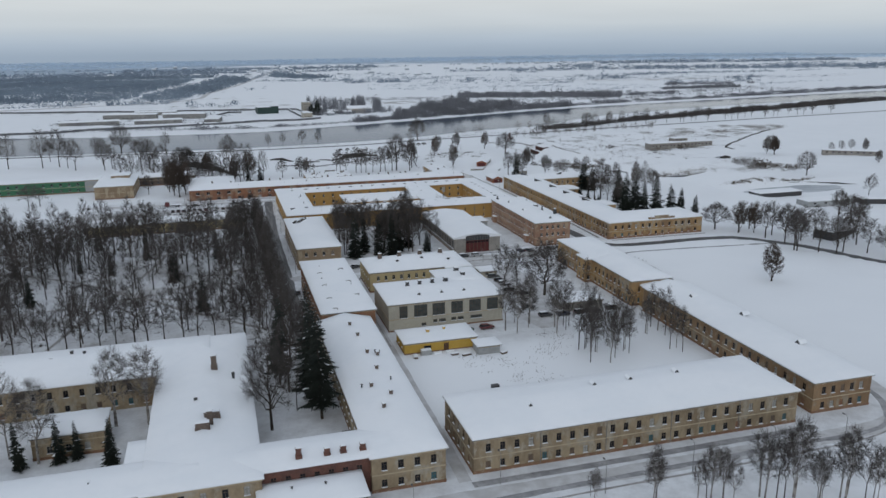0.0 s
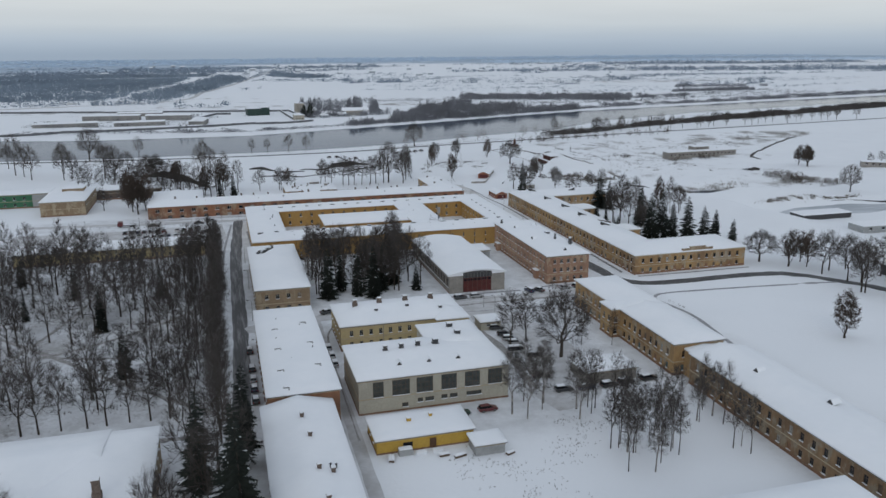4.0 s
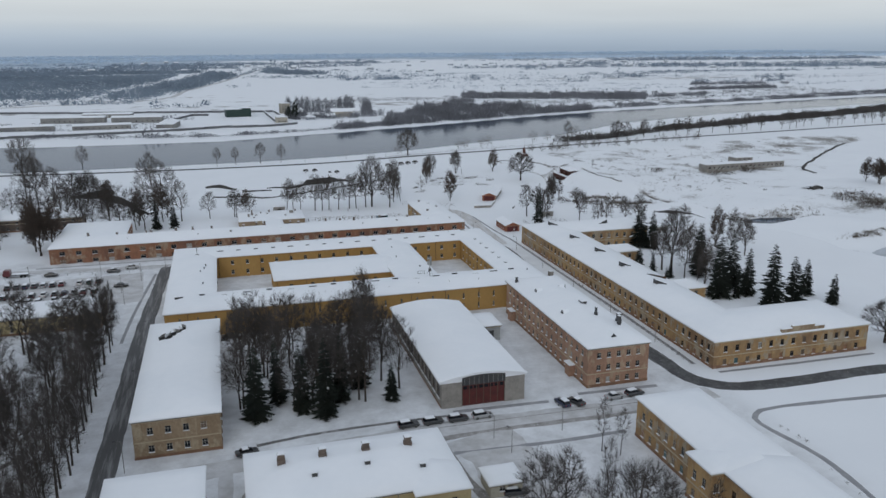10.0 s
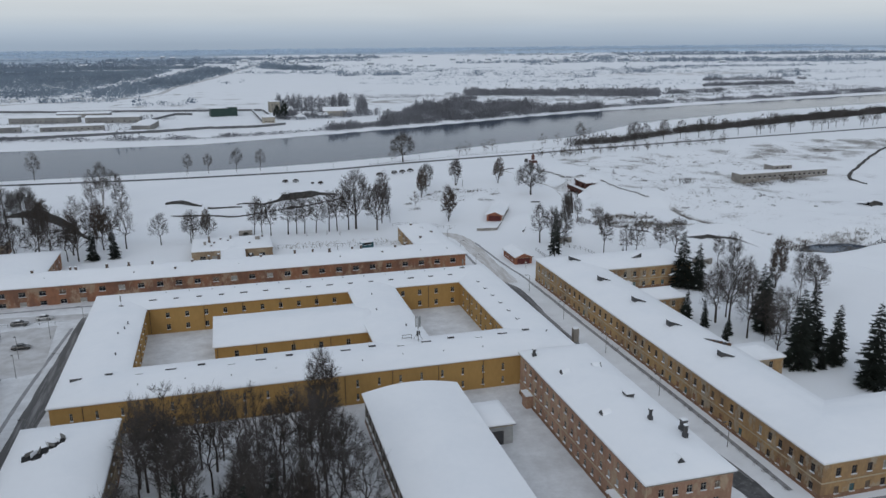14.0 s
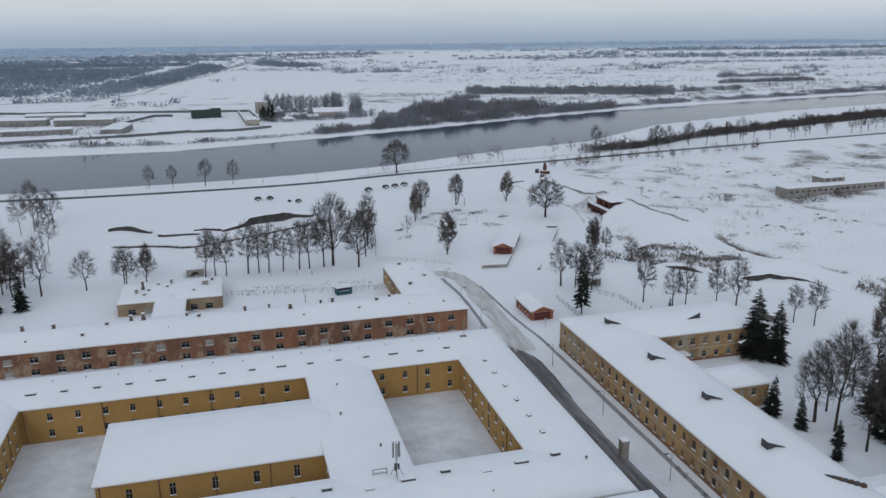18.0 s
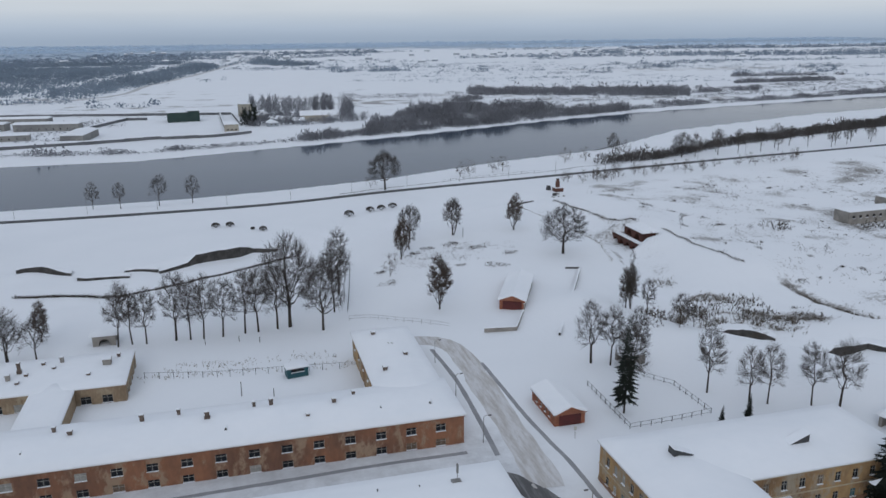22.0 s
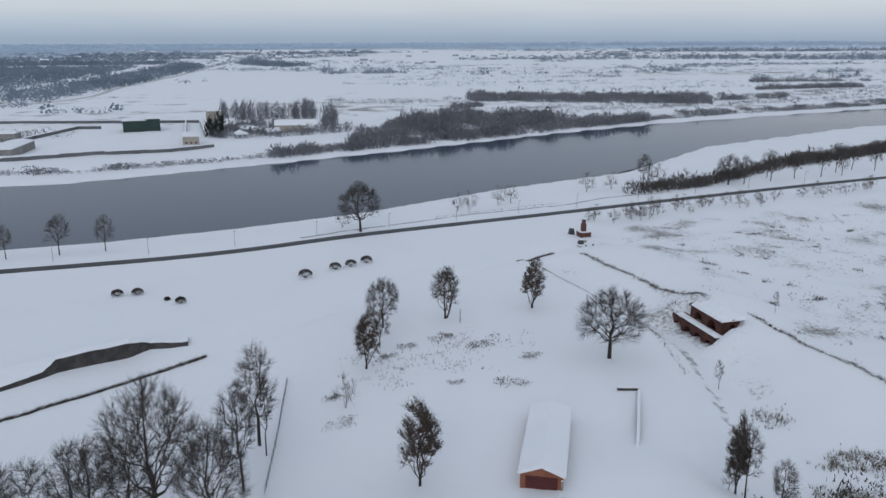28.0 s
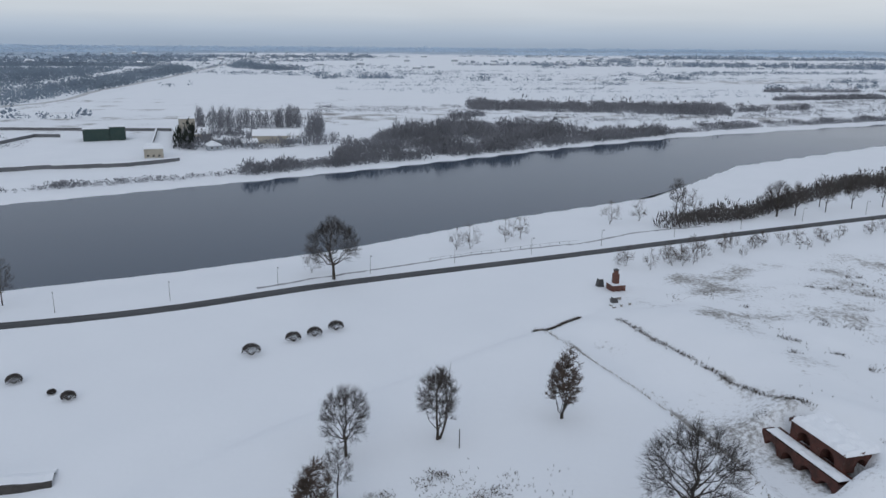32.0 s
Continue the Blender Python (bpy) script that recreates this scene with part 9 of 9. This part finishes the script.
@lru_cache(None)
def car_meshes(style):
    ln_, wd, ht = {"estate": (4.5, 1.78, 1.48), "saloon": (4.5, 1.76, 1.42), "van": (5.2, 1.95, 2.1)}[style]
    h, w = ln_ / 2, wd / 2
    hood = {"estate": 0.98, "saloon": 0.92, "van": 1.2}[style]
    bm = bmesh.new()

    def ring(x, top, half, low=0.28):
        return [(x, -half, low), (x, half, low), (x, half * 1.0, low + (top - low) * 0.7), (x, half * 0.9, top), (x, -half * 0.9, top), (x, -half * 1.0, low + (top - low) * 0.7)]

    loft(bm, [ring(-h, 0.82, w * 0.88, 0.4), ring(-h + 0.15, 0.95, w * 0.96), ring(-h * 0.3, 0.96, w), ring(h * 0.25, 0.95, w), ring(h * 0.5, hood, w * 0.98), ring(h - 0.2, 0.74, w * 0.92), ring(h, 0.58, w * 0.82, 0.4)])
    body = mesh_from("body", bm)
    back = {"estate": (-h + 0.12, -h + 0.5), "saloon": (-h + 0.75, -h + 1.35), "van": (-h + 0.08, -h + 0.25)}[style]
    front = (h * 0.46, h * 0.1) if style != "van" else (h * 0.72, h * 0.42)
    bm = bmesh.new()
    z0, z1 = 0.93, ht - 0.04
    loft(bm, [[(back[0], -w * 0.86, z0), (back[1], -w * 0.70, z1), (back[1], w * 0.70, z1), (back[0], w * 0.86, z0)], [(front[0], -w * 0.86, z0), (front[1], -w * 0.70, z1), (front[1], w * 0.70, z1), (front[0], w * 0.86, z0)]])
    cabin = mesh_from("glasshouse", bm)
    bm = bmesh.new()
    box(bm, back[1] - 0.1, -w * 0.74, z1, front[1] + 0.08, w * 0.74, ht)
    roof = mesh_from("roof", bm)
    bm = bmesh.new()
    box(bm, back[1] - 0.05, -w * 0.70, ht + 0.003, front[1], w * 0.70, ht + 0.13)
    snow = mesh_from("snow_cap", bm)
    bm = bmesh.new()
    tube(bm, (0, -0.1, 0), (0, 0.1, 0), 0.32, 0.32, 12)
    tyre = mesh_from("wheel", bm)
    bm = bmesh.new()
    tube(bm, (0, -0.112, 0), (0, 0.112, 0), 0.19, 0.19, 10)
    rim = mesh_from("rim", bm)
    lamp_f = mesh_from("headlight", boxes((h - 0.16, -0.18, 0.6, h - 0.02, 0.18, 0.74)))
    lamp_r = mesh_from("tail_light", boxes((-h - 0.02, -0.12, 0.62, -h + 0.06, 0.12, 0.86)))
    return body, cabin, roof, snow, tyre, rim, lamp_f, lamp_r, h, w


def car(x, y, rz, paint="dark grey", style="estate", snowy=True, group="parked cars"):
    body, cabin, roof, snow, tyre, rim, lf, lr, h, w = car_meshes(style)
    lab = f"{paint} parked {'van' if style == 'van' else 'car'}" + (" with snow on its roof" if snowy else " on packed snow")
    o = thing("van" if style == "van" else "car", (x, y, z_at(x, y) + 0.06), lab, "car", group, rz=rz)
    for nm, me in (("body", body), ("roof", roof)):
        q = link_mesh(nm, me, CAR_PAINT[paint], o)
        q.material_slots[0].link = "OBJECT"
        q.material_slots[0].material = CAR_PAINT[paint]
    link_mesh("glasshouse", cabin, M_GLASS, o)
    if snowy:
        link_mesh("snow_cap", snow, M_SNOW, o)
    for sx in (-0.62, 0.62):
        for sy in (-1, 1):
            wh = link_mesh("wheel", tyre, M_BLACK, o, "", (h * sx, sy * (w - 0.1), 0.32))
            link_mesh("rim", rim, M_PIPE, wh)
    for sy in (-1, 1):
        link_mesh("headlight", lf, M_LIGHT, o, "", (0, sy * w * 0.6, 0))
        link_mesh("tail_light", lr, M_TAIL, o, "", (0, sy * w * 0.68, 0))
    return o


cr = random.Random(12)
DARKS = ("black", "dark grey", "dark blue", "dark grey", "silver", "black", "dark red", "white", "green")
for x, y in ((79.4, 284.0), (84.7, 284.0), (90.1, 283.8), (95.5, 283.8)):
    car(x, y, 0.05, cr.choice(("silver", "dark grey")), "estate", True, "hangar street cars")
car(114.4, 284.6, 1.75, "dark blue", "estate", True, "hangar street cars")
car(117.5, 284.2, 1.95, "dark grey", "saloon", True, "hangar street cars")
car(126.9, 284.2, 0.1, "silver", "saloon", True, "hangar street cars")
car(132.1, 284.6, 0.1, "dark grey", "estate", True, "hangar street cars")
for k, x in enumerate((-23.8, -21.2, -18.6, -15.9, -13.2, -10.5, -7.8, -2.2, 0.6, 3.4)):
    car(x, 410.0, math.pi / 2 + cr.uniform(-0.05, 0.05), DARKS[k % 9], cr.choice(("estate", "saloon")), cr.random() < 0.8, "car park cars")
for k, x in enumerate((-22.5, -19.8, -14.6, -11.2, -8.0, -5.2, -2.4, 0.4, 3.6)):
    car(x, 399.2, math.pi / 2 + cr.uniform(-0.05, 0.05), DARKS[(k * 2 + 1) % 9], cr.choice(("estate", "saloon")), cr.random() < 0.8, "car park cars")
for k, x in enumerate((-26.5, -23.8, -17.2, -14.4, -11.4, -7.0, -3.8, 0.4)):
    car(x, 392.8, math.pi / 2 + cr.uniform(-0.05, 0.05), DARKS[(k * 5 + 2) % 9], cr.choice(("estate", "saloon")), cr.random() < 0.8, "car park cars")
for x, y, rz, p in ((11.2, 402.8, 0.0, "black"), (6.9, 421.4, -0.05, "dark grey"), (12.6, 424.4, -0.05, "silver"), (-13.0, 421.8, -0.08, "black"), (9.2, 381.5, 0.9, "silver"), (44.6, 345.9, 0.1, "black"), (46.6, 281.6, 0.2, "dark grey")):
    car(x, y, rz, p, "saloon", p != "black", "street cars")
for k, y in enumerate((256.5, 244.0, 237.2, 231.8, 225.2)):
    car(22.4, y, math.pi / 2, ("dark grey", "black", "silver", "dark blue", "black")[k], "estate", True, "street cars")
for k, (x, y, rz) in enumerate(((42.9, 252.9, 1.6), (43.0, 247.0, 1.6), (43.0, 241.6, 1.6), (49.6, 247.2, 0.1), (59.8, 247.2, 0.1), (64.5, 247.0, 0.0))):
    car(x, y, rz, ("silver", "white", "silver", "dark grey", "silver", "white")[k], "estate", True, "office cars")
for k, (x, y, rz) in enumerate(((91.9, 254.4, -0.1), (92.5, 249.0, -0.1), (92.6, 245.2, -0.1), (92.9, 241.8, -0.1), (91.1, 219.4, -0.2), (93.2, 210.6, 0.0), (98.9, 210.0, 0.05), (104.8, 209.8, 0.05), (109.6, 210.4, 0.1), (115.9, 210.8, 0.1))):
    car(x, y, rz, ("dark grey", "black", "silver", "silver", "black", "dark grey", "dark blue", "black", "dark grey", "black")[k], "estate", k not in (1, 4), "yard cars")
car(91.2, 235.9, -0.1, "silver", "van", True, "yard cars")
car(94.4, 230.6, -0.15, "white", "van", True, "yard cars")
car(72.5, 205.9, 0.05, "dark red", "estate", False, "yard cars")
car(66.0, 205.6, 0.05, "green", "saloon", False, "yard cars")

# lorry with a red cab on the street by the car park
TR = thing("lorry", (-24.5, 424.6, 0.06), "flatbed lorry with red cab on a snowy street", "lorry", rz=-0.05)
bm = boxes((-3.6, -1.1, 0.5, -1.6, 1.1, 2.6), (-3.9, -1.05, 0.5, -3.6, 1.05, 1.6))
cab = part("cab", bm, CAR_PAINT["dark red"], TR)
part("windscreen", boxes((-3.66, -0.95, 1.7, -3.603, 0.95, 2.4)), M_GLASS, cab)
part("flatbed", boxes((-1.4, -1.15, 0.8, 4.2, 1.15, 1.05)), M_METAL, TR)
part("load_snow", lumpy_cap(-1.35, -1.1, 4.15, 1.1, 1.06, 0.25, 9, 0.6, 0.1), M_SNOW, TR)
for x in (-2.6, 1.8, 3.0):
    for y in (-0.95, 0.95):
        bm = bmesh.new()
        tube(bm, (x, y - 0.14, 0.44), (x, y + 0.14, 0.44), 0.45, 0.45, 12)
        part("wheel", bm, M_BLACK, TR)
